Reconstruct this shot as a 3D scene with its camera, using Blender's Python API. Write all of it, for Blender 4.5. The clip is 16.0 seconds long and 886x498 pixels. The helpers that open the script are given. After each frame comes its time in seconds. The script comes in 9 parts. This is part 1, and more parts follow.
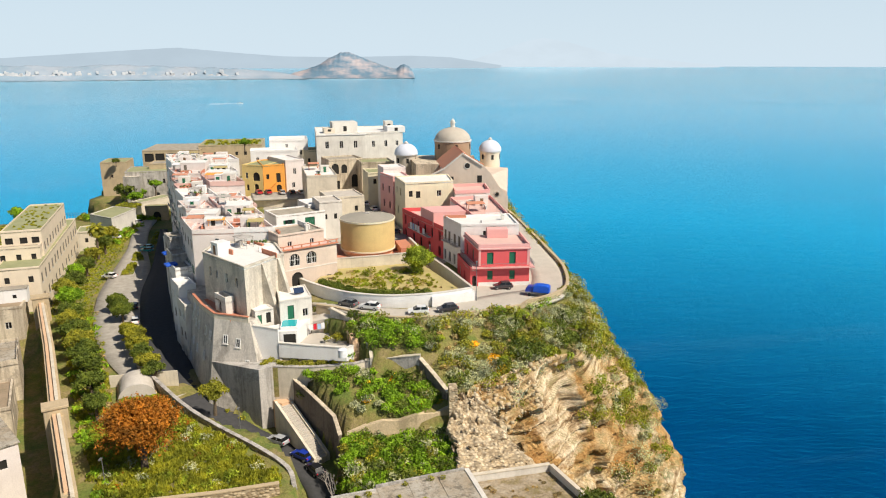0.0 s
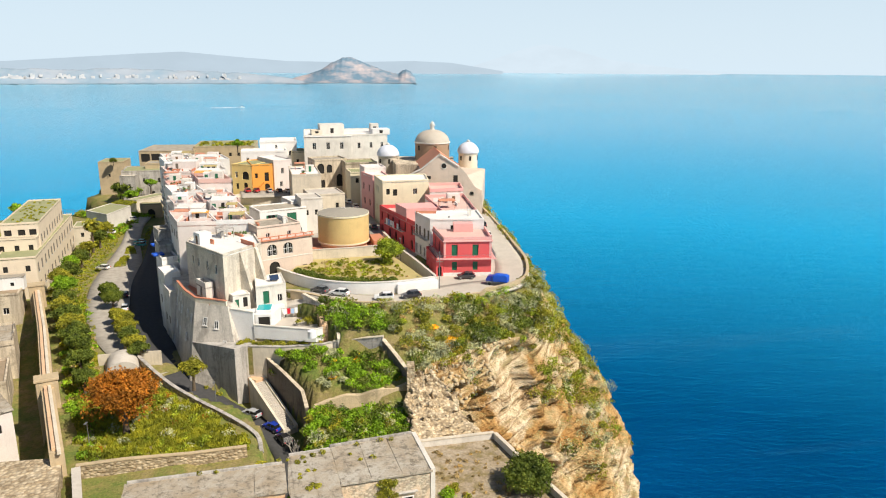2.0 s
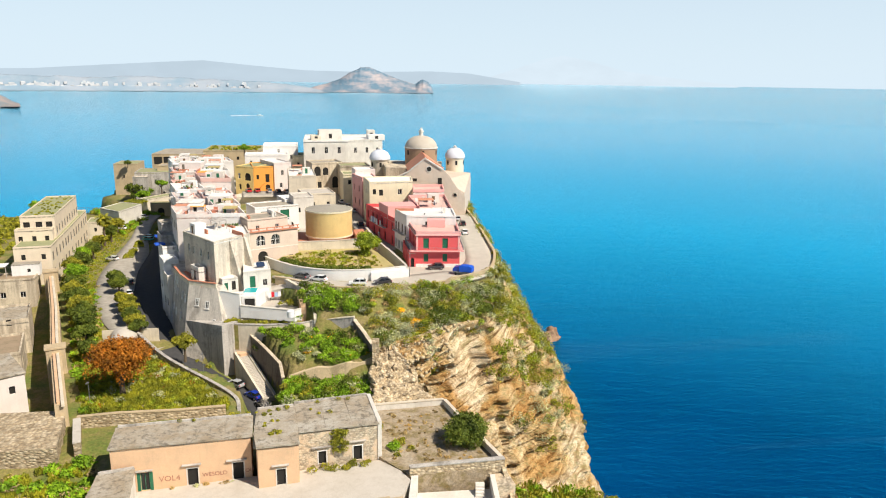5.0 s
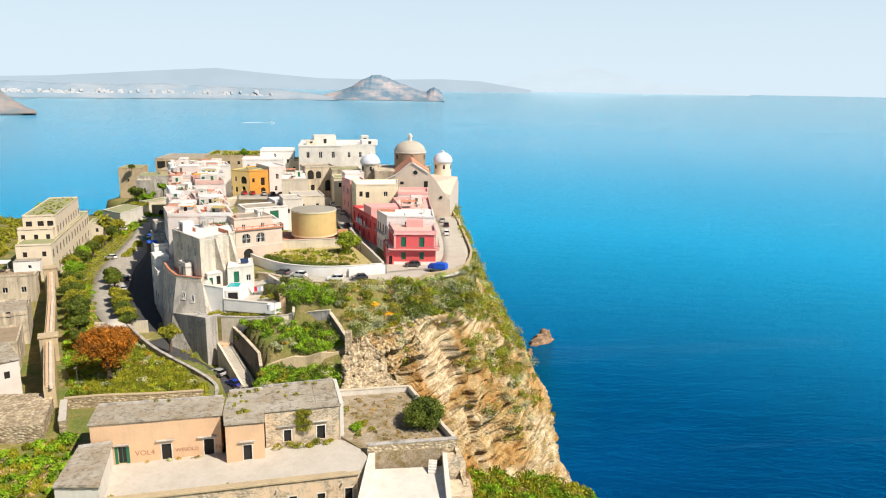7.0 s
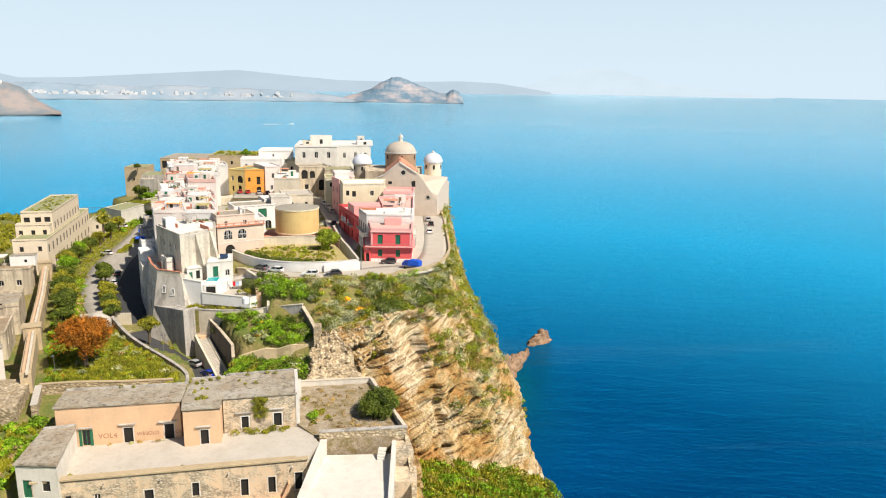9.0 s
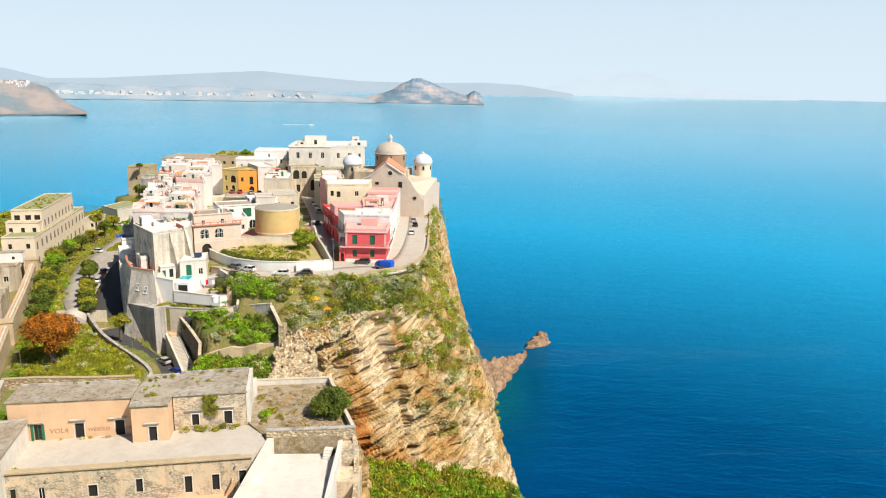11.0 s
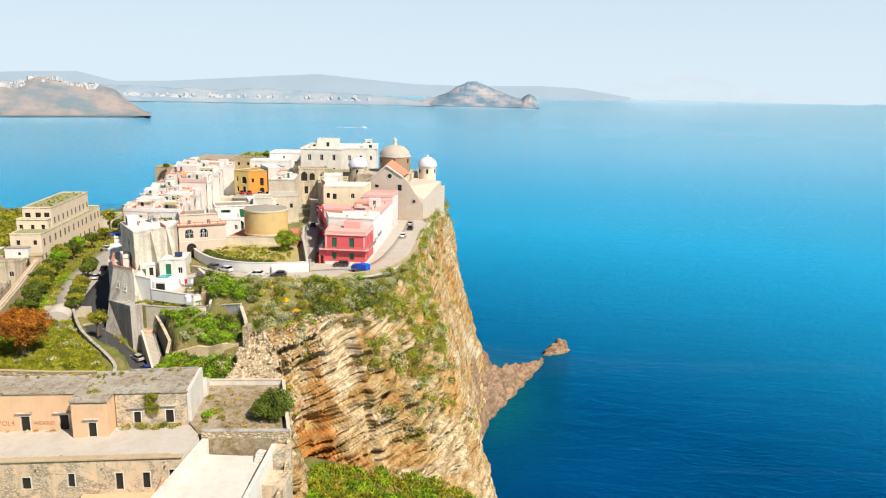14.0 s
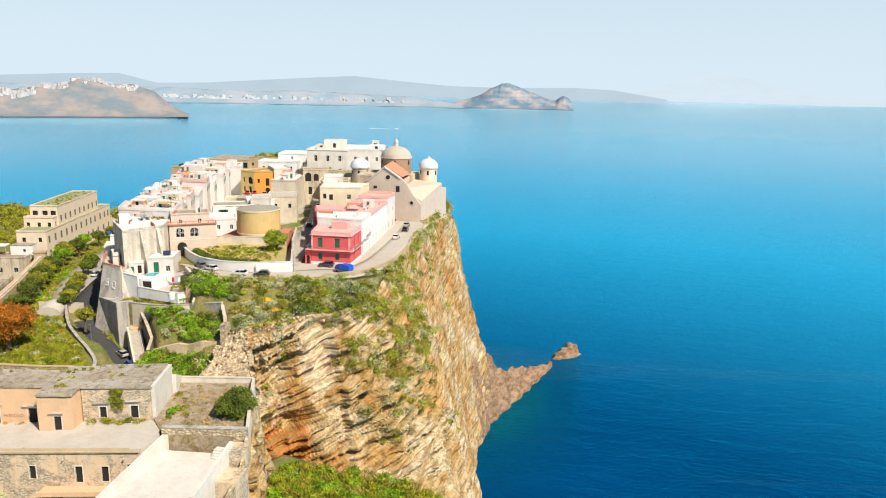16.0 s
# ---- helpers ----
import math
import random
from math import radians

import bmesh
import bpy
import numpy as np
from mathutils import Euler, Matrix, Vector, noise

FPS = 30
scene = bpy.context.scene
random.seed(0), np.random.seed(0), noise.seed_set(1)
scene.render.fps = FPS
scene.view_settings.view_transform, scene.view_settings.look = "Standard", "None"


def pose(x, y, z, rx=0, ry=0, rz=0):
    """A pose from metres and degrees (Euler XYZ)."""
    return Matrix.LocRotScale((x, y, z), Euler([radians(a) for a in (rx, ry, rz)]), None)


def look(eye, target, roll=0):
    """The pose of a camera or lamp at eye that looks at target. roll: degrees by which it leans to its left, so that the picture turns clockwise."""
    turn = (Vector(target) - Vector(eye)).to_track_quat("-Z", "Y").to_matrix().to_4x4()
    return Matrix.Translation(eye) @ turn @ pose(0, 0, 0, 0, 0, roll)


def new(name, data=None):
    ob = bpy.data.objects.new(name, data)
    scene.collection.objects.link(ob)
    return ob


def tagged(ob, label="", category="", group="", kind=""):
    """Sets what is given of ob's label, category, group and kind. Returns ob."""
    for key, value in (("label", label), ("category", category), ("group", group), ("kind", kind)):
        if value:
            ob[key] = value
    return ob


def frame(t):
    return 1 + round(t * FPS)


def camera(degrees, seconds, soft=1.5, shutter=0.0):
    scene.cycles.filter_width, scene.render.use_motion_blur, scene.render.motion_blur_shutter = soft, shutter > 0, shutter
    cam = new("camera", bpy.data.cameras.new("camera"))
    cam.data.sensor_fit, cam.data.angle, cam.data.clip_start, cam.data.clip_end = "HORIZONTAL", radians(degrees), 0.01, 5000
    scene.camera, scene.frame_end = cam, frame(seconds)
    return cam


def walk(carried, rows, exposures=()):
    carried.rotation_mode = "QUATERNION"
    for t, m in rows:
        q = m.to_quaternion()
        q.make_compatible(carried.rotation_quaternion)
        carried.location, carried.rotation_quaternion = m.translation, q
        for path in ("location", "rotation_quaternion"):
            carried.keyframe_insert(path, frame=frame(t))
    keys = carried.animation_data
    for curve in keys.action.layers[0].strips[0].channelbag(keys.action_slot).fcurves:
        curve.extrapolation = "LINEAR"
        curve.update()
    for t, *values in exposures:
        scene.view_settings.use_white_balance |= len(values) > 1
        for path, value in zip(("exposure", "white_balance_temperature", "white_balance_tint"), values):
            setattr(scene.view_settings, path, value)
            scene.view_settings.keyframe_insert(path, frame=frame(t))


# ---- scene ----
cam = camera(63.5, 16.0, soft=1.1)
METRES, EYE, TILT, LEAN, TURN = 100.0, 132.0, -14.7, 0.0, 0.0
ROWS = [
    (0.0, 0.0, 0.0, 0.0, 0.0, 0.0, -0.0),
    (0.5, 0.0182, -0.0262, -0.0066, -0.0, 0.1, -0.1),
    (1.0, 0.0367, -0.0527, -0.0134, 0.01, 0.2, -0.19),
    (1.5, 0.0551, -0.079, -0.0203, 0.05, 0.3, -0.29),
    (2.0, 0.073, -0.1053, -0.0275, 0.13, 0.42, -0.42),
    (2.5, 0.0912, -0.131, -0.0343, 0.28, 0.53, -0.55),
    (3.0, 0.1089, -0.1564, -0.0408, 0.44, 0.65, -0.7),
    (3.5, 0.126, -0.182, -0.0475, 0.61, 0.79, -0.84),
    (6.0, 0.2187, -0.299, -0.0774, 1.98, 1.45, -1.42),
    (6.5, 0.2423, -0.3174, -0.0827, 2.16, 1.59, -1.47),
    (7.0, 0.2674, -0.333, -0.0878, 2.38, 1.76, -1.56),
    (7.5, 0.2946, -0.346, -0.0913, 2.75, 1.94, -1.66),
    (8.0, 0.3231, -0.3563, -0.0947, 3.13, 1.99, -1.79),
    (8.5, 0.35, -0.3628, -0.0961, 3.53, 1.93, -1.93),
    (9.0, 0.3826, -0.3675, -0.0968, 3.99, 1.88, -2.08),
    (11.5, 0.5344, -0.3482, -0.0901, 6.4, 1.92, -2.84),
    (12.0, 0.5677, -0.3396, -0.0874, 7.23, 1.93, -3.06),
    (12.5, 0.5958, -0.3324, -0.0852, 7.91, 1.94, -3.26),
    (13.0, 0.629, -0.3242, -0.0824, 8.7, 1.94, -3.5),
    (13.5, 0.6569, -0.3171, -0.0802, 9.37, 1.92, -3.68),
    (14.0, 0.6898, -0.3089, -0.0776, 10.1, 1.9, -3.89),
    (14.5, 0.7176, -0.3025, -0.0754, 10.69, 1.89, -4.06),
    (15.0, 0.7505, -0.2948, -0.073, 11.44, 1.87, -4.26),
    (15.5, 0.7786, -0.2884, -0.071, 12.1, 1.84, -4.44),
    (16.0, 0.8113, -0.2808, -0.0685, 12.82, 1.84, -4.64),
]
walk(cam, [(t, pose(0, 0, EYE, TILT, LEAN, TURN) @ pose(METRES * x, METRES * y, METRES * z, 90 + pitch, roll, yaw)) for t, x, y, z, yaw, pitch, roll in ROWS],
     [(0.0, 0.33), (1.5, 0.40), (3.0, 0.46), (13.0, 0.46), (16.0, 0.42)])

# ---- world, sun ----
SUN_AZ, SUN_EL = 122.0, 48.0      # degrees: clockwise from +y, and above the horizon
world = bpy.data.worlds.new("sky")
scene.world = world
world.use_nodes = True
wn = world.node_tree
sky = wn.nodes.new("ShaderNodeTexSky")
sky.sky_type = "NISHITA"
sky.sun_disc = False
sky.sun_elevation, sky.sun_rotation = radians(SUN_EL), radians(SUN_AZ)
sky.altitude, sky.air_density, sky.dust_density, sky.ozone_density = 100, 1.0, 0.6, 3.0
# pale spring haze low over the bay
way = wn.nodes.new("ShaderNodeTexCoord")
axes = wn.nodes.new("ShaderNodeSeparateXYZ")
wn.links.new(way.outputs["Generated"], axes.inputs[0])
low = wn.nodes.new("ShaderNodeValToRGB")
low.color_ramp.elements[0].position, low.color_ramp.elements[0].color = 0.0, (0.92, 0.92, 0.92, 1)
low.color_ramp.elements[1].position, low.color_ramp.elements[1].color = 0.28, (0.0, 0.0, 0.0, 1)
low.color_ramp.elements.new(0.13).color = (0.80, 0.80, 0.80, 1)
low.color_ramp.elements.new(0.18).color = (0.30, 0.30, 0.30, 1)
wn.links.new(axes.outputs[2], low.inputs[0])
haze = wn.nodes.new("ShaderNodeMix")
haze.data_type = "RGBA"
haze.inputs[7].default_value = (11.0, 13.2, 14.9, 1)
wn.links.new(low.outputs[0], haze.inputs[0])
wn.links.new(sky.outputs[0], haze.inputs[6])
wn.links.new(haze.outputs[2], wn.nodes["Background"].inputs[0])
wn.nodes["Background"].inputs[1].default_value = 0.05
sun_data = bpy.data.lights.new("sun", "SUN")
sun_data.energy, sun_data.angle, sun_data.color = 4.6, radians(0.55), (1.0, 0.91, 0.78)
sun = new("sun", sun_data)
_e, _a = radians(SUN_EL), radians(SUN_AZ)
sun.matrix_world = look((math.sin(_a) * math.cos(_e) * 400, math.cos(_a) * math.cos(_e) * 400, math.sin(_e) * 400 + 90), (0, 0, 90))

# ---- materials ----
def material(name):
    m = bpy.data.materials.new(name)
    m.use_nodes = True
    n = m.node_tree
    return m, n, n.nodes["Principled BSDF"]


def position(n, scale=(1, 1, 1)):
    g = n.nodes.new("ShaderNodeNewGeometry")
    v = n.nodes.new("ShaderNodeVectorMath")
    v.operation = "MULTIPLY"
    v.inputs[1].default_value = scale
    n.links.new(g.outputs["Position"], v.inputs[0])
    return v.outputs[0]


def noise_at(n, scale, detail=4.0, rough=0.6, stretch=(1, 1, 1), distortion=0.0):
    t = n.nodes.new("ShaderNodeTexNoise")
    t.inputs["Scale"].default_value, t.inputs["Detail"].default_value = scale, detail
    t.inputs["Roughness"].default_value, t.inputs["Distortion"].default_value = rough, distortion
    n.links.new(position(n, stretch), t.inputs["Vector"])
    return t.outputs["Fac"]


def ramp(n, value, stops):
    r = n.nodes.new("ShaderNodeValToRGB")
    e = r.color_ramp.elements
    while len(e) < len(stops):
        e.new(0.5)
    for k, (at, col) in enumerate(stops):
        e[k].position = at
        e[k].color = (*col, 1) if len(col) == 3 else col
    n.links.new(value, r.inputs[0])
    return r.outputs[0]


def grey(v):
    return (v, v, v)


def mix(n, fac, a, b, blend="MIX"):
    x = n.nodes.new("ShaderNodeMix")
    x.data_type, x.blend_type = "RGBA", blend
    for socket, value in ((x.inputs[0], fac), (x.inputs[6], a), (x.inputs[7], b)):
        if isinstance(value, (int, float)):
            socket.default_value = value
        elif isinstance(value, tuple):
            socket.default_value = (*value, 1)
        else:
            n.links.new(value, socket)
    return x.outputs[2]


def bump(n, bsdf, height, strength, distance):
    b = n.nodes.new("ShaderNodeBump")
    b.inputs["Strength"].default_value, b.inputs["Distance"].default_value = strength, distance
    n.links.new(height, b.inputs["Height"])
    n.links.new(b.outputs[0], bsdf.inputs["Normal"])


def plaster(name, base, stain=(0.30, 0.27, 0.22), amount=0.5, rough=0.9):
    """Weathered lime plaster: patches, streaks that run down, fine grain."""
    m, n, b = material(name)
    patch = ramp(n, noise_at(n, 0.35, 5, 0.65), [(0.42, grey(0)), (0.72, grey(amount))])
    streak = ramp(n, noise_at(n, 1.0, 4, 0.7, (1.3, 1.3, 0.16)), [(0.52, grey(0)), (0.82, grey(amount * 0.6))])
    grain = ramp(n, noise_at(n, 7.0, 3, 0.6), [(0.3, grey(0.86)), (0.7, grey(1.0))])
    col = mix(n, patch, base, tuple(0.55 * x + 0.45 * s for x, s in zip(base, stain)))
    col = mix(n, streak, col, stain)
    n.links.new(mix(n, 1.0, col, grain, "MULTIPLY"), b.inputs["Base Color"])
    b.inputs["Roughness"].default_value = rough
    bump(n, b, noise_at(n, 5.0, 4, 0.7), 0.5, 0.04)
    return m


def plain(name, col, rough=0.6, metal=0.0, vary=0.15, scale=3.0):
    m, n, b = material(name)
    g = ramp(n, noise_at(n, scale, 3, 0.6), [(0.3, grey(1 - vary)), (0.7, grey(1.0))])
    n.links.new(mix(n, 1.0, col, g, "MULTIPLY"), b.inputs["Base Color"])
    b.inputs["Roughness"].default_value, b.inputs["Metallic"].default_value = rough, metal
    return m


M = {}
M["white"] = plaster("white_plaster", (0.82, 0.80, 0.77), (0.44, 0.40, 0.35), 0.42)
M["offwhite"] = plaster("off_white_plaster", (0.72, 0.68, 0.61), (0.30, 0.26, 0.21), 0.6)
M["pinkwhite"] = plaster("pale_pink_plaster", (0.78, 0.70, 0.65), (0.42, 0.34, 0.29), 0.45)
M["red"] = plaster("red_plaster", (0.74, 0.105, 0.11), (0.50, 0.15, 0.13), 0.35)
M["pink"] = plaster("pink_plaster", (0.80, 0.42, 0.39), (0.60, 0.36, 0.31), 0.4)
M["yellow"] = plaster("yellow_plaster", (0.82, 0.62, 0.25), (0.48, 0.34, 0.16), 0.4)
M["orange"] = plaster("orange_plaster", (0.85, 0.38, 0.07), (0.50, 0.25, 0.09), 0.35)
M["cream"] = plaster("cream_plaster", (0.78, 0.70, 0.50), (0.42, 0.35, 0.24), 0.5)
M["beige"] = plaster("beige_plaster", (0.70, 0.62, 0.49), (0.28, 0.24, 0.18), 0.75)
M["peach"] = plaster("peach_plaster", (0.74, 0.48, 0.29), (0.38, 0.29, 0.20), 0.65)
M["stonewarm"] = plaster("warm_facade_stone", (0.65, 0.53, 0.43), (0.40, 0.31, 0.23), 0.6)
M["tuff"] = plaster("tuff_stone", (0.54, 0.42, 0.26), (0.20, 0.16, 0.11), 0.7)
M["roofwhite"] = plaster("white_roof_coat", (0.82, 0.80, 0.76), (0.50, 0.46, 0.40), 0.5, 0.8)
M["gatepink"] = plaster("tan_pink_plaster", (0.68, 0.55, 0.45), (0.36, 0.27, 0.21), 0.55)
M["roofgrey"] = plaster("grey_roof_screed", (0.43, 0.38, 0.30), (0.10, 0.085, 0.06), 1.0)
M["roofgreen"] = plaster("mossy_roof", (0.34, 0.34, 0.18), (0.16, 0.20, 0.07), 0.8)
M["roofred"] = plaster("red_roof", (0.56, 0.22, 0.13), (0.36, 0.2, 0.12), 0.5)
M["sand"] = plaster("pale_court_floor", (0.58, 0.53, 0.46), (0.36, 0.30, 0.22), 0.8)
M["asphalt"] = plain("asphalt", (0.062, 0.061, 0.062), 0.9, 0, 0.3, 1.2)
M["asphaltpale"] = plain("pale_asphalt", (0.44, 0.40, 0.34), 0.9, 0, 0.3, 0.8)
M["green"] = plain("green_paint", (0.015, 0.14, 0.07), 0.5)
M["dark"] = plain("dark_glass", (0.012, 0.013, 0.015), 0.15)
# near-black panels stand for the shade inside rooms behind openings
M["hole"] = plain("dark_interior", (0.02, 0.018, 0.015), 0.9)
M["frame"] = plain("white_paint", (0.75, 0.73, 0.69), 0.5)
M["metal"] = plain("grey_metal", (0.30, 0.30, 0.30), 0.5, 0.6)
M["concrete"] = plaster("pale_concrete", (0.52, 0.47, 0.40), (0.30, 0.27, 0.22), 0.6)
M["graffiti"] = plain("red_paint", (0.46, 0.20, 0.13), 0.8, 0, 0.4, 2.0)


def bare_stone():
    """Rough masonry showing through patches of peach plaster."""
    m, n, b = material("patchy_stonework")
    v = n.nodes.new("ShaderNodeTexVoronoi")
    v.inputs["Scale"].default_value = 1.0
    n.links.new(position(n, (2.2, 2.2, 3.6)), v.inputs["Vector"])
    stone = ramp(n, v.outputs["Color"], [(0.2, (0.42, 0.34, 0.24)), (0.5, (0.52, 0.44, 0.32)), (0.8, (0.60, 0.51, 0.38))])
    joint = ramp(n, v.outputs["Distance"], [(0.30, grey(1.0)), (0.62, grey(0.62))])
    stone = mix(n, 1.0, stone, joint, "MULTIPLY")
    patch = ramp(n, noise_at(n, 0.30, 6, 0.75, distortion=0.6), [(0.44, grey(0)), (0.56, grey(1))])
    coat = mix(n, ramp(n, noise_at(n, 0.9, 4, 0.7), [(0.4, grey(0)), (0.7, grey(1))]), (0.68, 0.50, 0.33), (0.60, 0.51, 0.38))
    coat = mix(n, ramp(n, noise_at(n, 0.7, 5, 0.75, (1, 1, 0.15)), [(0.48, grey(0)), (0.72, grey(0.7))]), coat, (0.34, 0.28, 0.20))
    n.links.new(mix(n, patch, stone, coat), b.inputs["Base Color"])
    b.inputs["Roughness"].default_value = 0.95
    bump(n, b, mix(n, patch, joint, grey(1.0)), 0.7, 0.12)
    return m


M["barestone"] = bare_stone()
M["dryearth"] = plaster("dry_earth", (0.36, 0.27, 0.18), (0.14, 0.12, 0.05), 0.95)
M["drygrass"] = plaster("dry_grass_soil", (0.50, 0.40, 0.17), (0.24, 0.24, 0.06), 0.8)
M["monplaster"] = plaster("warm_cream_plaster", (0.78, 0.66, 0.50), (0.48, 0.40, 0.30), 0.5)
M["wood"] = plain("brown_wood", (0.20, 0.11, 0.05), 0.7, 0, 0.4, 5.0)
M["dome"] = plaster("dome_coating", (0.66, 0.69, 0.76), (0.52, 0.52, 0.54), 0.35)
M["domegrey"] = plaster("weathered_dome_plaster", (0.52, 0.46, 0.38), (0.34, 0.28, 0.2), 0.6)
M["drumstone"] = plaster("brown_drum_stone", (0.36, 0.24, 0.15), (0.20, 0.14, 0.09), 0.6)
M["tile"] = plaster("terracotta_roof", (0.62, 0.27, 0.16), (0.42, 0.24, 0.16), 0.5)
M["tankyellow"] = plaster("ochre_tank_paint", (0.68, 0.50, 0.21), (0.40, 0.27, 0.12), 0.6)
M["tankroof"] = plaster("tank_roof_felt", (0.36, 0.33, 0.27), (0.22, 0.2, 0.16), 0.6)
M["pool"] = plain("pool_water", (0.03, 0.42, 0.46), 0.1)
M["blue"] = plain("blue_tarpaulin", (0.01, 0.10, 0.62), 0.5)
M["redcloth"] = plain("red_cloth", (0.60, 0.01, 0.03), 0.8)
M["cloth"] = plain("white_cloth", (0.78, 0.78, 0.80), 0.9)
M["bluecloth"] = plain("pale_blue_cloth", (0.35, 0.50, 0.72), 0.9)
M["tyre"] = plain("tyre_rubber", (0.02, 0.02, 0.02), 0.8)
M["rim"] = plain("alloy_rim", (0.5, 0.5, 0.5), 0.35, 0.8)
M["lamp"] = plain("lamp_glass", (0.7, 0.7, 0.66), 0.2)
M["solar"] = plain("solar_glass", (0.03, 0.05, 0.10), 0.15)
M["roofpink"] = plaster("faded_red_terrace", (0.70, 0.47, 0.41), (0.50, 0.36, 0.30), 0.6)


def rubble(name="rubble_masonry", lift=1.0):
    """Coarse tan rubble masonry."""
    m, n, b = material(name)
    v = n.nodes.new("ShaderNodeTexVoronoi")
    v.inputs["Scale"].default_value = 1.0
    n.links.new(position(n, (1.7, 1.7, 2.6)), v.inputs["Vector"])
    col = ramp(n, v.outputs["Color"], [(0.2, tuple(lift * c for c in (0.40, 0.30, 0.18))), (0.5, tuple(lift * c for c in (0.56, 0.44, 0.28))), (0.8, tuple(lift * c for c in (0.66, 0.54, 0.37)))])
    joint = ramp(n, v.outputs["Distance"], [(0.25, grey(1.0)), (0.65, grey(0.5))])
    soft = ramp(n, noise_at(n, 0.5, 5, 0.7), [(0.35, grey(0.75)), (0.65, grey(1.08))])
    n.links.new(mix(n, 1.0, mix(n, 0.7, col, mix(n, 1.0, col, joint, "MULTIPLY")), soft, "MULTIPLY"), b.inputs["Base Color"])
    b.inputs["Roughness"].default_value = 0.95
    bump(n, b, joint, 0.9, 0.2)
    return m


M["rubble"], M["rubblepale"] = rubble(), rubble("pale_broken_stone", 1.2)


def screed():
    """Old cast roof screed: grey-beige, blotched brown and black, with fine cracks."""
    m, n, b = material("stained_roof_screed")
    blot = ramp(n, noise_at(n, 0.22, 6, 0.72, distortion=0.6), [(0.36, grey(0)), (0.62, grey(1))])
    spot = ramp(n, noise_at(n, 1.1, 6, 0.75), [(0.50, grey(0)), (0.64, grey(0.85))])
    col = mix(n, blot, (0.47, 0.43, 0.36), (0.36, 0.29, 0.20))
    col = mix(n, spot, col, (0.15, 0.125, 0.09))
    v = n.nodes.new("ShaderNodeTexVoronoi")
    v.feature = "DISTANCE_TO_EDGE"
    v.inputs["Scale"].default_value = 0.45
    n.links.new(position(n), v.inputs["Vector"])
    crack = ramp(n, v.outputs["Distance"], [(0.002, grey(0.8)), (0.02, grey(1.0))])
    n.links.new(mix(n, 1.0, mix(n, 1.0, col, crack, "MULTIPLY"), ramp(n, noise_at(n, 6.0, 4, 0.7), [(0.3, grey(0.78)), (0.7, grey(1.08))]), "MULTIPLY"), b.inputs["Base Color"])
    b.inputs["Roughness"].default_value = 0.95
    bump(n, b, noise_at(n, 3.0, 5, 0.7), 0.6, 0.06)
    return m


def weedy_floor():
    """Brown terrace floor with patches of moss and withered weeds."""
    m, n, b = material("weedy_terrace_floor")
    a = ramp(n, noise_at(n, 0.35, 6, 0.72, distortion=0.4), [(0.36, (0.46, 0.39, 0.29)), (0.50, (0.36, 0.28, 0.18)), (0.60, (0.24, 0.19, 0.08)), (0.70, (0.34, 0.21, 0.08))])
    fine = ramp(n, noise_at(n, 2.4, 5, 0.75), [(0.3, grey(0.55)), (0.68, grey(1.15))])
    n.links.new(mix(n, 1.0, a, fine, "MULTIPLY"), b.inputs["Base Color"])
    b.inputs["Roughness"].default_value = 0.95
    bump(n, b, noise_at(n, 2.4, 5, 0.75), 0.8, 0.12)
    return m


def stained_wall(name, base, dark):
    """High old render: pale patches, dark runs of damp and fallen plaster."""
    m, n, b = material(name)
    run = ramp(n, noise_at(n, 0.55, 5, 0.72, (1, 1, 0.10)), [(0.44, grey(0)), (0.66, grey(0.8))])
    fall = ramp(n, noise_at(n, 0.28, 6, 0.72, distortion=0.5), [(0.52, grey(0)), (0.60, grey(0.75))])
    fine = ramp(n, noise_at(n, 3.5, 5, 0.75), [(0.3, grey(0.72)), (0.65, grey(1.05))])
    col = mix(n, fall, base, tuple(0.62 * v for v in base))
    col = mix(n, run, col, dark)
    n.links.new(mix(n, 1.0, col, fine, "MULTIPLY"), b.inputs["Base Color"])
    b.inputs["Roughness"].default_value = 0.95
    bump(n, b, mix(n, 0.5, fall, fine), 0.8, 0.08)
    return m


M["weathered"] = stained_wall("weathered_pale_plaster", (0.62, 0.565, 0.49), (0.28, 0.25, 0.21))
M["greyp"] = stained_wall("stained_grey_plaster", (0.54, 0.50, 0.45), (0.17, 0.155, 0.13))
# stained brown render, darkened so its colour holds the walls' shade
M["darkwall"] = stained_wall("shaded_brown_render", (0.22, 0.18, 0.145), (0.09, 0.075, 0.06))
M["green_leaf"] = plain("pot_plant_leaves", (0.10, 0.17, 0.03), 0.8, 0, 0.6, 9.0)
M["shut"] = plain("grey_brown_shutters", (0.17, 0.14, 0.11), 0.8)
M["cornerwall"] = stained_wall("grey_beige_old_plaster", (0.70, 0.63, 0.52), (0.44, 0.38, 0.31))
M["ruinstone"] = stained_wall("worn_pale_stone", (0.68, 0.58, 0.43), (0.27, 0.21, 0.15))
M["tanwall"] = stained_wall("tan_old_render", (0.72, 0.57, 0.36), (0.44, 0.33, 0.20))
M["screed"], M["weedy"] = screed(), weedy_floor()

# ---- tools for meshes ----
def part(name, bm, mat, parent=None, label=""):
    """Links a bmesh as one mesh object, under a thing or a part."""
    me = bpy.data.meshes.new(name)
    bm.normal_update()
    bm.to_mesh(me)
    bm.free()
    me.materials.append(mat)
    ob = new(name, me)
    if parent:
        ob.parent = parent
    if label:
        ob["label"] = label
    return ob


def shared(name, me, parent, m):
    ob = new(name, me)
    ob.parent = parent
    ob.matrix_basis = m
    return ob


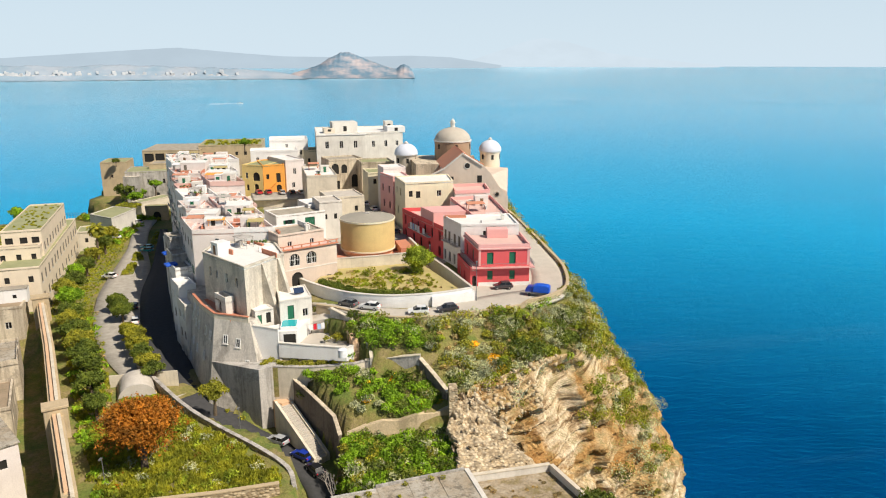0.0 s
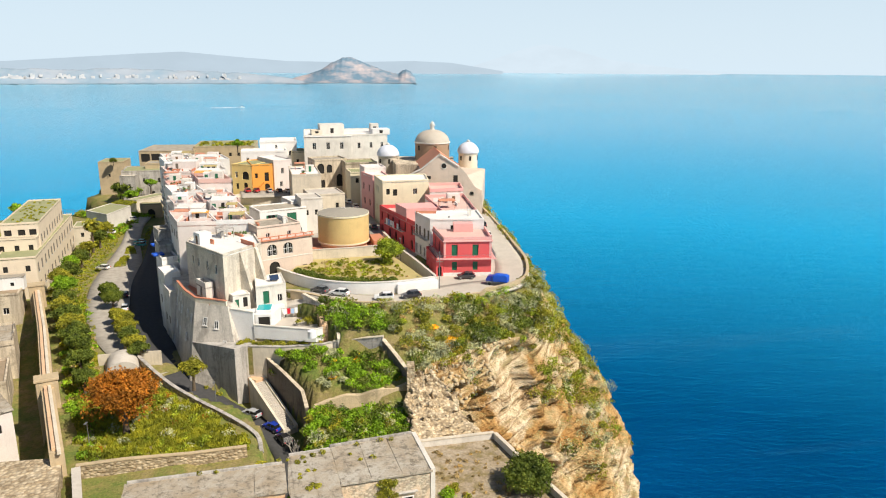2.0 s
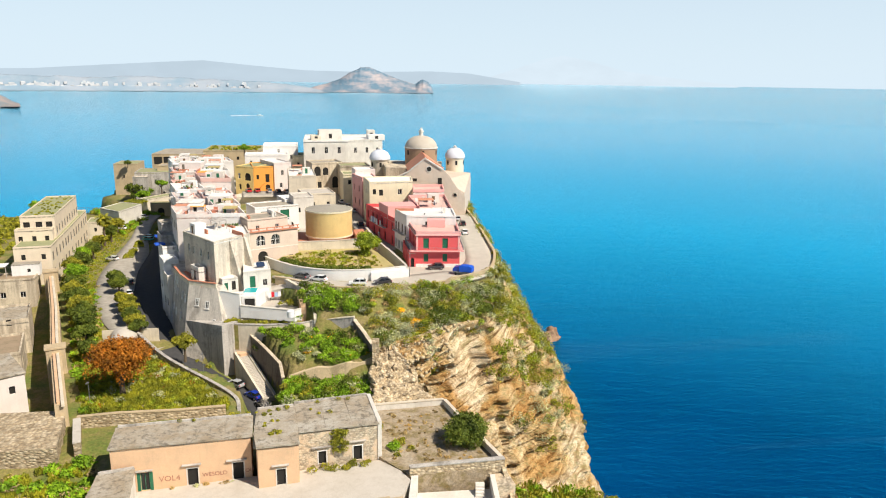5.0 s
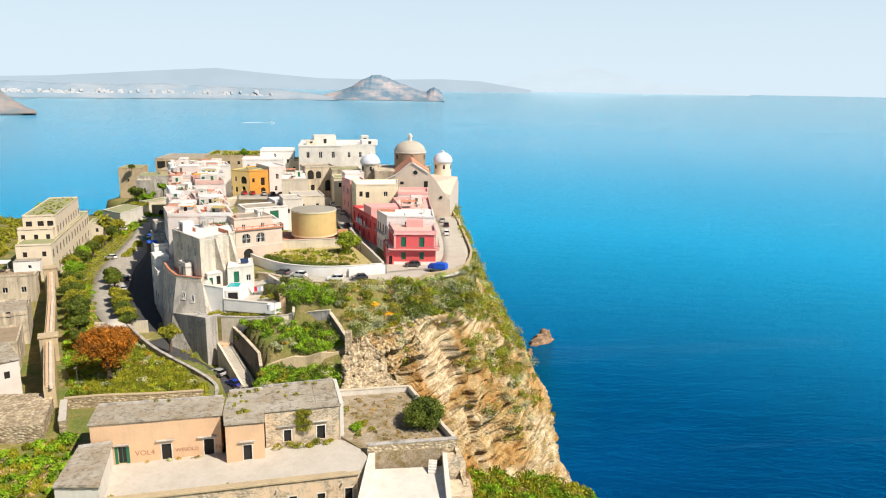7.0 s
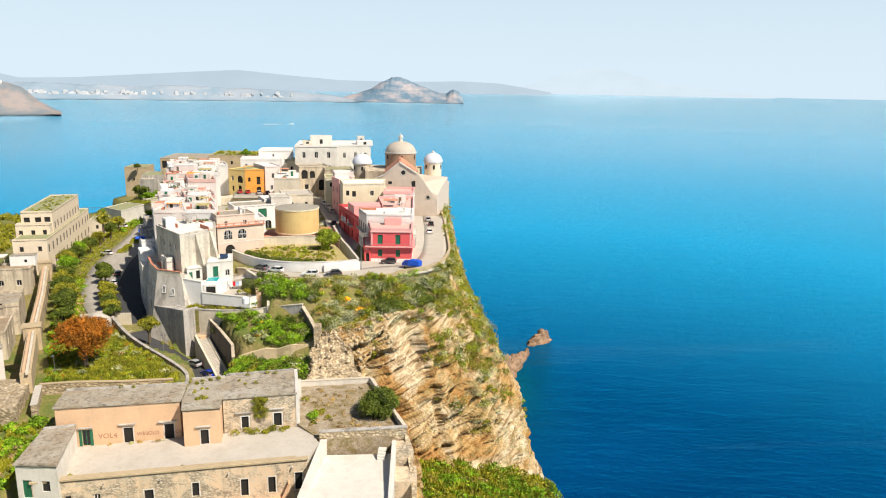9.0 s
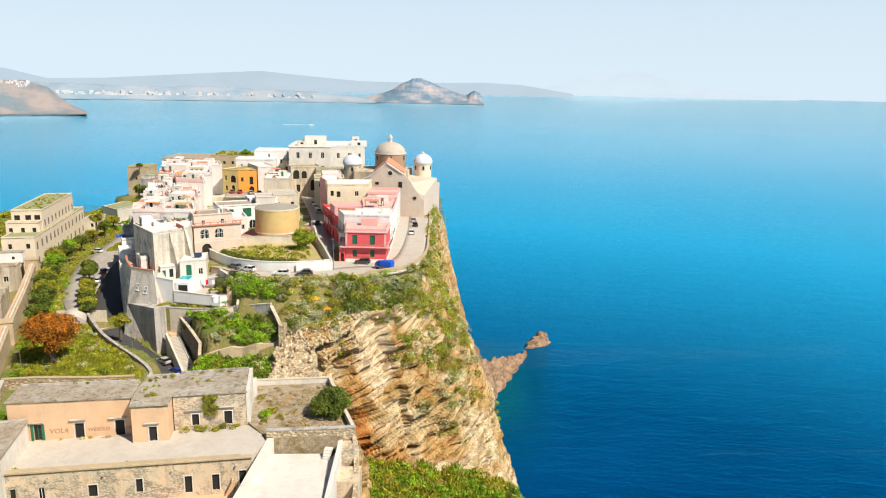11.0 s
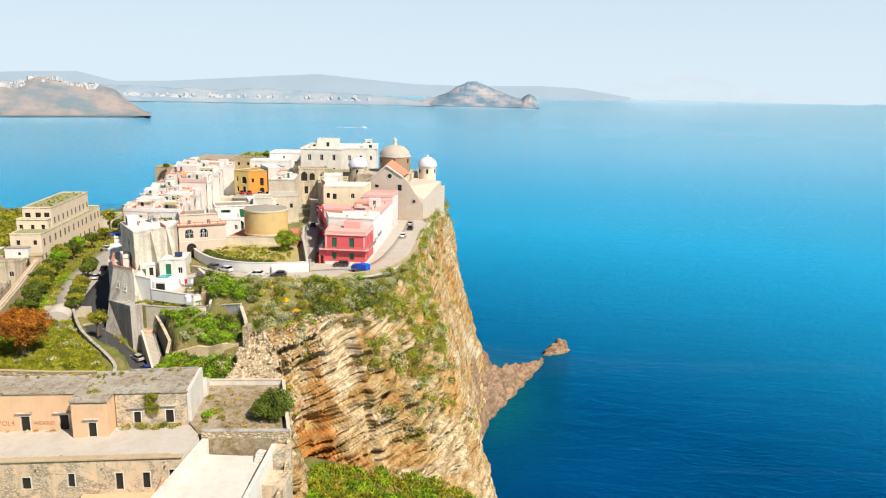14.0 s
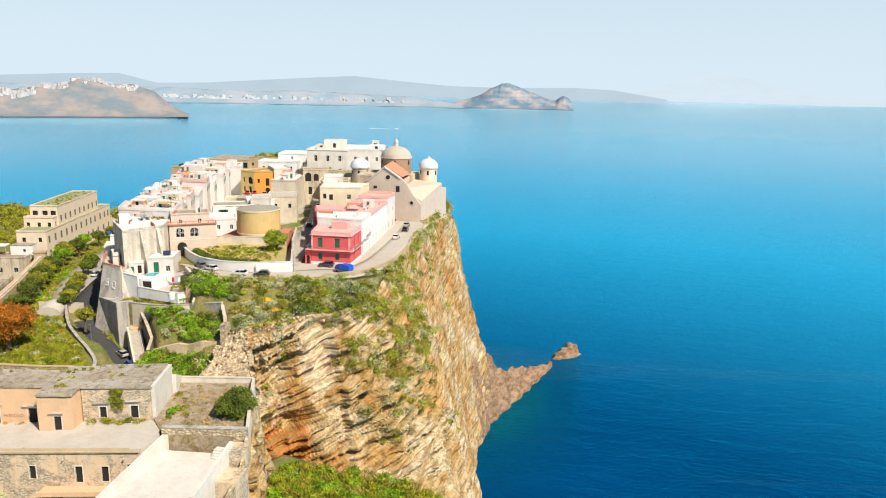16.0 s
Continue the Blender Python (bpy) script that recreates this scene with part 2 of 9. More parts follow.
def empty(name, label, category, group="", kind="", at=(0, 0, 0)):
    ob = new(name)
    ob.location = at
    return tagged(ob, label, category, group, kind)


def mesh_np(name, verts, faces, mat, smooth=False):
    """A mesh from numpy arrays; all faces have the same number of corners."""
    me = bpy.data.meshes.new(name)
    k = faces.shape[1]
    me.vertices.add(len(verts))
    me.vertices.foreach_set("co", np.ascontiguousarray(verts, dtype=np.float32).ravel())
    me.loops.add(faces.size)
    me.loops.foreach_set("vertex_index", np.ascontiguousarray(faces, dtype=np.int32).ravel())
    me.polygons.add(len(faces))
    me.polygons.foreach_set("loop_start", np.arange(0, faces.size, k, dtype=np.int32))
    me.polygons.foreach_set("loop_total", np.full(len(faces), k, dtype=np.int32))
    if smooth:
        me.polygons.foreach_set("use_smooth", np.ones(len(faces), dtype=bool))
    me.update(calc_edges=True)
    me.materials.append(mat)
    return me


def add_box(bm, x0, y0, z0, x1, y1, z1, m=None, bevel=0.0):
    r = bmesh.ops.create_cube(bm, size=1.0)
    vs = r["verts"]
    for v in vs:
        v.co = Vector(((x0 + x1) / 2 + v.co.x * (x1 - x0), (y0 + y1) / 2 + v.co.y * (y1 - y0), (z0 + z1) / 2 + v.co.z * (z1 - z0)))
    if bevel:
        es = {e for v in vs for e in v.link_edges}
        vs = list({v for f in bmesh.ops.bevel(bm, geom=list(es), offset=bevel, segments=1, affect="EDGES")["faces"] for v in f.verts} | {v for v in vs if v.is_valid})
    if m is not None:
        bmesh.ops.transform(bm, matrix=m, verts=vs)
    return vs


def prism(bm, poly, z0, z1, top=None):
    """A closed prism over a polygon (anticlockwise); top: another height for each corner."""
    tops = top or [z1] * len(poly)
    lo = [bm.verts.new((x, y, z0)) for x, y in poly]
    hi = [bm.verts.new((x, y, z)) for (x, y), z in zip(poly, tops)]
    k = len(poly)
    bm.faces.new(hi)
    bm.faces.new(lo[::-1])
    for i in range(k):
        bm.faces.new((lo[i], lo[(i + 1) % k], hi[(i + 1) % k], hi[i]))


def ribbon(bm, pts, width, z0, tops):
    """A wall of that width along a line of plan points, its top at the given heights."""
    left, right = [], []
    for i, (x, y) in enumerate(pts):
        a, b = pts[max(i - 1, 0)], pts[min(i + 1, len(pts) - 1)]
        d = Vector((b[0] - a[0], b[1] - a[1])).normalized()
        left.append((x - d.y * width / 2, y + d.x * width / 2))
        right.append((x + d.y * width / 2, y - d.x * width / 2))
    for i in range(len(pts) - 1):
        q = [right[i], right[i + 1], left[i + 1], left[i]]
        t = [tops[i], tops[i + 1], tops[i + 1], tops[i]]
        prism(bm, q, z0, 0, t)


def smooth(v, a, b):
    k = np.clip((v - a) / (b - a), 0, 1)
    return k * k * (3 - 2 * k)


def signed(poly, x, y):
    """Distance to a polygon's edge, negative inside; for arrays."""
    p = np.array(poly, float)
    d = np.full(x.shape, 1e9)
    inside = np.zeros(x.shape, bool)
    for (ax, ay), (bx, by) in zip(p, np.roll(p, -1, 0)):
        ex, ey = bx - ax, by - ay
        t = np.clip(((x - ax) * ex + (y - ay) * ey) / (ex * ex + ey * ey), 0, 1)
        d = np.minimum(d, np.hypot(x - ax - t * ex, y - ay - t * ey))
        with np.errstate(divide="ignore", invalid="ignore"):
            inside ^= ((ay > y) != (by > y)) & (x < (bx - ax) * (y - ay) / (by - ay) + ax)
    return np.where(inside, -d, d)


def waves(x, y, z, size, octaves=4, seed=0.0):
    """Smooth random relief from sums of turned sines, for arrays; about -1 to 1."""
    out, amp, total = 0.0, 1.0, 0.0
    rs = np.random.RandomState(int(seed * 10) + 7)
    for o in range(octaves):
        for _ in range(4):
            v = rs.normal(size=3)
            v *= 2 * math.pi / size * (1.9 ** o) / np.linalg.norm(v) * rs.uniform(0.7, 1.3)
            out = out + amp * np.sin(x * v[0] + y * v[1] + z * v[2] + rs.uniform(0, 6.28)) / 2.2
        total += amp
        amp *= 0.55
    return out / total


# ---- sea, ground, cliff ----
EYE_H = 132.0


SEA_FLAT, SEA_RISE = 2600.0, 0.0433


def far_squeeze(d):
    """Where a thing d metres off is set up: past 2.6 km the sea sheet rises a little, so that all of the bay lies within 5 km."""
    r = (EYE_H + SEA_FLAT * SEA_RISE) / (EYE_H / d + SEA_RISE)
    return np.where(d < SEA_FLAT, d, r)


def build_sea():
    ds = np.concatenate([[3], np.linspace(40, 600, 30), np.geomspace(650, 20000, 60)])
    an = np.linspace(0, 2 * np.pi, 145)[:-1]
    r = far_squeeze(ds)
    z = EYE_H * (1 - r / ds)
    x = 20 + np.outer(r, np.sin(an))
    y = np.outer(r, np.cos(an))
    v = np.stack([x, y, np.repeat(z[:, None], len(an), 1)], -1).reshape(-1, 3)
    k = len(an)
    i, j = np.meshgrid(np.arange(len(ds) - 1), np.arange(k), indexing="ij")
    f = np.stack([i * k + j, i * k + (j + 1) % k, (i + 1) * k + (j + 1) % k, (i + 1) * k + j], -1).reshape(-1, 4)
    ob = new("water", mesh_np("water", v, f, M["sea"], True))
    tagged(ob, "deep blue open sea with small wind ripples", "sea", kind="structure")


LAND = [(60, -60), (34, 30), (30, 60), (28, 68), (16.5, 89.5), (5.5, 103.6), (11, 108.6), (18.5, 113.4), (27, 120), (28.5, 130), (28, 140),
        (27, 152), (25, 172), (22, 200), (21, 224), (18, 255), (-10, 300), (-60, 345), (-120, 350), (-158, 325), (-152, 295),
        (-128, 275), (-150, 255), (-330, 250), (-330, -60)]
TOWN = [(-30, 126), (-24, 129), (-19, 126), (-14.7, 121.5), (-8, 119.5), (-2, 120), (5, 123), (10, 124.5), (17, 127.5), (24, 136), (26.5, 150),
        (24, 172), (21, 200), (19, 222), (17, 250), (-10, 290), (-60, 310), (-95, 262), (-75, 205), (-60, 165), (-47, 136)]
MID_GARDEN = [(-23.6, 112.4), (-14, 113.8), (-4.2, 112.2), (0.4, 105.6), (-11.8, 103.8), (-16.2, 105.0)]
LOW_GARDEN = [(-15, 84), (3, 86), (3.5, 103.6), (-11.5, 103), (-16.2, 100)]
LANE = [(-78, 172, 75.6), (-66, 148, 75.6), (-52, 124, 75.0), (-42, 114.6, 73.2), (-33, 108.8, 71.2), (-27.4, 106.4, 70.0), (-22.6, 102.6, 69.2), (-18.6, 96.5, 68.8), (-16.4, 88, 68.5), (-16, 79, 68.3)]


def lane_level(x, y):
    """Height of the lane's nearest point, and the distance to its middle line."""
    best, level = np.full(x.shape, 1e9), np.full(x.shape, 75.0)
    for (ax, ay, az), (bx, by, bz) in zip(LANE, LANE[1:]):
        ex, ey = bx - ax, by - ay
        t = np.clip(((x - ax) * ex + (y - ay) * ey) / (ex * ex + ey * ey), 0, 1)
        d = np.hypot(x - ax - t * ex, y - ay - t * ey)
        level = np.where(d < best, az + t * (bz - az), level)
        best = np.minimum(best, d)
    return level, best


def ground_height(x, y):
    d = signed(TOWN, x, y)
    slope = np.maximum(77.5, 88 - 0.62 * np.maximum(d, 0))
    step = 75 + 13 * (1 - smooth(d, 0.0, 1.5))
    h = np.where(((x > -24 + (126 - y) * 0.9) & (y < 128)) | (x > 0), slope, step)
    g = signed(MID_GARDEN, x, y)
    h = h + (77.6 + 0.36 * np.clip(y - 104.5, 0, 9) - h) * (1 - smooth(g, -0.2, 0.5))
    h = np.where((y < 103.5 + 0.1 * x) & (x > -30), np.minimum(h, 74.5), h)
    g = signed(LOW_GARDEN, x, y)
    h = h + (72.6 + 0.08 * (y - 84) - h) * (1 - smooth(g, -0.2, 0.5))
    level, off = lane_level(x, y)
    h = h + (level - h) * (1 - smooth(off, 3.0, 3.9)) * smooth(d, -0.5, 1.5)
    g = signed([(-31.5, 112.6), (-27.6, 114.4), (-17.2, 104.6), (-14.6, 92), (-19.6, 88.6), (-24, 101)], x, y)
    h = np.where(g < 0.6, np.minimum(h, level - 0.25), h)
    h = h - 2.6 * smooth(-y, -76, -62) * smooth(x, -60, -40) * smooth(-x, 18, 30)
    h = np.where((y < 66 + 0.28 * (x + 30)) & (x > -33), np.minimum(h, 65.5), h)
    west = -0.861 * (x + 47.2) - 0.509 * (y - 79.6)
    h = h - 7.0 * smooth(west, 0.3, 1.3) * smooth(-y, -158, -140) * smooth(y, 70, 82)
    e = signed(LAND, x, y)
    spur = smooth(106 - y, 0, 6) * smooth(x, 8, 16)
    out = np.maximum(e, 0)
    bank = 60.5 - 0.25 * (y - 72) - 0.15 * (x - 30) - 1.0 * np.maximum(x - 50 + 0.2 * (100 - y), 0)
    low = spur * np.minimum(bank, h) + (1 - spur) * (h - 30 * np.maximum(e + 2.2, 0))
    edge = np.where(spur > 0.5, smooth(e, -0.6, 0.4), smooth(e, -2.4, -2.0))
    h = low * edge + h * (1 - edge)
    return np.maximum(h, -4)


def build_ground():
    xs = np.concatenate([np.linspace(-330, -130, 50), np.arange(-128, 90, 1.25)])
    ys = np.concatenate([np.arange(-60, 40, 5.0), np.arange(40, 180, 1.25), np.arange(180, 380, 2.5)])
    x, y = np.meshgrid(xs, ys)
    z = ground_height(x, y) + 0.12 * waves(x, y, 0 * x, 9.0, 3)
    v = np.stack([x, y, z], -1).reshape(-1, 3)
    i, j = np.meshgrid(np.arange(len(ys) - 1), np.arange(len(xs) - 1), indexing="ij")
    k = len(xs)
    f = np.stack([i * k + j, i * k + j + 1, (i + 1) * k + j + 1, (i + 1) * k + j], -1).reshape(-1, 4)
    keep = (z.reshape(-1)[f] > -3.5).any(1)
    ob = new("ground", mesh_np("ground", v, f[keep], M["earth"], True))
    tagged(ob, "grassy earth and tuff plateau above the sea", "ground", kind="structure")


def spline(keys, t):
    """Catmull-Rom through rows of keys at the parameters t."""
    k = np.array(keys, float)
    p = np.vstack([2 * k[0] - k[1], k, 2 * k[-1] - k[-2]])
    i = np.clip(np.floor(t).astype(int), 0, len(k) - 2)
    u = (t - i)[:, None]
    a, b, c, d = p[i], p[i + 1], p[i + 2], p[i + 3]
    return 0.5 * (2 * b + (c - a) * u + (2 * a - 5 * b + 4 * c - d) * u * u + (3 * b - a - 3 * c + d) * u ** 3)


# the cliff's rim: plan, height, outward run at the middle and at the foot, bearing of the outward way
RIM = [(27.5, 60, 69, 1.5, 20, 95), (24.9, 71, 74.4, 1.2, 22, 105), (15.8, 90.8, 74.6, 1.5, 26, 118), (4.6, 104.4, 80, 7.5, 43, 140), (11, 109, 82, 8.5, 46, 140), (18.5, 113.5, 83, 11, 47, 136),
       (26, 119, 83, 12, 44, 122), (28.5, 130, 86, 16, 39, 104), (27.5, 145, 88, 13, 33, 92), (25.5, 170, 88.5, 9, 24, 88),
       (22, 200, 89, 8, 19, 86), (20, 224, 89, 7.5, 19, 82), (16.5, 255, 88, 6, 22, 75), (-10, 300, 86, 9, 22, 50), (-60, 345, 84, 10, 20, 10)]


def build_cliff():
    rows = 340
    t = np.concatenate([np.linspace(0, 2.46, 30), np.linspace(2.5, 8, 400), np.linspace(8.02, 12, 90), np.linspace(12.06, len(RIM) - 1.001, 16)])
    k = spline(RIM, t)
    w = np.linspace(0, 1, rows)[None, :] ** 1.25
    px, py, pz = (k[:, i, None] for i in range(3))
    mid, foot, brg = k[:, 3, None], k[:, 4, None], np.radians(k[:, 5, None])
    z = pz - 0.25 - (pz + 4) * w
    off = -0.9 + (0.9 + mid) * np.minimum(w / 0.32, 1) + (foot - mid) * np.maximum(w - 0.32, 0) / 0.68
    x, y = px + np.sin(brg) * off, py + np.cos(brg) * off
    # tilted beds that weather back in steps, gullies, fallen blocks
    s = np.cumsum(np.hypot(np.gradient(k[:, 0]), np.gradient(k[:, 1])))[:, None]
    bed = z - 0.42 * s + 0.35 * waves(x, y, z, 30.0, 2, 0.3)

    def cell(i, j, seed):
        v = np.sin(i * 127.1 + j * 311.7 + seed * 74.7) * 43758.5453
        return v - np.floor(v)

    def beds(thick, run, seed):
        """Beds of that thickness, broken into blocks along the face; each stands out by its own amount and is undercut at its foot."""
        v = bed / thick + seed
        i = np.floor(v)
        u = s / run + 7 * cell(i, 0 * i, seed)
        j = np.floor(u)
        here, there = cell(i, j, seed), cell(i, j + 1, seed)
        out = here + (there - here) * smooth(u - j, 0.8, 1.0)
        return out * smooth(v - i, 0.0, 0.28) * (1 - 0.45 * smooth(v - i, 0.75, 1.0))
    tt = t[:, None]
    strong = smooth(waves(x, y, z, 30.0, 2, 0.9), -0.9, -0.2) * (1 - 0.55 * smooth(tt, 6.9, 7.6))
    scar = np.exp(-((tt - 4.9) / 0.38) ** 2 - ((w - 0.17) / 0.16) ** 2)
    strong = strong * (1 - 0.6 * scar)
    relief = 1.7 * waves(x, y, z * 0.45, 24.0, 2, 0.1) + 0.5 * (1 - np.abs(waves(x, y, z, 12.0, 2, 0.5)) * 2) + 0.22 * waves(x, y, z, 3.2, 4, 0.2)
    relief += strong * (3.5 * beds(4.8, 8.0, 0.13) + 2.2 * beds(1.75, 4.5, 0.37) + 1.0 * beds(0.72, 2.2, 0.71) - 2.6)
    relief += (1 - strong) * 0.4 * np.abs(waves(x, y, z, 1.8, 3, 0.8))
    relief += 1.9 * smooth(tt, 5.26, 5.40) * (1 - smooth(tt, 6.2, 7.2)) * smooth(w, 0.03, 0.09) * (1 - smooth(w, 0.40, 0.6))
    relief -= 3.4 * np.exp(-((tt - 4.12) / 0.26) ** 2 - ((w - 0.115 + 0.06 * (tt - 4.12)) / 0.028) ** 2)
    relief -= 2.4 * np.exp(-((tt - 5.75) / 0.22) ** 2 - ((w - 0.20) / 0.02) ** 2)
    relief -= 7.0 * np.exp(-((x - 16.8) ** 2 + (y - 102.4) ** 2 + 2.4 * (z - 60.9) ** 2) / 5.5)
    relief -= 3.0 * np.exp(-((x - 13.5) ** 2 + (y - 103.5) ** 2 + 3.0 * (z - 69.5) ** 2) / 6.0)
    relief *= smooth(w, 0.0, 0.05 + 0.13 * smooth(t, 5.6, 6.2)[:, None]) * (1 - 0.3 * smooth(t, 7.8, 9.5))[:, None]
    x = x + np.sin(brg) * relief
    y = y + np.cos(brg) * relief
    v = np.stack([x, y, z + 0 * x], -1).reshape(-1, 3)
    grid = v.reshape(len(t), rows, 3)
    i, j = np.meshgrid(np.arange(len(t) - 1), np.arange(rows - 1), indexing="ij")
    f = np.stack([i * rows + j, i * rows + j + 1, (i + 1) * rows + j + 1, (i + 1) * rows + j], -1).reshape(-1, 4)
    ob = new("cliff", mesh_np("cliff", v, f, M["rock"], False))
    tagged(ob, "steep layered tuff cliff with tilted pale strata", "cliff", kind="structure")
    return t, grid


def sea_material():
    m, n, b = material("sea_water")
    patch = noise_at(n, 0.004, 4, 0.55, (1, 1.6, 0), 0.8)
    b.inputs["Roughness"].default_value = 0.6
    b.inputs["Specular IOR Level"].default_value = 0.0
    deep = ramp(n, patch, [(0.3, (0.0001, 0.022, 0.085)), (0.5, (0.0002, 0.038, 0.136)), (0.72, (0.0004, 0.058, 0.190))])
    # base colour brightens, then pales with distance: sky sheen and haze painted in
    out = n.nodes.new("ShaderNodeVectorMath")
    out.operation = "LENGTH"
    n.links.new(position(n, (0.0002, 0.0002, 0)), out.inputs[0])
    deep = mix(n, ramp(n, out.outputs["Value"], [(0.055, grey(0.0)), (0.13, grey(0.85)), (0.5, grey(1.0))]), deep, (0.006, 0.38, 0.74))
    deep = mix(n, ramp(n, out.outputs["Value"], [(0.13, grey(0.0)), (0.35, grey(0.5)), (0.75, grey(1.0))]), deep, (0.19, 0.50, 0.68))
    # green shallows along the cliff foot
    near = n.nodes.new("ShaderNodeVectorMath")
    near.operation = "DISTANCE"
    n.links.new(position(n, (1, 0.55, 1)), near.inputs[0])
    near.inputs[1].default_value = (36, 144, 0)
    d = n.nodes.new("ShaderNodeMath")
    d.operation = "DIVIDE"
    d.inputs[1].default_value = 60.0
    n.links.new(near.outputs["Value"], d.inputs[0])
    f = ramp(n, d.outputs[0], [(0.25, grey(0.6)), (0.45, grey(0.2)), (0.8, grey(0.0))])
    n.links.new(mix(n, f, deep, (0.004, 0.115, 0.135)), b.inputs["Base Color"])
    bump(n, b, mix(n, 0.30, noise_at(n, 0.045, 5, 0.66, (0.75, 2.4, 0), 0.6), noise_at(n, 0.30, 5, 0.65, (1.0, 1.9, 0))), 0.75, 3.0)
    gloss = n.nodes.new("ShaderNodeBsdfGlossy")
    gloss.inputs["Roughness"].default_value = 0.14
    edge = n.nodes.new("ShaderNodeFresnel")
    edge.inputs["IOR"].default_value = 1.5
    # reflection tint: bluer close in, whitened far out to paint in haze
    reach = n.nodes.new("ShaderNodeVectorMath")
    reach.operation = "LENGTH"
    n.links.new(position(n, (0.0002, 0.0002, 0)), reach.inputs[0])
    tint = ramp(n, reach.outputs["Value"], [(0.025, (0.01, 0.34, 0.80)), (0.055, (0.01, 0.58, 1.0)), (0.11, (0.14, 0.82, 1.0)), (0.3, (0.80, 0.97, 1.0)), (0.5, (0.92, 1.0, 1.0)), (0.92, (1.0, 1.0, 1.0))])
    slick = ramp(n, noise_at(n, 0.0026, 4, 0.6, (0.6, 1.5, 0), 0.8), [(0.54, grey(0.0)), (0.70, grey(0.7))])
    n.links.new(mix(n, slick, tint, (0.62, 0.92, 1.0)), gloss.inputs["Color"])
    both = n.nodes.new("ShaderNodeMixShader")
    ripple = b.inputs["Normal"].links[0].from_socket
    n.links.new(ripple, gloss.inputs["Normal"])
    n.links.new(ripple, edge.inputs["Normal"])
    n.links.new(edge.outputs[0], both.inputs[0])
    n.links.new(b.outputs[0], both.inputs[1])
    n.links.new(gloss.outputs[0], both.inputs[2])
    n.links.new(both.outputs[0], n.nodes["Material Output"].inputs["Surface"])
    return m


def earth_material():
    m, n, b = material("grassy_earth")
    a = noise_at(n, 0.22, 6, 0.7)
    c = noise_at(n, 2.2, 4, 0.7)
    col = ramp(n, a, [(0.30, (0.36, 0.27, 0.14)), (0.45, (0.27, 0.23, 0.07)), (0.6, (0.16, 0.20, 0.035)), (0.75, (0.10, 0.16, 0.03))])
    col = mix(n, 1.0, col, ramp(n, c, [(0.25, grey(0.5)), (0.75, grey(1.15))]), "MULTIPLY")
    n.links.new(col, b.inputs["Base Color"])
    b.inputs["Roughness"].default_value = 0.95
    bump(n, b, c, 0.8, 0.25)
    return m


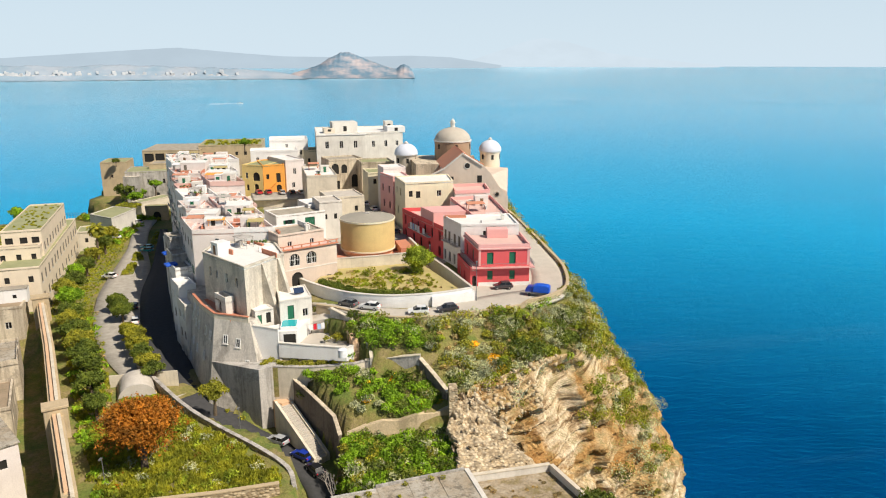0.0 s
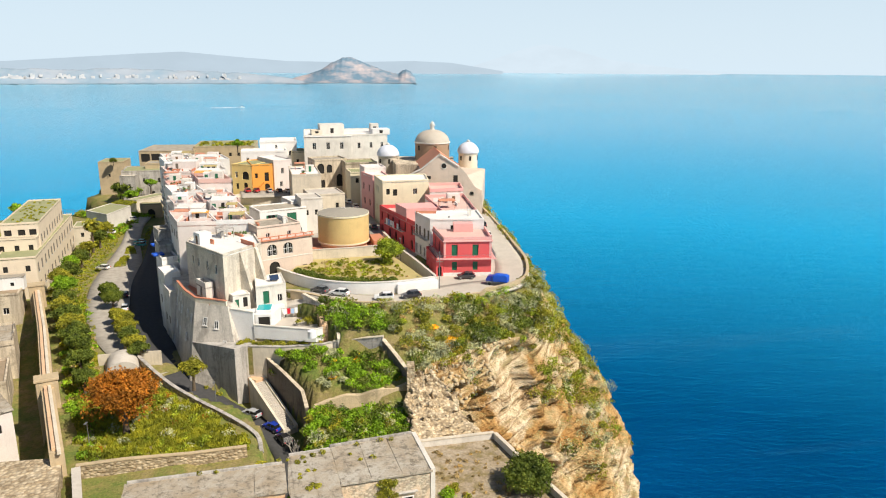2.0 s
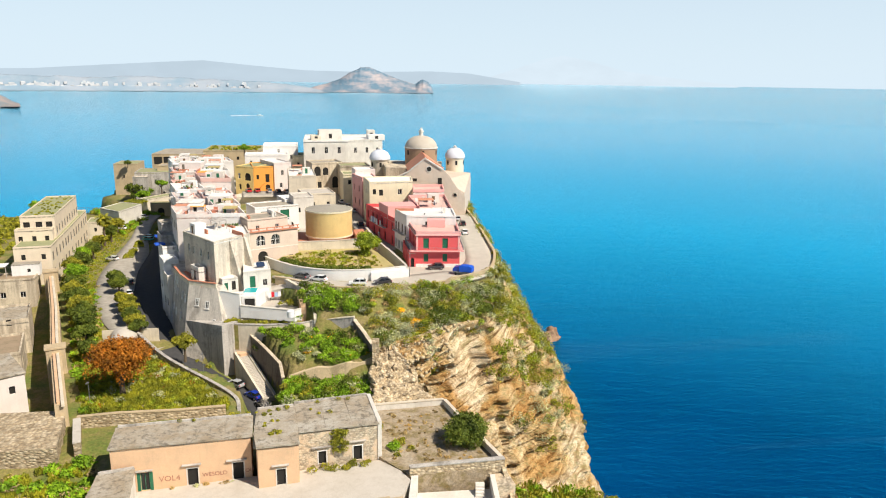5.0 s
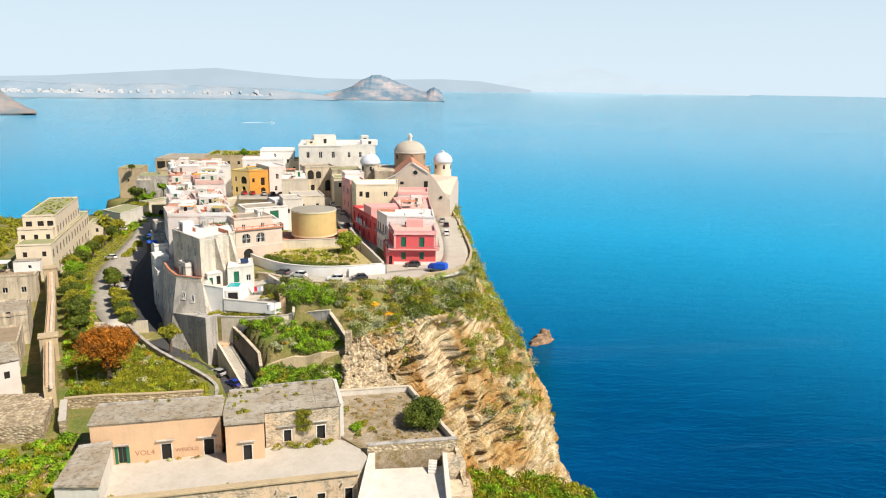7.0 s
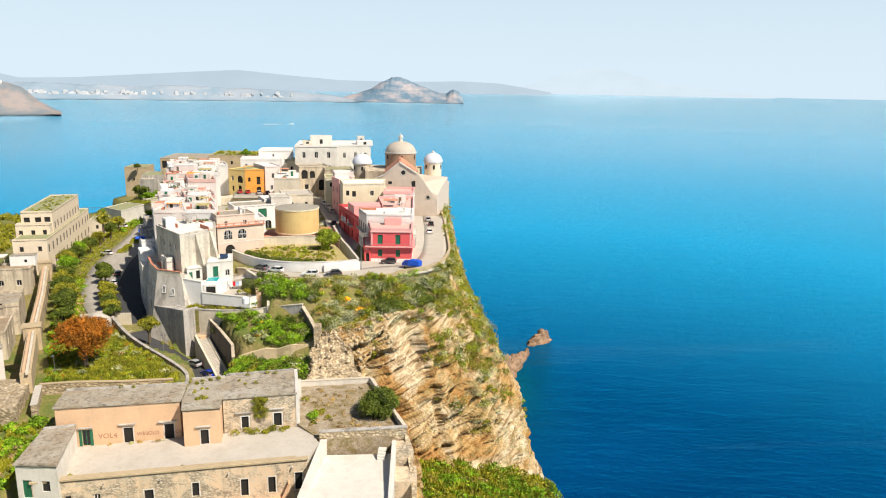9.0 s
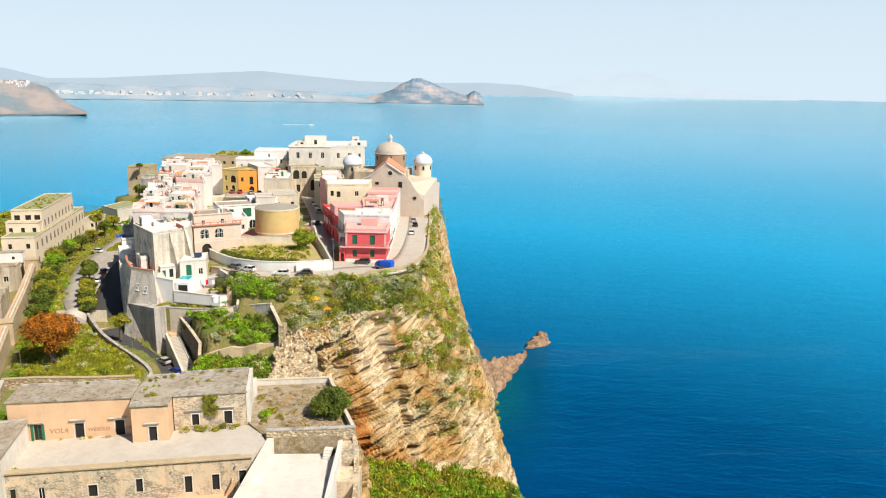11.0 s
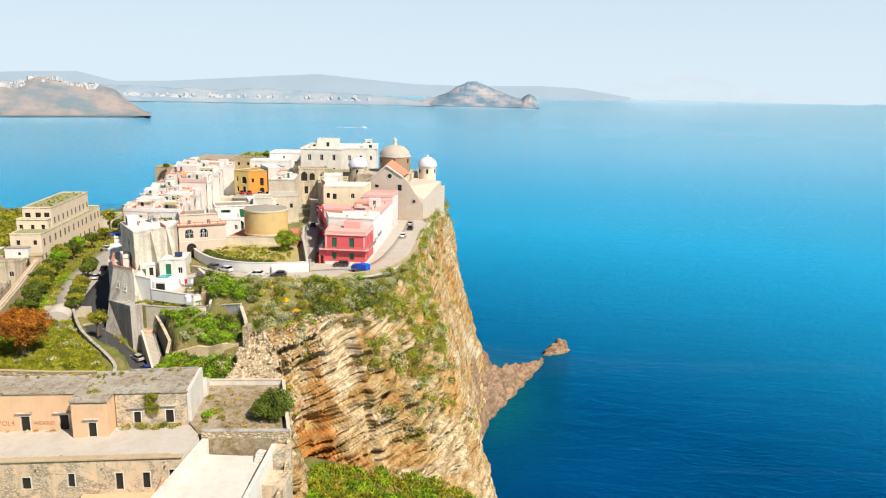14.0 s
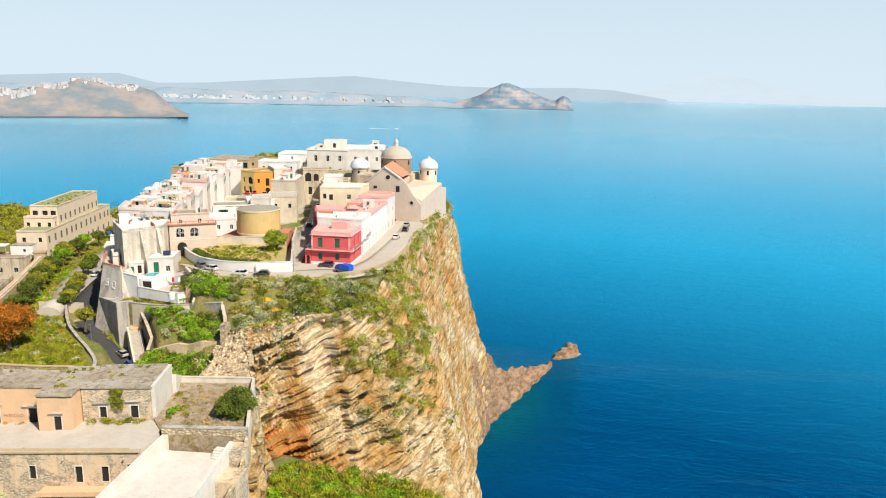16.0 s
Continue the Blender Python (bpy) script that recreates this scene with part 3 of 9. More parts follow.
def rock_material():
    m, n, b = material("layered_tuff")
    a = noise_at(n, 0.085, 5, 0.62, distortion=0.5)
    dot = n.nodes.new("ShaderNodeVectorMath")
    dot.operation = "DOT_PRODUCT"
    dot.inputs[1].default_value = (-0.35, -0.235, 1.0)
    n.links.new(position(n), dot.inputs[0])
    along_beds = n.nodes.new("ShaderNodeCombineXYZ")
    low = n.nodes.new("ShaderNodeVectorMath")
    low.operation = "DOT_PRODUCT"
    low.inputs[1].default_value = (0.10, 0.10, 0.03)
    n.links.new(position(n), low.inputs[0])
    n.links.new(low.outputs["Value"], along_beds.inputs[0])
    n.links.new(dot.outputs["Value"], along_beds.inputs[1])
    beds = n.nodes.new("ShaderNodeTexNoise")
    beds.inputs["Scale"].default_value, beds.inputs["Detail"].default_value, beds.inputs["Roughness"].default_value, beds.inputs["Distortion"].default_value = 1.3, 6, 0.62, 0.15
    n.links.new(along_beds.outputs[0], beds.inputs["Vector"])
    s = beds.outputs["Fac"]
    fine = noise_at(n, 2.6, 5, 0.7)
    col = ramp(n, a, [(0.30, (0.50, 0.26, 0.085)), (0.42, (0.59, 0.38, 0.16)), (0.52, (0.66, 0.51, 0.30)), (0.61, (0.77, 0.67, 0.50)), (0.78, (0.54, 0.33, 0.13))])
    rust = n.nodes.new("ShaderNodeVectorMath")
    rust.operation = "DISTANCE"
    rust.inputs[1].default_value = (15, 99, 56)
    n.links.new(position(n), rust.inputs[0])
    far = n.nodes.new("ShaderNodeMath")
    far.operation = "MULTIPLY_ADD"
    far.inputs[1].default_value = -0.05
    n.links.new(rust.outputs["Value"], far.inputs[0])
    n.links.new(noise_at(n, 0.16, 4, 0.6), far.inputs[2])
    col = mix(n, ramp(n, far.outputs[0], [(0.0, grey(0.0)), (0.14, grey(0.85))]), col, (0.62, 0.25, 0.06))
    fresh = n.nodes.new("ShaderNodeVectorMath")
    fresh.operation = "DISTANCE"
    fresh.inputs[1].default_value = (19.4, 111.4, 37.0)
    n.links.new(position(n, (1, 1, 0.5)), fresh.inputs[0])
    worn = n.nodes.new("ShaderNodeMath")
    worn.operation = "MULTIPLY_ADD"
    worn.inputs[1].default_value = -0.09
    n.links.new(fresh.outputs["Value"], worn.inputs[0])
    n.links.new(noise_at(n, 0.22, 4, 0.65), worn.inputs[2])
    col = mix(n, ramp(n, worn.outputs[0], [(-0.0, grey(0.0)), (0.12, grey(0.8))]), col, (0.82, 0.71, 0.53))
    # bed tones; the darkest bands also put crevice shade into the colour
    col = mix(n, 1.0, col, ramp(n, s, [(0.34, (0.26, 0.18, 0.11)), (0.45, (0.72, 0.62, 0.50)), (0.55, (1.0, 0.95, 0.88)), (0.70, (1.14, 1.11, 1.07))]), "MULTIPLY")
    col = mix(n, 1.0, col, ramp(n, fine, [(0.3, grey(0.58)), (0.65, grey(1.0))]), "MULTIPLY")
    g = n.nodes.new("ShaderNodeNewGeometry")
    axes = n.nodes.new("ShaderNodeSeparateXYZ")
    n.links.new(g.outputs["True Normal"], axes.inputs[0])
    up = n.nodes.new("ShaderNodeMath")
    up.operation = "MULTIPLY"
    n.links.new(axes.outputs[2], up.inputs[0])
    n.links.new(ramp(n, noise_at(n, 0.5, 4, 0.7), [(0.4, grey(0.55)), (0.6, grey(1.25))]), up.inputs[1])
    soil = ramp(n, up.outputs[0], [(0.80, grey(0)), (1.0, grey(0.6))])
    n.links.new(mix(n, soil, col, (0.22, 0.20, 0.08)), b.inputs["Base Color"])
    b.inputs["Roughness"].default_value = 0.95
    b.inputs["Specular IOR Level"].default_value = 0.2
    bump(n, b, mix(n, 0.4, s, fine), 1.0, 0.6)
    return m


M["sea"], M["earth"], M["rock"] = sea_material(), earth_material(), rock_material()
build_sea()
build_ground()
CLIFF_T, CLIFF = build_cliff()


def rock_slope():
    """The tan rubble bank that falls from the pillar to the back of the terrace."""
    u, v = np.meshgrid(np.linspace(0, 1, 40), np.linspace(0, 1, 60))
    a, b, c, d = (np.array(p)[:, None, None] for p in ((1.6, 104.9, 79.4), (6.0, 104.6, 80.4), (15.6, 91.4, 75.0), (2.0, 88.4, 74.2)))
    p = (a * (1 - u) + b * u) * (1 - v) + (d * (1 - u) + c * u) * v
    lump = 0.7 * waves(p[0], p[1], p[2], 4.0, 4, 3.3) + 0.7 * np.abs(waves(p[0], p[1], 1.6 * p[2], 1.5, 3, 3.7))
    course = p[2] / 0.9 + 0.5 * u
    lump += 0.35 * np.floor(2 * (np.sin(np.floor(course) * 12.9 + np.floor(u * 9 + np.floor(course) * 0.37) * 78.2) % 1.0))
    p[0], p[1] = p[0] + 0.6 * lump, p[1] - 0.9 * lump
    p[2] += 0.35 * lump - 1.2 * np.sin(np.pi * v) ** 1.5 - 9 * np.maximum(u - 0.93, 0) / 0.07 * 0.6
    q = np.stack([p[0], p[1], p[2]], -1).reshape(-1, 3)
    i, j = np.meshgrid(np.arange(59), np.arange(39), indexing="ij")
    f = np.stack([i * 40 + j, i * 40 + j + 1, (i + 1) * 40 + j + 1, (i + 1) * 40 + j], -1).reshape(-1, 4)[:, ::-1]
    ob = new("rubble_bank", mesh_np("rubble_bank", q, f, M["rubblepale"], False))
    so = ob.modifiers.new("thick", "SOLIDIFY")
    so.thickness, so.offset = 1.2, -1.0
    tagged(ob, "tan rubble bank falling to the terrace wall", "bank", kind="structure")


rock_slope()

# ---- the far side of the bay ----
def far_material(name, rock, green, scale, cut=0.5):
    m, n, b = material(name)
    f = noise_at(n, scale, 6, 0.65, (1, 1, 2.2))
    n.links.new(ramp(n, f, [(cut - 0.12, green), (cut, tuple((a + c) / 2 for a, c in zip(rock, green))), (cut + 0.1, rock)]), b.inputs["Base Color"])
    b.inputs["Roughness"].default_value = 1.0
    b.inputs["Specular IOR Level"].default_value = 0.0
    return m


# rock and green paled and blued, so the haze sits in the base colour
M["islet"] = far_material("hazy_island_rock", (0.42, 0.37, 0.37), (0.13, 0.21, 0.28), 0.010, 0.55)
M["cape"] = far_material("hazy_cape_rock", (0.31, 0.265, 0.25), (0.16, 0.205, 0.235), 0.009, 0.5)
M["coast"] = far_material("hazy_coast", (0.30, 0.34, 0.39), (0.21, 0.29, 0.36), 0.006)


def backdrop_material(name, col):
    """Distance at the horizon; its haze is put in as emission."""
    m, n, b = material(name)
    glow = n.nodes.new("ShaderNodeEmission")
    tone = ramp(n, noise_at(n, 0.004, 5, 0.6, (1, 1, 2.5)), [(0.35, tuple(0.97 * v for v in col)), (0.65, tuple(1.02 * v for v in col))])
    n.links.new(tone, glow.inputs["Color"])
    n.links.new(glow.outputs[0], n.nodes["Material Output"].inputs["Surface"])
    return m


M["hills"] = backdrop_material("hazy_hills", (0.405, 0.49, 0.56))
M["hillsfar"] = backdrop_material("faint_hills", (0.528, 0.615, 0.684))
# house white dulled to blue-grey, haze included in the colour
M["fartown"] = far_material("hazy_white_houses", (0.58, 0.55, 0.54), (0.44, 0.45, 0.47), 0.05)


def bearing(eye, az, d):
    r = float(far_squeeze(np.array(float(d))))
    return eye[0] + r * math.sin(radians(az)), eye[1] + r * math.cos(radians(az)), EYE_H * (1 - r / d), r


def far_land(name, label, eye, d, profile, mat, deep, rough, kind="structure", category="coast", seed=1.0):
    """A ridge seen across the bay; profile: (bearing, elevation of its crest in degrees), from left to right."""
    az = np.array([p[0] for p in profile])
    el = np.array([p[1] for p in profile])
    a = np.linspace(az[0], az[-1], 260)
    x0, y0, z0, r = bearing(eye, 0, d)
    crest = np.maximum(np.interp(a, az, el), -5)
    top = EYE_H + r * np.tan(np.radians(crest))
    w = np.linspace(0, 1, 26)
    A, W = np.meshgrid(a, w, indexing="ij")
    high = np.maximum(top[:, None] - z0, 0.5)
    rr = r + deep * (W - 0.5)
    x, y = eye[0] + rr * np.sin(np.radians(A)), eye[1] + rr * np.cos(np.radians(A))
    shape = np.minimum(smooth(W, 0.0, 0.52), 1) * (1 - 0.4 * smooth(W, 0.6, 1))
    n = waves(x, y, 0 * x, deep * 0.6, 4, seed)
    z = z0 - 3 + (high + 3) * shape * (1 + rough * n * (1 - W) * 1.6)
    v = np.stack([x, y, z], -1).reshape(-1, 3)
    k = len(w)
    i, j = np.meshgrid(np.arange(len(a) - 1), np.arange(k - 1), indexing="ij")
    f = np.stack([i * k + j, (i + 1) * k + j, (i + 1) * k + j + 1, i * k + j + 1], -1).reshape(-1, 4)
    ob = new(name, mesh_np(name, v, f, M[mat], True))
    return tagged(ob, label, category, kind=kind), v.reshape(len(a), k, 3)


O = (0, 0)
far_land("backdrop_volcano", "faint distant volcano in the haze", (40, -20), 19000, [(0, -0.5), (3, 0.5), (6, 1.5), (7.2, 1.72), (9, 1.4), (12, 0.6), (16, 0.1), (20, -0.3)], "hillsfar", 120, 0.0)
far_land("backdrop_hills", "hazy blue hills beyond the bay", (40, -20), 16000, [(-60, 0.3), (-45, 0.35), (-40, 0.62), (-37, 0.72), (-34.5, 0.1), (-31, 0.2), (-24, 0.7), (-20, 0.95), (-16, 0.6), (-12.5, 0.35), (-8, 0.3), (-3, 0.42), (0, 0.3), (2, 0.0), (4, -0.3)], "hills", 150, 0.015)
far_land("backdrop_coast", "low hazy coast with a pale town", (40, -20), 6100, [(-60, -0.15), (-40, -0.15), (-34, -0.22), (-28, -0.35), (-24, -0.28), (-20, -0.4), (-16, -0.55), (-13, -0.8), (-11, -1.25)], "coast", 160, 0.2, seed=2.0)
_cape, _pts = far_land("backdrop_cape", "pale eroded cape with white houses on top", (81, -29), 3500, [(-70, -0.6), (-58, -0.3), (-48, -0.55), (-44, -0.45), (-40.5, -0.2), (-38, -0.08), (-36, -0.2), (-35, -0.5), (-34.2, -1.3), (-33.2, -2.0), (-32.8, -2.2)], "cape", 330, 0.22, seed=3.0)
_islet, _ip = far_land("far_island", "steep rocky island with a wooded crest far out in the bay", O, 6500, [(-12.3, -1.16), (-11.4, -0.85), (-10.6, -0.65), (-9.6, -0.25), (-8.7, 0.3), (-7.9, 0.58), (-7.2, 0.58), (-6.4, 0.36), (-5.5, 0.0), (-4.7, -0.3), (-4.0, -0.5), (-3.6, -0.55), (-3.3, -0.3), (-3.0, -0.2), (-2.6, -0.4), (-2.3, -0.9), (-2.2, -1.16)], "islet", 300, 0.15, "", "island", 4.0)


def far_houses():
    """White houses on the cape and along the coast, too many and too small to count."""
    rs = random.Random(5)
    bm = bmesh.new()
    for _ in range(420):
        i, j = rs.randint(20, 236), rs.choice((9, 10, 11, 12, 13))
        p = _pts[i, j]
        if i > 190 and j < 11:
            continue
        w, h = rs.uniform(8, 18), rs.uniform(6, 12)
        add_box(bm, -w / 2, -5, -4, w / 2, 5, h, Matrix.Translation(p) @ pose(0, 0, 0, 0, 0, rs.uniform(0, 90)))
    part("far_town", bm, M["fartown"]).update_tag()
    tagged(bpy.data.objects["far_town"], "scattered white houses on the far cape", "houses", kind="stuff")
    bm = bmesh.new()
    for _ in range(260):
        az = -34 + 18 * rs.random() ** 1.2
        x, y, z, r = bearing((40, -20), az, 5900)
        up = rs.random() ** 1.5 * 34
        w, h = rs.uniform(6, 18), rs.uniform(4, 11)
        add_box(bm, -w / 2, -5, -4, w / 2, 5, h, pose(x, y, z + up, 0, 0, -az))
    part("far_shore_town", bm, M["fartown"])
    tagged(bpy.data.objects["far_shore_town"], "pale hazy town along the far shore", "houses", kind="stuff")


far_houses()


# ---- rocks in the sea under the cliff ----
def ridge_rock(name, label, spine, mat, seed):
    """A rocky ridge along a spine of (x, y, crest height, half width)."""
    t = np.linspace(0, len(spine) - 1.001, 70)
    k = spline(spine, t)
    u = np.linspace(-1, 1, 34)
    d = np.stack([np.gradient(k[:, 0]), np.gradient(k[:, 1])], 1)
    d /= np.linalg.norm(d, axis=1, keepdims=True)
    U = u[None, :]
    x = k[:, 0, None] + d[:, 1, None] * U * k[:, 3, None]
    y = k[:, 1, None] - d[:, 0, None] * U * k[:, 3, None]
    z = -2 + (k[:, 2, None] + 2) * (1 - np.abs(U) ** 1.3)
    z = z + (0.12 * k[:, 2, None] + 0.8) * waves(x, y, z, 7.0, 4, seed) * (1 - np.abs(U))
    x = x + 1.2 * waves(x, y, z, 5.0, 3, seed + 1)
    v = np.stack([x, y, z], -1).reshape(-1, 3)
    c = len(u)
    i, j = np.meshgrid(np.arange(len(t) - 1), np.arange(c - 1), indexing="ij")
    f = np.stack([i * c + j, i * c + j + 1, (i + 1) * c + j + 1, (i + 1) * c + j], -1).reshape(-1, 4)
    ob = new(name, mesh_np(name, v, f, M[mat], False))
    return tagged(ob, label, "rock")


M["redrock"] = far_material("reddish_sea_rock", (0.36, 0.235, 0.15), (0.17, 0.105, 0.065), 0.3)
ridge_rock("rock_spur", "reddish rock spur running out from the cliff foot", [(20, 226, 52, 20), (25, 241, 42, 17), (31, 251, 28, 13), (38, 264, 15, 9), (45.5, 281, 8.5, 7), (52, 297, 4.5, 5), (57, 312, 1.2, 3)], "redrock", 0.4)
ridge_rock("sea_rock", "dark reddish sea rock in foaming shallows", [(57, 319, -1, 2), (61, 323, 4.0, 4), (65, 328, 6.0, 5), (68, 332, 4.5, 4), (70, 336, -1.5, 2)], "redrock", 0.7)

# ---- houses ----
def facade(bm, p0, p1, z0, z1, openings=(), deep=0.28):
    """An outer wall face from p0 to p1 (outside on the right) with recessed openings (u0, u1, v0, v1) above z0."""
    a, b = Vector((*p0, z0)), Vector((*p1, z0))
    way = (b - a).normalized()
    inn = Vector((-way.y, way.x, 0)) * deep
    long, high = (b - a).length, z1 - z0
    us = sorted({0.0, long, *(u for o in openings for u in o[:2])})
    vs = sorted({0.0, high, *(v for o in openings for v in o[2:4])})
    grid = {}

    def vert(u, v):
        if (u, v) not in grid:
            grid[u, v] = bm.verts.new(a + way * u + Vector((0, 0, v)))
        return grid[u, v]
    for u0, u1 in zip(us, us[1:]):
        for v0, v1 in zip(vs, vs[1:]):
            cu, cv = (u0 + u1) / 2, (v0 + v1) / 2
            if any(o[0] < cu < o[1] and o[2] < cv < o[3] for o in openings):
                continue
            bm.faces.new((vert(u0, v0), vert(u1, v0), vert(u1, v1), vert(u0, v1)))
    for u0, u1, v0, v1 in (o[:4] for o in openings):
        c = [a + way * u + Vector((0, 0, v)) for u, v in ((u0, v0), (u1, v0), (u1, v1), (u0, v1))]
        o = [bm.verts.new(p) for p in c]
        i = [bm.verts.new(p + inn) for p in c]
        for k in range(4):
            bm.faces.new((o[k], o[(k + 1) % 4], i[(k + 1) % 4], i[k]))


def corners(A, B, deep):
    w = Vector((B[0] - A[0], B[1] - A[1]))
    nrm = Vector((-w.y, w.x)).normalized() * deep
    return [A, B, (B[0] + nrm.x, B[1] + nrm.y), (A[0] + nrm.x, A[1] + nrm.y)]


def house(name, label, A, B, deep, z0, z1, wall, roof="roofwhite", para=0.6, wins=None, group="houses of the hill town", poly=None, paramat=None, ops=None, category="house"):
    """A flat-roofed house; A, B: its front corners. wins: side -> rows of (height above z0, n, width, height, kind)."""
    h = empty(name, label, category, group)
    q = poly or corners(A, B, deep)
    bm = bmesh.new()
    for s in range(len(q)):
        p0, p1 = q[s], q[(s + 1) % len(q)]
        long = math.hypot(p1[0] - p0[0], p1[1] - p0[1])
        rows = (wins or {}).get(s, ())
        ops_here = list((ops or {}).get(s, ()))
        for v, count, w, hh, kind in rows:
            for i in range(count):
                c = long * (i + 0.5) / count + random.uniform(-0.12, 0.12) * long / count
                ops_here.append((c - w / 2, c + w / 2, v, v + hh, kind))
        facade(bm, p0, p1, z0, z1, ops_here)
        for o in ops_here:
            window(h, p0, p1, z0, o, wall)
    part("wall", bm, M[wall], h)
    bm = bmesh.new()
    prism(bm, q, z1 - 0.3, z1 + 0.004)
    part("roof", bm, M[roof], h)
    if para:
        bm = bmesh.new()
        k = len(q)
        ins = []
        cx, cy = sum(p[0] for p in q) / k, sum(p[1] for p in q) / k
        for x, y in q:
            d = Vector((cx - x, cy - y)).normalized() * 0.45
            ins.append((x + d.x, y + d.y))
        out = [(x + (x - cx) * 0.002, y + (y - cy) * 0.002) for x, y in q]
        for s in range(k):
            e = (s + 1) % k
            prism(bm, [out[s], out[e], ins[e], ins[s]], z1 - 0.05, z1 + para)
        part("parapet", bm, M[paramat or wall], h)
    return h


def window(h, p0, p1, z0, o, wall="white"):
    u0, u1, v0, v1, kind = o
    way = Vector((p1[0] - p0[0], p1[1] - p0[1], 0)).normalized()
    rot = Matrix(((way.x, -way.y, 0, 0), (way.y, way.x, 0, 0), (0, 0, 1, 0), (0, 0, 0, 1)))
    m = Matrix.Translation((p0[0], p0[1], z0)) @ rot
    bm = bmesh.new()
    if kind.startswith("arch"):
        c, r = (u0 + u1) / 2, (u1 - u0) / 2
        for side in (-1, 1):
            arc = [(c + side * r * math.cos(a * math.pi / 16), v1 - r + r * math.sin(a * math.pi / 16)) for a in range(9)]
            ring = [(c + side * r, v1)] + (arc[::-1] if side > 0 else arc[::-1])
            if side > 0:
                ring = ring[::-1]
            fr = [bm.verts.new(m @ Vector((u, -0.004, v))) for u, v in ring]
            bk = [bm.verts.new(m @ Vector((u, 0.26, v))) for u, v in ring]
            bm.faces.new(fr)
            for i in range(len(ring)):
                bm.faces.new((fr[(i + 1) % len(ring)], fr[i], bk[i], bk[(i + 1) % len(ring)]))
        part("arch", bm, M[wall], h)
        bm = bmesh.new()
        kind = "hole" if kind == "archhole" else "win"
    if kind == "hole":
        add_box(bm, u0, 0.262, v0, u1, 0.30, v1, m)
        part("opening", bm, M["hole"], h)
        return
    if kind == "shut":
        # closed shutters almost flush with the wall, over a proud sill
        for a, b in ((u0, (u0 + u1) / 2 - 0.015), ((u0 + u1) / 2 + 0.015, u1)):
            bm2 = bmesh.new()
            add_box(bm2, a, -0.03, v0, b, 0.04, v1, m)
            part("shutter", bm2, M["shut"], h)
        add_box(bm, u0 - 0.12, -0.14, v0 - 0.14, u1 + 0.12, 0.02, v0 - 0.004, m)
        part("sill", bm, M["offwhite"], h)
        return
    f = 0.09
    for b in ((u0, v0, u1, v0 + f), (u0, v1 - f, u1, v1), (u0, v0 + f, u0 + f, v1 - f), (u1 - f, v0 + f, u1, v1 - f), ((u0 + u1) / 2 - f / 2, v0 + f, (u0 + u1) / 2 + f / 2, v1 - f)):
        add_box(bm, b[0], 0.16, b[1], b[2], 0.24, b[3], m)
    w = part("window", bm, M["green" if kind in ("green", "door") else "frame"], h)
    bm = bmesh.new()
    add_box(bm, u0 + f, 0.2, v0 + f, u1 - f, 0.225, v1 - f, m)
    part("pane", bm, M["green" if kind == "door" else "dark"], w)
    if kind == "green":
        for a, b in ((u0 - 0.45, u0 - 0.02), (u1 + 0.02, u1 + 0.45)):
            bm = bmesh.new()
            add_box(bm, a, -0.06, v0, b, -0.01, v1, m)
            part("shutter", bm, M["green"], w)


def along(p0, p1):
    w = Vector((p1[0] - p0[0], p1[1] - p0[1], 0)).normalized()
    return Matrix(((w.x, -w.y, 0, p0[0]), (w.y, w.x, 0, p0[1]), (0, 0, 1, 0), (0, 0, 0, 1)))


def balcony(h, p0, p1, u0, u1, z, deep=0.9, mat="offwhite", bars=True):
    m = along(p0, p1)
    bm = bmesh.new()
    add_box(bm, u0, -deep, z, u1, 0.05, z + 0.14, m)
    b = part("balcony", bm, M[mat], h)
    if bars:
        bm = bmesh.new()
        for u in np.arange(u0 + 0.05, u1, 0.22):
            add_box(bm, u - 0.015, -deep + 0.02, z + 0.14, u + 0.015, -deep + 0.05, z + 1.0, m)
        add_box(bm, u0, -deep + 0.01, z + 1.0, u1, -deep + 0.06, z + 1.05, m)
        for u in (u0, u1 - 0.04):
            add_box(bm, u, -deep, z + 1.0, u + 0.04, 0, z + 1.05, m)
        part("railing", bm, M["metal"], b)
    return b


def inside(q, x, y, margin=0.6):
    return float(signed(q, np.array([x]), np.array([y]))[0]) < -margin


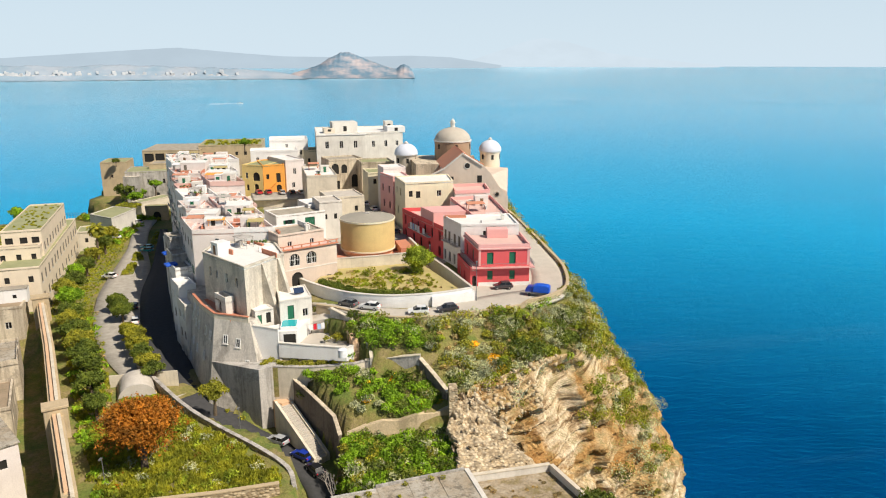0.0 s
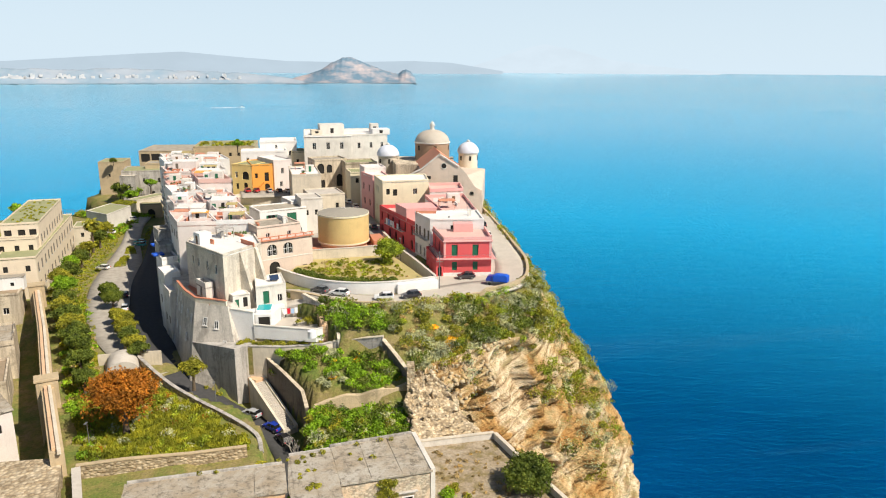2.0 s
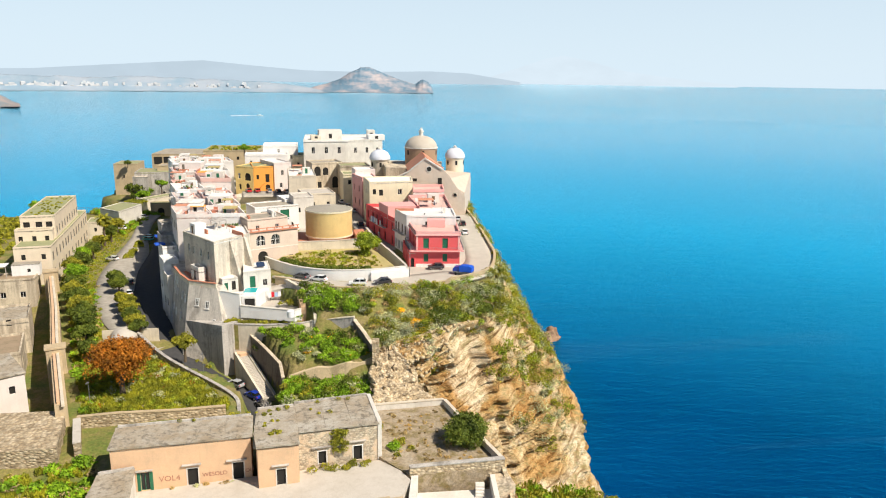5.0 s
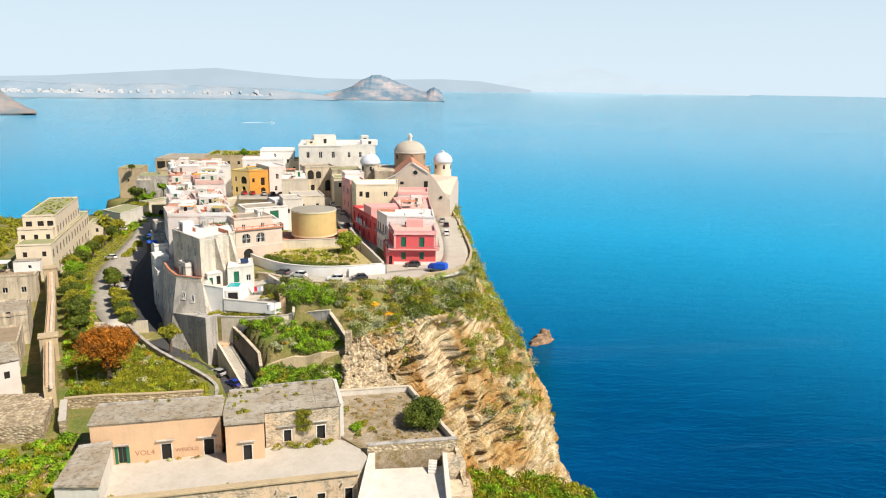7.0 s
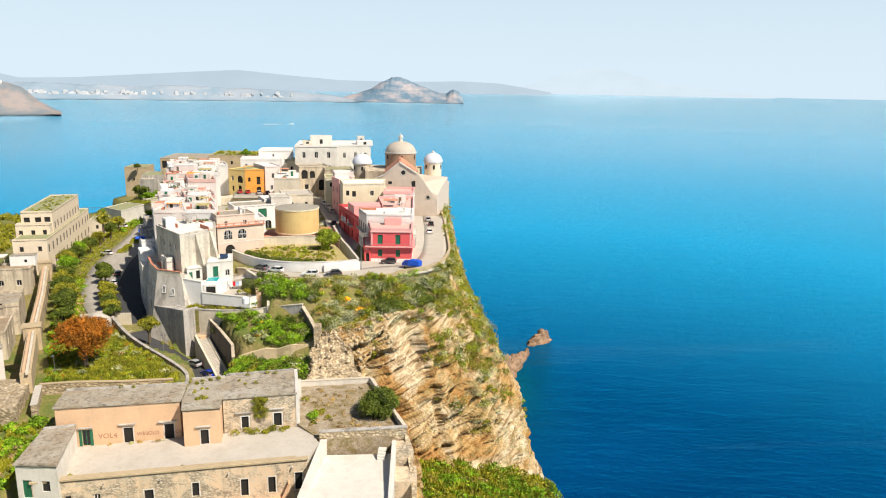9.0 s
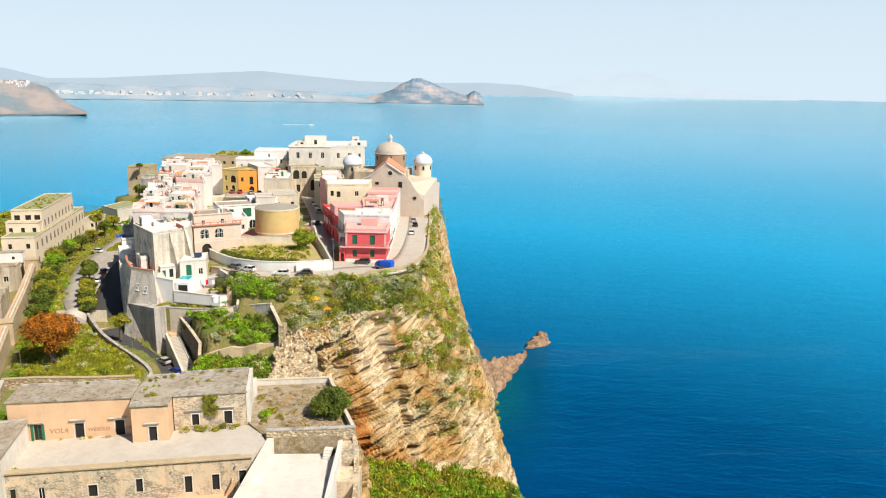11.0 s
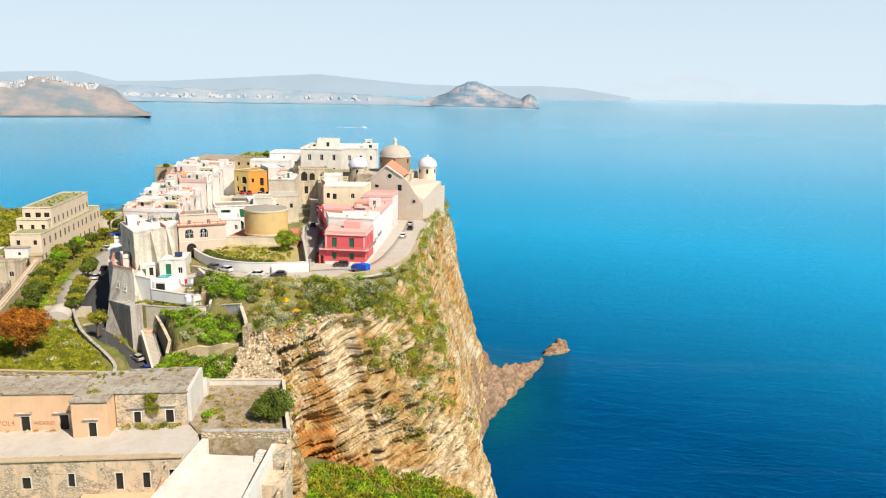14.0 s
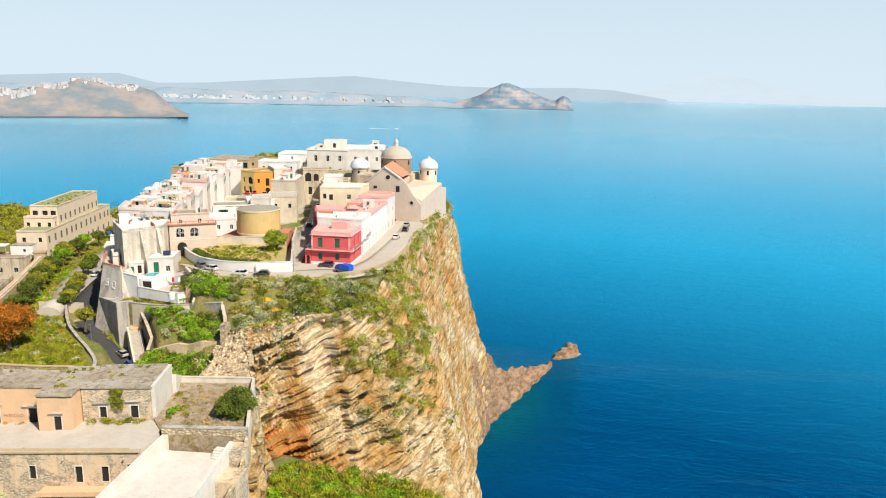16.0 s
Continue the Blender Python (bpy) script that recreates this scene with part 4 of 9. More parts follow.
def roof_clutter(h, q, z, seed, huts=1, dividers=2, pots=4):
    """Stair huts, low dividing walls, chimneys, tubs and a washing line on a roof terrace."""
    rs = random.Random(seed)
    xs, ys = [p[0] for p in q], [p[1] for p in q]

    def spot(margin):
        for _ in range(60):
            x, y = rs.uniform(min(xs), max(xs)), rs.uniform(min(ys), max(ys))
            if inside(q, x, y, margin):
                return x, y
        return None
    a = math.degrees(math.atan2(q[1][1] - q[0][1], q[1][0] - q[0][0]))
    for _ in range(huts):
        s = spot(2.2)
        if s:
            w, d, t = rs.uniform(2, 3.6), rs.uniform(2, 3), rs.uniform(1.9, 2.6)
            m = pose(*s, z, 0, 0, a)
            bm = bmesh.new()
            add_box(bm, -w / 2, -d / 2, 0.006, w / 2, d / 2, t, m, 0.04)
            hut = part("roof_hut", bm, M[rs.choice(("white", "offwhite", "pinkwhite"))], h)
            bm = bmesh.new()
            add_box(bm, -0.4, -d / 2 - 0.03, 0.05, 0.4, -d / 2 + 0.02, 1.8, m)
            part("door", bm, M[rs.choice(("green", "hole", "wood"))], hut)
    for _ in range(dividers):
        s = spot(1.2)
        if s:
            l = rs.uniform(3, 6)
            bm = bmesh.new()
            if rs.random() < 0.5:
                add_box(bm, -l / 2, -0.1, 0.006, l / 2, 0.1, rs.uniform(0.5, 1.1), pose(*s, z, 0, 0, a))
            else:
                add_box(bm, -0.1, -l / 2, 0.006, 0.1, l / 2, rs.uniform(0.5, 1.1), pose(*s, z, 0, 0, a))
            part("divider", bm, M[rs.choice(("white", "white", "pinkwhite", "roofred"))], h)
    s = spot(0.8)
    if s:
        bm = bmesh.new()
        add_box(bm, -0.3, -0.3, 0.006, 0.3, 0.3, 1.2, pose(*s, z, 0, 0, a))
        add_box(bm, -0.4, -0.4, 1.206, 0.4, 0.4, 1.32, pose(*s, z, 0, 0, a))
        part("chimney", bm, M["offwhite"], h)
    for _ in range(pots):
        s = spot(0.7)
        if s:
            bm = bmesh.new()
            r = rs.uniform(0.2, 0.4)
            bmesh.ops.create_cone(bm, cap_ends=True, segments=10, radius1=r * 0.7, radius2=r, depth=0.5, matrix=pose(*s, z + 0.26))
            part("tub", bm, M[rs.choice(("roofred", "roofred", "metal", "white"))], h)
    for _ in range(huts):
        s = spot(1.6)
        if s:
            bm = bmesh.new()
            w, d = rs.uniform(1.0, 2.0), rs.uniform(0.8, 1.4)
            m = pose(*s, z, 0, 0, a)
            for u in (-w, w):
                for v in (-d, d):
                    add_box(bm, u - 0.05, v - 0.05, 0.006, u + 0.05, v + 0.05, 2.0 + (0.2 if v > 0 else 0), m)
            add_box(bm, -w - 0.2, -d - 0.2, 2.0, w + 0.2, d + 0.2, 2.08, m @ Matrix.Rotation(0.05, 4, "X"))
            part("awning", bm, M[rs.choice(("cloth", "tile", "drygrass", "greyp", "orange"))], h)
        s = spot(1.4)
        if s:
            bm = bmesh.new()
            l = rs.uniform(0.8, 1.8)
            add_box(bm, -l, -0.25, 0.006, l, 0.25, 0.45, pose(*s, z, 0, 0, a + 90 * rs.randint(0, 1)), 0.03)
            box = part("planter", bm, M[rs.choice(("tile", "roofred", "offwhite"))], h)
            bm = bmesh.new()
            for k in range(int(l * 9)):
                c = (rs.uniform(-l, l), rs.uniform(-0.2, 0.2), 0.5 + rs.uniform(0, 0.35))
                bmesh.ops.create_icosphere(bm, subdivisions=1, radius=rs.uniform(0.12, 0.3), matrix=pose(*s, z) @ Matrix.Translation(c))
            for v in bm.verts:
                v.co += Vector((rs.uniform(-0.08, 0.08), rs.uniform(-0.08, 0.08), rs.uniform(-0.08, 0.08)))
            part("pot_plant", bm, M["green_leaf"], box)
    s = spot(1.0)
    if s and rs.random() < 0.6:
        bm = bmesh.new()
        limb_a, limb_b = Vector((*s, z)), Vector((*s, z + 2.4))
        bmesh.ops.create_cone(bm, cap_ends=True, segments=5, radius1=0.025, radius2=0.025, depth=2.4, matrix=Matrix.Translation((limb_a + limb_b) / 2))
        for i in range(4):
            add_box(bm, s[0] - 0.4, s[1] - 0.01, z + 1.7 + i * 0.17, s[0] + 0.4, s[1] + 0.01, z + 1.72 + i * 0.17)
        part("aerial", bm, M["metal"], h)

# ---- roads, retaining walls, terraces ----
def strip(name, label, mid, width, mat, lift=0.05, kind="structure", category="road"):
    """A road surface draped along a line of (x, y, z)."""
    t = np.linspace(0, len(mid) - 1.001, 12 * len(mid))
    k = spline(mid, t)
    d = np.stack([np.gradient(k[:, 0]), np.gradient(k[:, 1])], 1)
    d /= np.linalg.norm(d, axis=1, keepdims=True)
    u = np.linspace(-0.5, 0.5, 5)
    w = width if np.isscalar(width) else np.interp(t, range(len(mid)), width)[:, None]
    x = k[:, 0, None] + d[:, 1, None] * u * w
    y = k[:, 1, None] - d[:, 0, None] * u * w
    z = k[:, 2, None] + lift + 0 * x
    top = np.stack([x, y, z], -1).reshape(-1, 3)
    i, j = np.meshgrid(np.arange(len(t) - 1), np.arange(4), indexing="ij")
    f = np.stack([i * 5 + j, i * 5 + j + 1, (i + 1) * 5 + j + 1, (i + 1) * 5 + j], -1).reshape(-1, 4)
    ob = new(name, mesh_np(name, top, f, M[mat], True))
    so = ob.modifiers.new("thick", "SOLIDIFY")
    so.thickness, so.offset = 0.5, -1.0
    return tagged(ob, label, category, kind=kind)


def wall_line(name, label, pts, width, z0, tops, mat, cap=None, kind="structure", category="wall"):
    """A free-standing or retaining wall along plan points, with a coping of its own where cap names one."""
    bm = bmesh.new()
    ribbon(bm, pts, width, z0, tops)
    ob = part(name, bm, M[mat])
    tagged(ob, label, category, kind=kind)
    if cap:
        bm = bmesh.new()
        left, right = [], []
        for i, (x, y) in enumerate(pts):
            a, b = pts[max(i - 1, 0)], pts[min(i + 1, len(pts) - 1)]
            d = Vector((b[0] - a[0], b[1] - a[1])).normalized() * (width / 2 + 0.08)
            left.append((x - d.y, y + d.x))
            right.append((x + d.y, y - d.x))
        for i in range(len(pts) - 1):
            q = [right[i], right[i + 1], left[i + 1], left[i]]
            t = [tops[i], tops[i + 1], tops[i + 1], tops[i]]
            lo = [bm.verts.new((x, y, z + 0.003)) for (x, y), z in zip(q, t)]
            hi = [bm.verts.new((x, y, z + 0.16)) for (x, y), z in zip(q, t)]
            bm.faces.new(hi)
            bm.faces.new(lo[::-1])
            for e in range(4):
                bm.faces.new((lo[e], lo[(e + 1) % 4], hi[(e + 1) % 4], hi[e]))
        part("coping", bm, M[cap], ob)
    return ob


def curve_points(pts, count):
    k = spline(pts, np.linspace(0, len(pts) - 1.001, count))
    return [tuple(float(v) for v in r) for r in k]


def slab(name, label, poly, z0, z1, mat, kind="structure", category="terrace", top=None):
    bm = bmesh.new()
    prism(bm, poly, z0, z1, top)
    return tagged(part(name, bm, M[mat]), label, category, kind=kind)


# roads
strip("road_lane", "dark worn asphalt lane running down beside the rampart", LANE[:2:-1] + [(-45.4, 117.6, 73.9)], [4.2, 4.2, 4.5, 4.8, 5, 5, 5.6, 6], "asphalt", 0.065)
strip("road_west", "pale worn asphalt road beside the town wall", [(-46.4, 118.4, 73.9), (-58, 127.5, 75.3), (-70, 146, 75.6), (-80.5, 170, 75.6), (-87.6, 194, 75.7), (-95.4, 216, 75.7), (-103.6, 240, 75.75), (-107.5, 258, 75.8)], [7, 9, 10.5, 10.5, 9.5, 5.4, 5, 4.6], "asphaltpale", 0.07)
# the town wall's shade on the road, laid as a dark strip
strip("road_shade", "dark asphalt strip painted in as shade of the town wall", [(-46.6, 119.4, 73.95), (-52.5, 128, 75.3), (-60.4, 145.5, 75.6), (-71.4, 172, 75.6), (-79.2, 196, 75.7), (-86.6, 214, 75.7), (-96.5, 241, 75.8)], [5, 8.4, 9.4, 9, 7, 4, 2.4], "asphalt", 0.10)
strip("road_curve", "pale concrete road curving round the walled garden", [(-31, 139, 86.5), (-26.5, 133.5, 87.3), (-20.8, 127.4, 87.9), (-14.8, 123.6, 88.05), (-8, 121.9, 88.05), (-1, 122.6, 88.05), (6, 126, 88.1), (13, 129.5, 88.1), (19.5, 133, 88.1), (22.4, 143, 88.2), (22, 158, 88.3), (20, 180, 88.5), (17.5, 203, 88.7)],
      [4, 4, 4.2, 4.6, 4.6, 5, 7.5, 8, 8, 7.5, 7, 7, 8], "concrete", 0.06)
strip("road_street", "grey street between the red houses and the tank", [(3.2, 129, 88.1), (0.8, 140, 88.2), (-4.5, 156, 88.4), (-10.5, 175, 88.8), (-16, 193, 89.2), (-24, 215, 89.6), (-34, 240, 90)], [6, 5, 4.6, 4.6, 4.6, 5, 6], "asphaltpale", 0.10)
strip("road_square", "small parking square beside the orange house", [(-60, 222, 90.8), (-48, 226, 90.6), (-38, 228, 90.4)], 12, "asphaltpale", 0.1)
slab("pavement_east", "pale paving between the white row and the cliff road", [(4.6, 128.6), (17.6, 134.5), (19.4, 144), (19.2, 158), (17.6, 180), (15.2, 201.8), (-4.4, 201.8), (3, 195), (11.4, 195), (12.2, 185), (13.4, 170.2), (13.6, 169.6), (16.1, 149.8), (17.2, 138.6), (3.3, 137.4)], 86, 88.1, "concrete", category="pavement", top=[88.12, 88.14, 88.2, 88.32, 88.54, 88.7, 88.7, 88.66, 88.6, 88.5, 88.4, 88.38, 88.25, 88.16, 88.16])
strip("garden_path", "trodden earth path through the overgrown garden", [(-45.6, 100.6, 74.3), (-43.4, 96.6, 74.3), (-41.0, 92.6, 74.3), (-38.9, 89.0, 74.2), (-36.6, 85.2, 74.2)], 1.5, "dryearth", 0.12, category="path")
slab("pavement_town", "worn pale paving between the town houses", [(-44, 139), (-30, 140), (-24, 146), (0.5, 151), (3, 195), (-4, 201), (15, 204), (15, 248), (-10, 286), (-58, 304), (-90, 262), (-72, 205), (-56, 165)], 85, 88.02, "asphaltpale", category="pavement")
slab("square_base", "plastered retaining wall under the parking square", [(-65.5, 217.4), (-39, 221.8), (-36, 231.4), (-60, 228.6)], 85, 90.45, "beige", category="wall")
_curb = curve_points([(-23.5, 126.2), (-19.2, 124.3), (-14, 121.0), (-8, 119.4), (-1, 119.9), (6, 122.3), (13, 125.2), (20, 129.5), (24.6, 136), (26.2, 150), (24.8, 166), (22.6, 186), (20.4, 204), (18.6, 216)], 70)
wall_line("curb_wall", "low brown stone wall along the cliff road", _curb, 0.45, 86.5, [88.2 if i < 34 else 88.9 for i in range(70)], "tuff", "tuff")
# curved white garden wall and the garden behind it
_gw = curve_points([(-28.6, 136.5), (-25.8, 133.3), (-19.6, 128.1), (-14, 125.7), (-8.4, 125.0), (-1.5, 126.2), (5.6, 129.4)], 40)
wall_line("garden_wall", "curved whitewashed wall round the raised garden", _gw, 0.45, 87, [90.2 + 0.25 * i / 39 for i in range(40)], "white", "offwhite")
slab("garden_bed", "raised garden of dry grass and low hedges", [(-25.5, 134), (-19.6, 128.4), (-14, 126), (-8.4, 125.3), (-1.5, 126.5), (3.6, 129.2), (-2.6, 143.5), (-5, 148.5), (-23.5, 146)], 87, 89.9, "drygrass", category="garden")
wall_line("back_wall", "tan stone wall behind the garden", [(-24.2, 143.8), (-14, 146.6), (-5.4, 149.2)], 0.5, 89, [92.0, 92.0, 92.2], "beige", "sand")
slab("tank_yard", "red earth yard round the water tank", [(-26, 146.5), (-14, 147.2), (-5.6, 149.8), (-9.6, 163), (-27, 162)], 88, 90.7, "roofred", category="yard")
wall_line("street_wall", "white wall between the garden and the street", [(5.4, 129.6), (1.0, 139.6), (-3.5, 149.5), (-7.8, 161)], 0.4, 87, [90.6, 91.2, 91.6, 92.4], "offwhite", "sand")
slab("white_apron", "white plastered ramp wall beside the street", [(-2.0, 125.2), (6.2, 128.7), (5.3, 130.2), (-2.2, 127)], 87, 90.0, "white", category="wall")
# town corner: battered base, rampart and stairs
bm = bmesh.new()
_lo = [(-56, 141), (-50.2, 130), (-45.6, 122), (-41.6, 115.4), (-30, 112.0), (-29, 121), (-40, 136)]
_hi = [(-54.2, 141.5), (-48, 130.5), (-44.2, 124), (-40.4, 119.2), (-33.6, 117.2), (-32, 123), (-40, 136)]
_l = [bm.verts.new((x, y, 71)) for x, y in _lo]
_h = [bm.verts.new((x, y, 88.0)) for x, y in _hi]
bm.faces.new(_h)
for _i in range(7):
    bm.faces.new((_l[_i], _l[(_i + 1) % 7], _h[(_i + 1) % 7], _h[_i]))
town_base = part("town_base", bm, M["weathered"])
tagged(town_base, "battered grey plaster base wall of the town corner", "wall", kind="structure")


def base_window(face, u, z, w, h, green=False):
    """A framed window on a battered side of the town's base."""
    a0, a1, b0, b1 = (Vector(p) for p in (_lo[face], _lo[face + 1], _hi[face], _hi[face + 1]))
    f = (z - 71) / 17
    foot, head = (a0.lerp(a1, u)).lerp(b0.lerp(b1, u), f), (a0.lerp(a1, u)).lerp(b0.lerp(b1, u), f + h / 17)
    way = (a1 - a0).normalized()
    lean = (head - foot).dot(Vector((-way.y, way.x))) / h
    m = Matrix(((way.x, -way.y, -way.y * lean, foot.x), (way.y, way.x, way.x * lean, foot.y), (0, 0, 1, z), (0, 0, 0, 1)))
    bm = bmesh.new()
    for x0, z0, x1, z1 in ((-w / 2, 0, w / 2, 0.14), (-w / 2, h - 0.14, w / 2, h), (-w / 2, 0.14, -w / 2 + 0.14, h - 0.14), (w / 2 - 0.14, 0.14, w / 2, h - 0.14), (-0.04, 0.14, 0.04, h - 0.14)):
        add_box(bm, x0, -0.09, z0, x1, 0.1, z1, m)
    fr = part("window", bm, M["frame"], town_base)
    bm = bmesh.new()
    add_box(bm, -w / 2 + 0.14, -0.03, 0.14, w / 2 - 0.14, 0.1, h - 0.14, m)
    part("pane", bm, M["green" if green else "dark"], fr)
    bm = bmesh.new()
    add_box(bm, -w / 2 - 0.15, -0.16, -0.1, w / 2 + 0.15, 0.1, -0.002, m)
    part("sill", bm, M["offwhite"], fr)


for _f, _u, _z, _w, _g in ((3, 0.30, 83.9, 0.95, 0), (3, 0.60, 83.5, 0.95, 0), (2, 0.35, 79.6, 0.8, 0), (2, 0.4, 84.2, 0.9, 0), (1, 0.2, 84.2, 1.0, 0), (1, 0.5, 83.8, 1.0, 1), (1, 0.82, 84.0, 1.0, 0), (1, 0.35, 79.8, 0.9, 0), (1, 0.72, 79.4, 0.9, 1), (0, 0.2, 84.4, 1.0, 0), (0, 0.5, 84.2, 1.0, 0), (0, 0.8, 84.0, 1.0, 1), (0, 0.35, 80.2, 0.9, 0), (0, 0.7, 80, 0.9, 0), (1, 0.15, 76, 0.9, 0), (0, 0.55, 76.2, 1.1, 1), (0, 0.1, 77, 0.9, 0), (0, 0.9, 79.8, 0.9, 1), (0, 0.35, 86.4, 0.8, 0), (1, 0.3, 86.3, 0.8, 0), (1, 0.65, 86.2, 0.8, 0), (2, 0.75, 84.0, 0.9, 0), (3, 0.75, 80.0, 0.8, 0)):
    base_window(_f, _u, _z, _w, 1.6, bool(_g))
wall_line("base_parapet", "low parapet with terracotta coping on the base wall", [(-47.8, 130.3), (-44, 124.1), (-40.3, 119.4), (-33.8, 117.4)], 0.35, 87.5, [88.9, 88.9, 88.9, 88.9], "beige", "roofred")
slab("rampart", "grey stone rampart with a sheer corner", [(-41, 117.5), (-31, 111.2), (-29.2, 112.4), (-27.6, 118), (-34, 122)], 70, 80.6, "greyp", category="wall", top=[80.6, 81.8, 81.8, 81.6, 81.0])
slab("rampart_garden", "planted terrace on the rampart", [(-31.6, 113.4), (-29.6, 112.9), (-15.3, 113.6), (-15.5, 116.5), (-32, 119)], 76, 81.4, "earth", category="terrace")
wall_line("terrace_front", "plastered retaining wall under the house terrace", [(-29.4, 113.4), (-22, 112.6), (-15.2, 113.3), (-13.6, 114.4)], 0.6, 74, [81.5, 81.7, 82.0, 82.0], "beige", "greyp")
slab("stair_landing", "worn plaster landing at the top of the ramp stair", [(-29.2, 112.3), (-27.4, 111.2), (-25.4, 112.9), (-27.6, 114.2)], 68, 75.6, "peach", category="landing")


def ramp_stair():
    """A straight flight between low kerbs, down from the landing to the lane."""
    st = empty("ramp_stair", "long worn stone ramp stair between low kerbs", "stairs", kind="structure")
    a, b = Vector((-27.6, 112.2, 75.5)), Vector((-19.6, 103.6, 69.7))
    way = b - a
    flat = Vector((way.x, way.y, 0)).normalized()
    side = Vector((flat.y, -flat.x, 0))
    n = 30
    bm0 = bmesh.new()
    l = Vector((way.x, way.y, 0)).length / n
    m = Matrix(((side.x, flat.x, 0, 0), (side.y, flat.y, 0, 0), (0, 0, 1, 0), (0, 0, 0, 1)))
    add_box(bm0, -1.0, 0, -2.5, 1.0, l - 0.02, 0)
    me = bpy.data.meshes.new("step")
    bm0.to_mesh(me)
    bm0.free()
    me.materials.append(M["concrete"])
    for i in range(n):
        shared("step", me, st, Matrix.Translation(a + way * i / n) @ m)
    for s in (-1.25, 1.25):
        bm0 = bmesh.new()
        p = [(a + side * s).to_2d(), (a + way * 0.5 + side * s).to_2d(), (b + side * s).to_2d()]
        ribbon(bm0, [tuple(q) for q in p], 0.45, 66, [76.0, 73.1, 70.2])
        part("kerb", bm0, M["beige"], st)


ramp_stair()
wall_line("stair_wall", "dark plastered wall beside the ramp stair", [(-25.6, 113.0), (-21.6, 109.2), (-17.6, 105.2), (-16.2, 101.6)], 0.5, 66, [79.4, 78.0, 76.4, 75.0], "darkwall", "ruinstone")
# walled garden below the road
wall_line("box_wall", "tall grey wall closing the lower garden", [(-13.4, 114.4), (-8, 113.4), (-3.85, 112.4)], 0.6, 75, [82.2, 83.2, 84.0], "greyp", "beige")
# side wall given the dark render for the shade on its west face
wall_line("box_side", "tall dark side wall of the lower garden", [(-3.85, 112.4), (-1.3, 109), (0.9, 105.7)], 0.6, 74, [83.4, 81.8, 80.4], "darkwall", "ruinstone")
wall_line("rubble_wall", "tan rubble retaining wall below the garden", [(-15.2, 102.4), (-12.4, 103.1), (-9.6, 103.2), (-7, 103.5), (-4, 103.6), (-1.4, 104.1), (1.6, 104.6)], 0.9, 71, [75.0, 76.0, 76.8, 76.7, 77.8, 77.7, 78.8], "tanwall", None)
slab("rubble_pillar", "square rubble pillar on the cliff wall", [(1.0, 102.9), (2.3, 103.1), (2.1, 105.4), (0.8, 105.2)], 71, 82.2, "rubble", category="pillar")
wall_line("dark_slope_wall", "dark sloping wall below the curved road", [(-20.6, 124.3), (-16.4, 120.8), (-12.6, 115.6), (-12.2, 113.8)], 0.5, 78, [88.2, 87.4, 84.2, 82.8], "greyp", "beige")
# walls by the orange tree garden
wall_line("lane_wall", "low stone wall between the lane and the overgrown garden", curve_points([(-58, 126), (-50, 116.5), (-42.5, 108.6), (-36, 103.4), (-28, 97.6), (-22.6, 92.8), (-20.6, 88)], 24), 0.5, 65, [77.2 - 3.0 * i / 23 for i in range(24)], "rubble", "greyp")
wall_line("garden_end_wall", "crumbling plaster wall at the end of the garden", [(-44.6, 79.4), (-38.8, 81.2), (-30, 84), (-22.4, 86.5)], 0.55, 71, [77.0, 77.0, 76.4, 76.2], "rubble", "tuff")
wall_line("yard_wall", "old thick wall by the overgrown yard", [(-44.3, 78.8), (-40.4, 71.4)], 1.0, 70, [77.0, 76.8], "rubble", "sand")
wall_line("fence_wall", "weathered plank and plaster fence by the dome", [(-60, 118.6), (-54, 119.8), (-48.5, 120.8)], 0.3, 73, [77.3, 77.4, 77.4], "beige", None)
# long wall with a channel on top
wall_line("long_wall", "long straight stone wall with a grooved top", [(-91.5, 154.5), (-75.6, 128), (-60.2, 101.2), (-47.2, 79.6)], 1.9, 66, [79, 79, 79, 79], "tuff", None)
wall_line("long_wall_edge", "raised edge along the top of the long wall", [(-90.9, 154), (-75.0, 127.6), (-59.6, 100.8), (-46.6, 79.2)], 0.5, 78.9, [79.5, 79.5, 79.5, 79.5], "beige", None)
wall_line("long_wall_rim", "raised rim along the top of the long wall", [(-92.1, 155), (-76.2, 128.4), (-60.8, 101.6), (-47.8, 80)], 0.5, 78.9, [79.5, 79.5, 79.5, 79.5], "peach", None)
for _x, _y, _t in ((-60.2, 101.2, 80.2), (-91, 153.6, 80.4)):
    bm = bmesh.new()
    add_box(bm, -1.7, -1.2, 66, 1.7, 1.2, _t, pose(_x, _y, 0, 0, 0, 30), 0.1)
    add_box(bm, -1.9, -1.4, _t + 0.003, 1.9, 1.4, _t + 0.45, pose(_x, _y, 0, 0, 0, 30), 0.06)
    tagged(part("wall_pier", bm, M["tuff"]), "square stone pier on the long wall", "pier", kind="structure")

# ---- the ruined barracks in front ----
def local(A, B, z):
    """A frame with x along A-B, y inwards, z up, at height z."""
    w = Vector((B[0] - A[0], B[1] - A[1], 0)).normalized()
    return Matrix(((w.x, -w.y, 0, A[0]), (w.y, w.x, 0, A[1]), (0, 0, 1, z), (0, 0, 0, 1)))


def hood(h, A, B, u0, u1, z):
    """A small stone hood over an opening."""
    bm = bmesh.new()
    add_box(bm, u0, -0.42, 0, u1, 0.02, 0.16, local(A, B, z), 0.03)
    part("hood", bm, M["greyp"], h, "grey stone window hood")


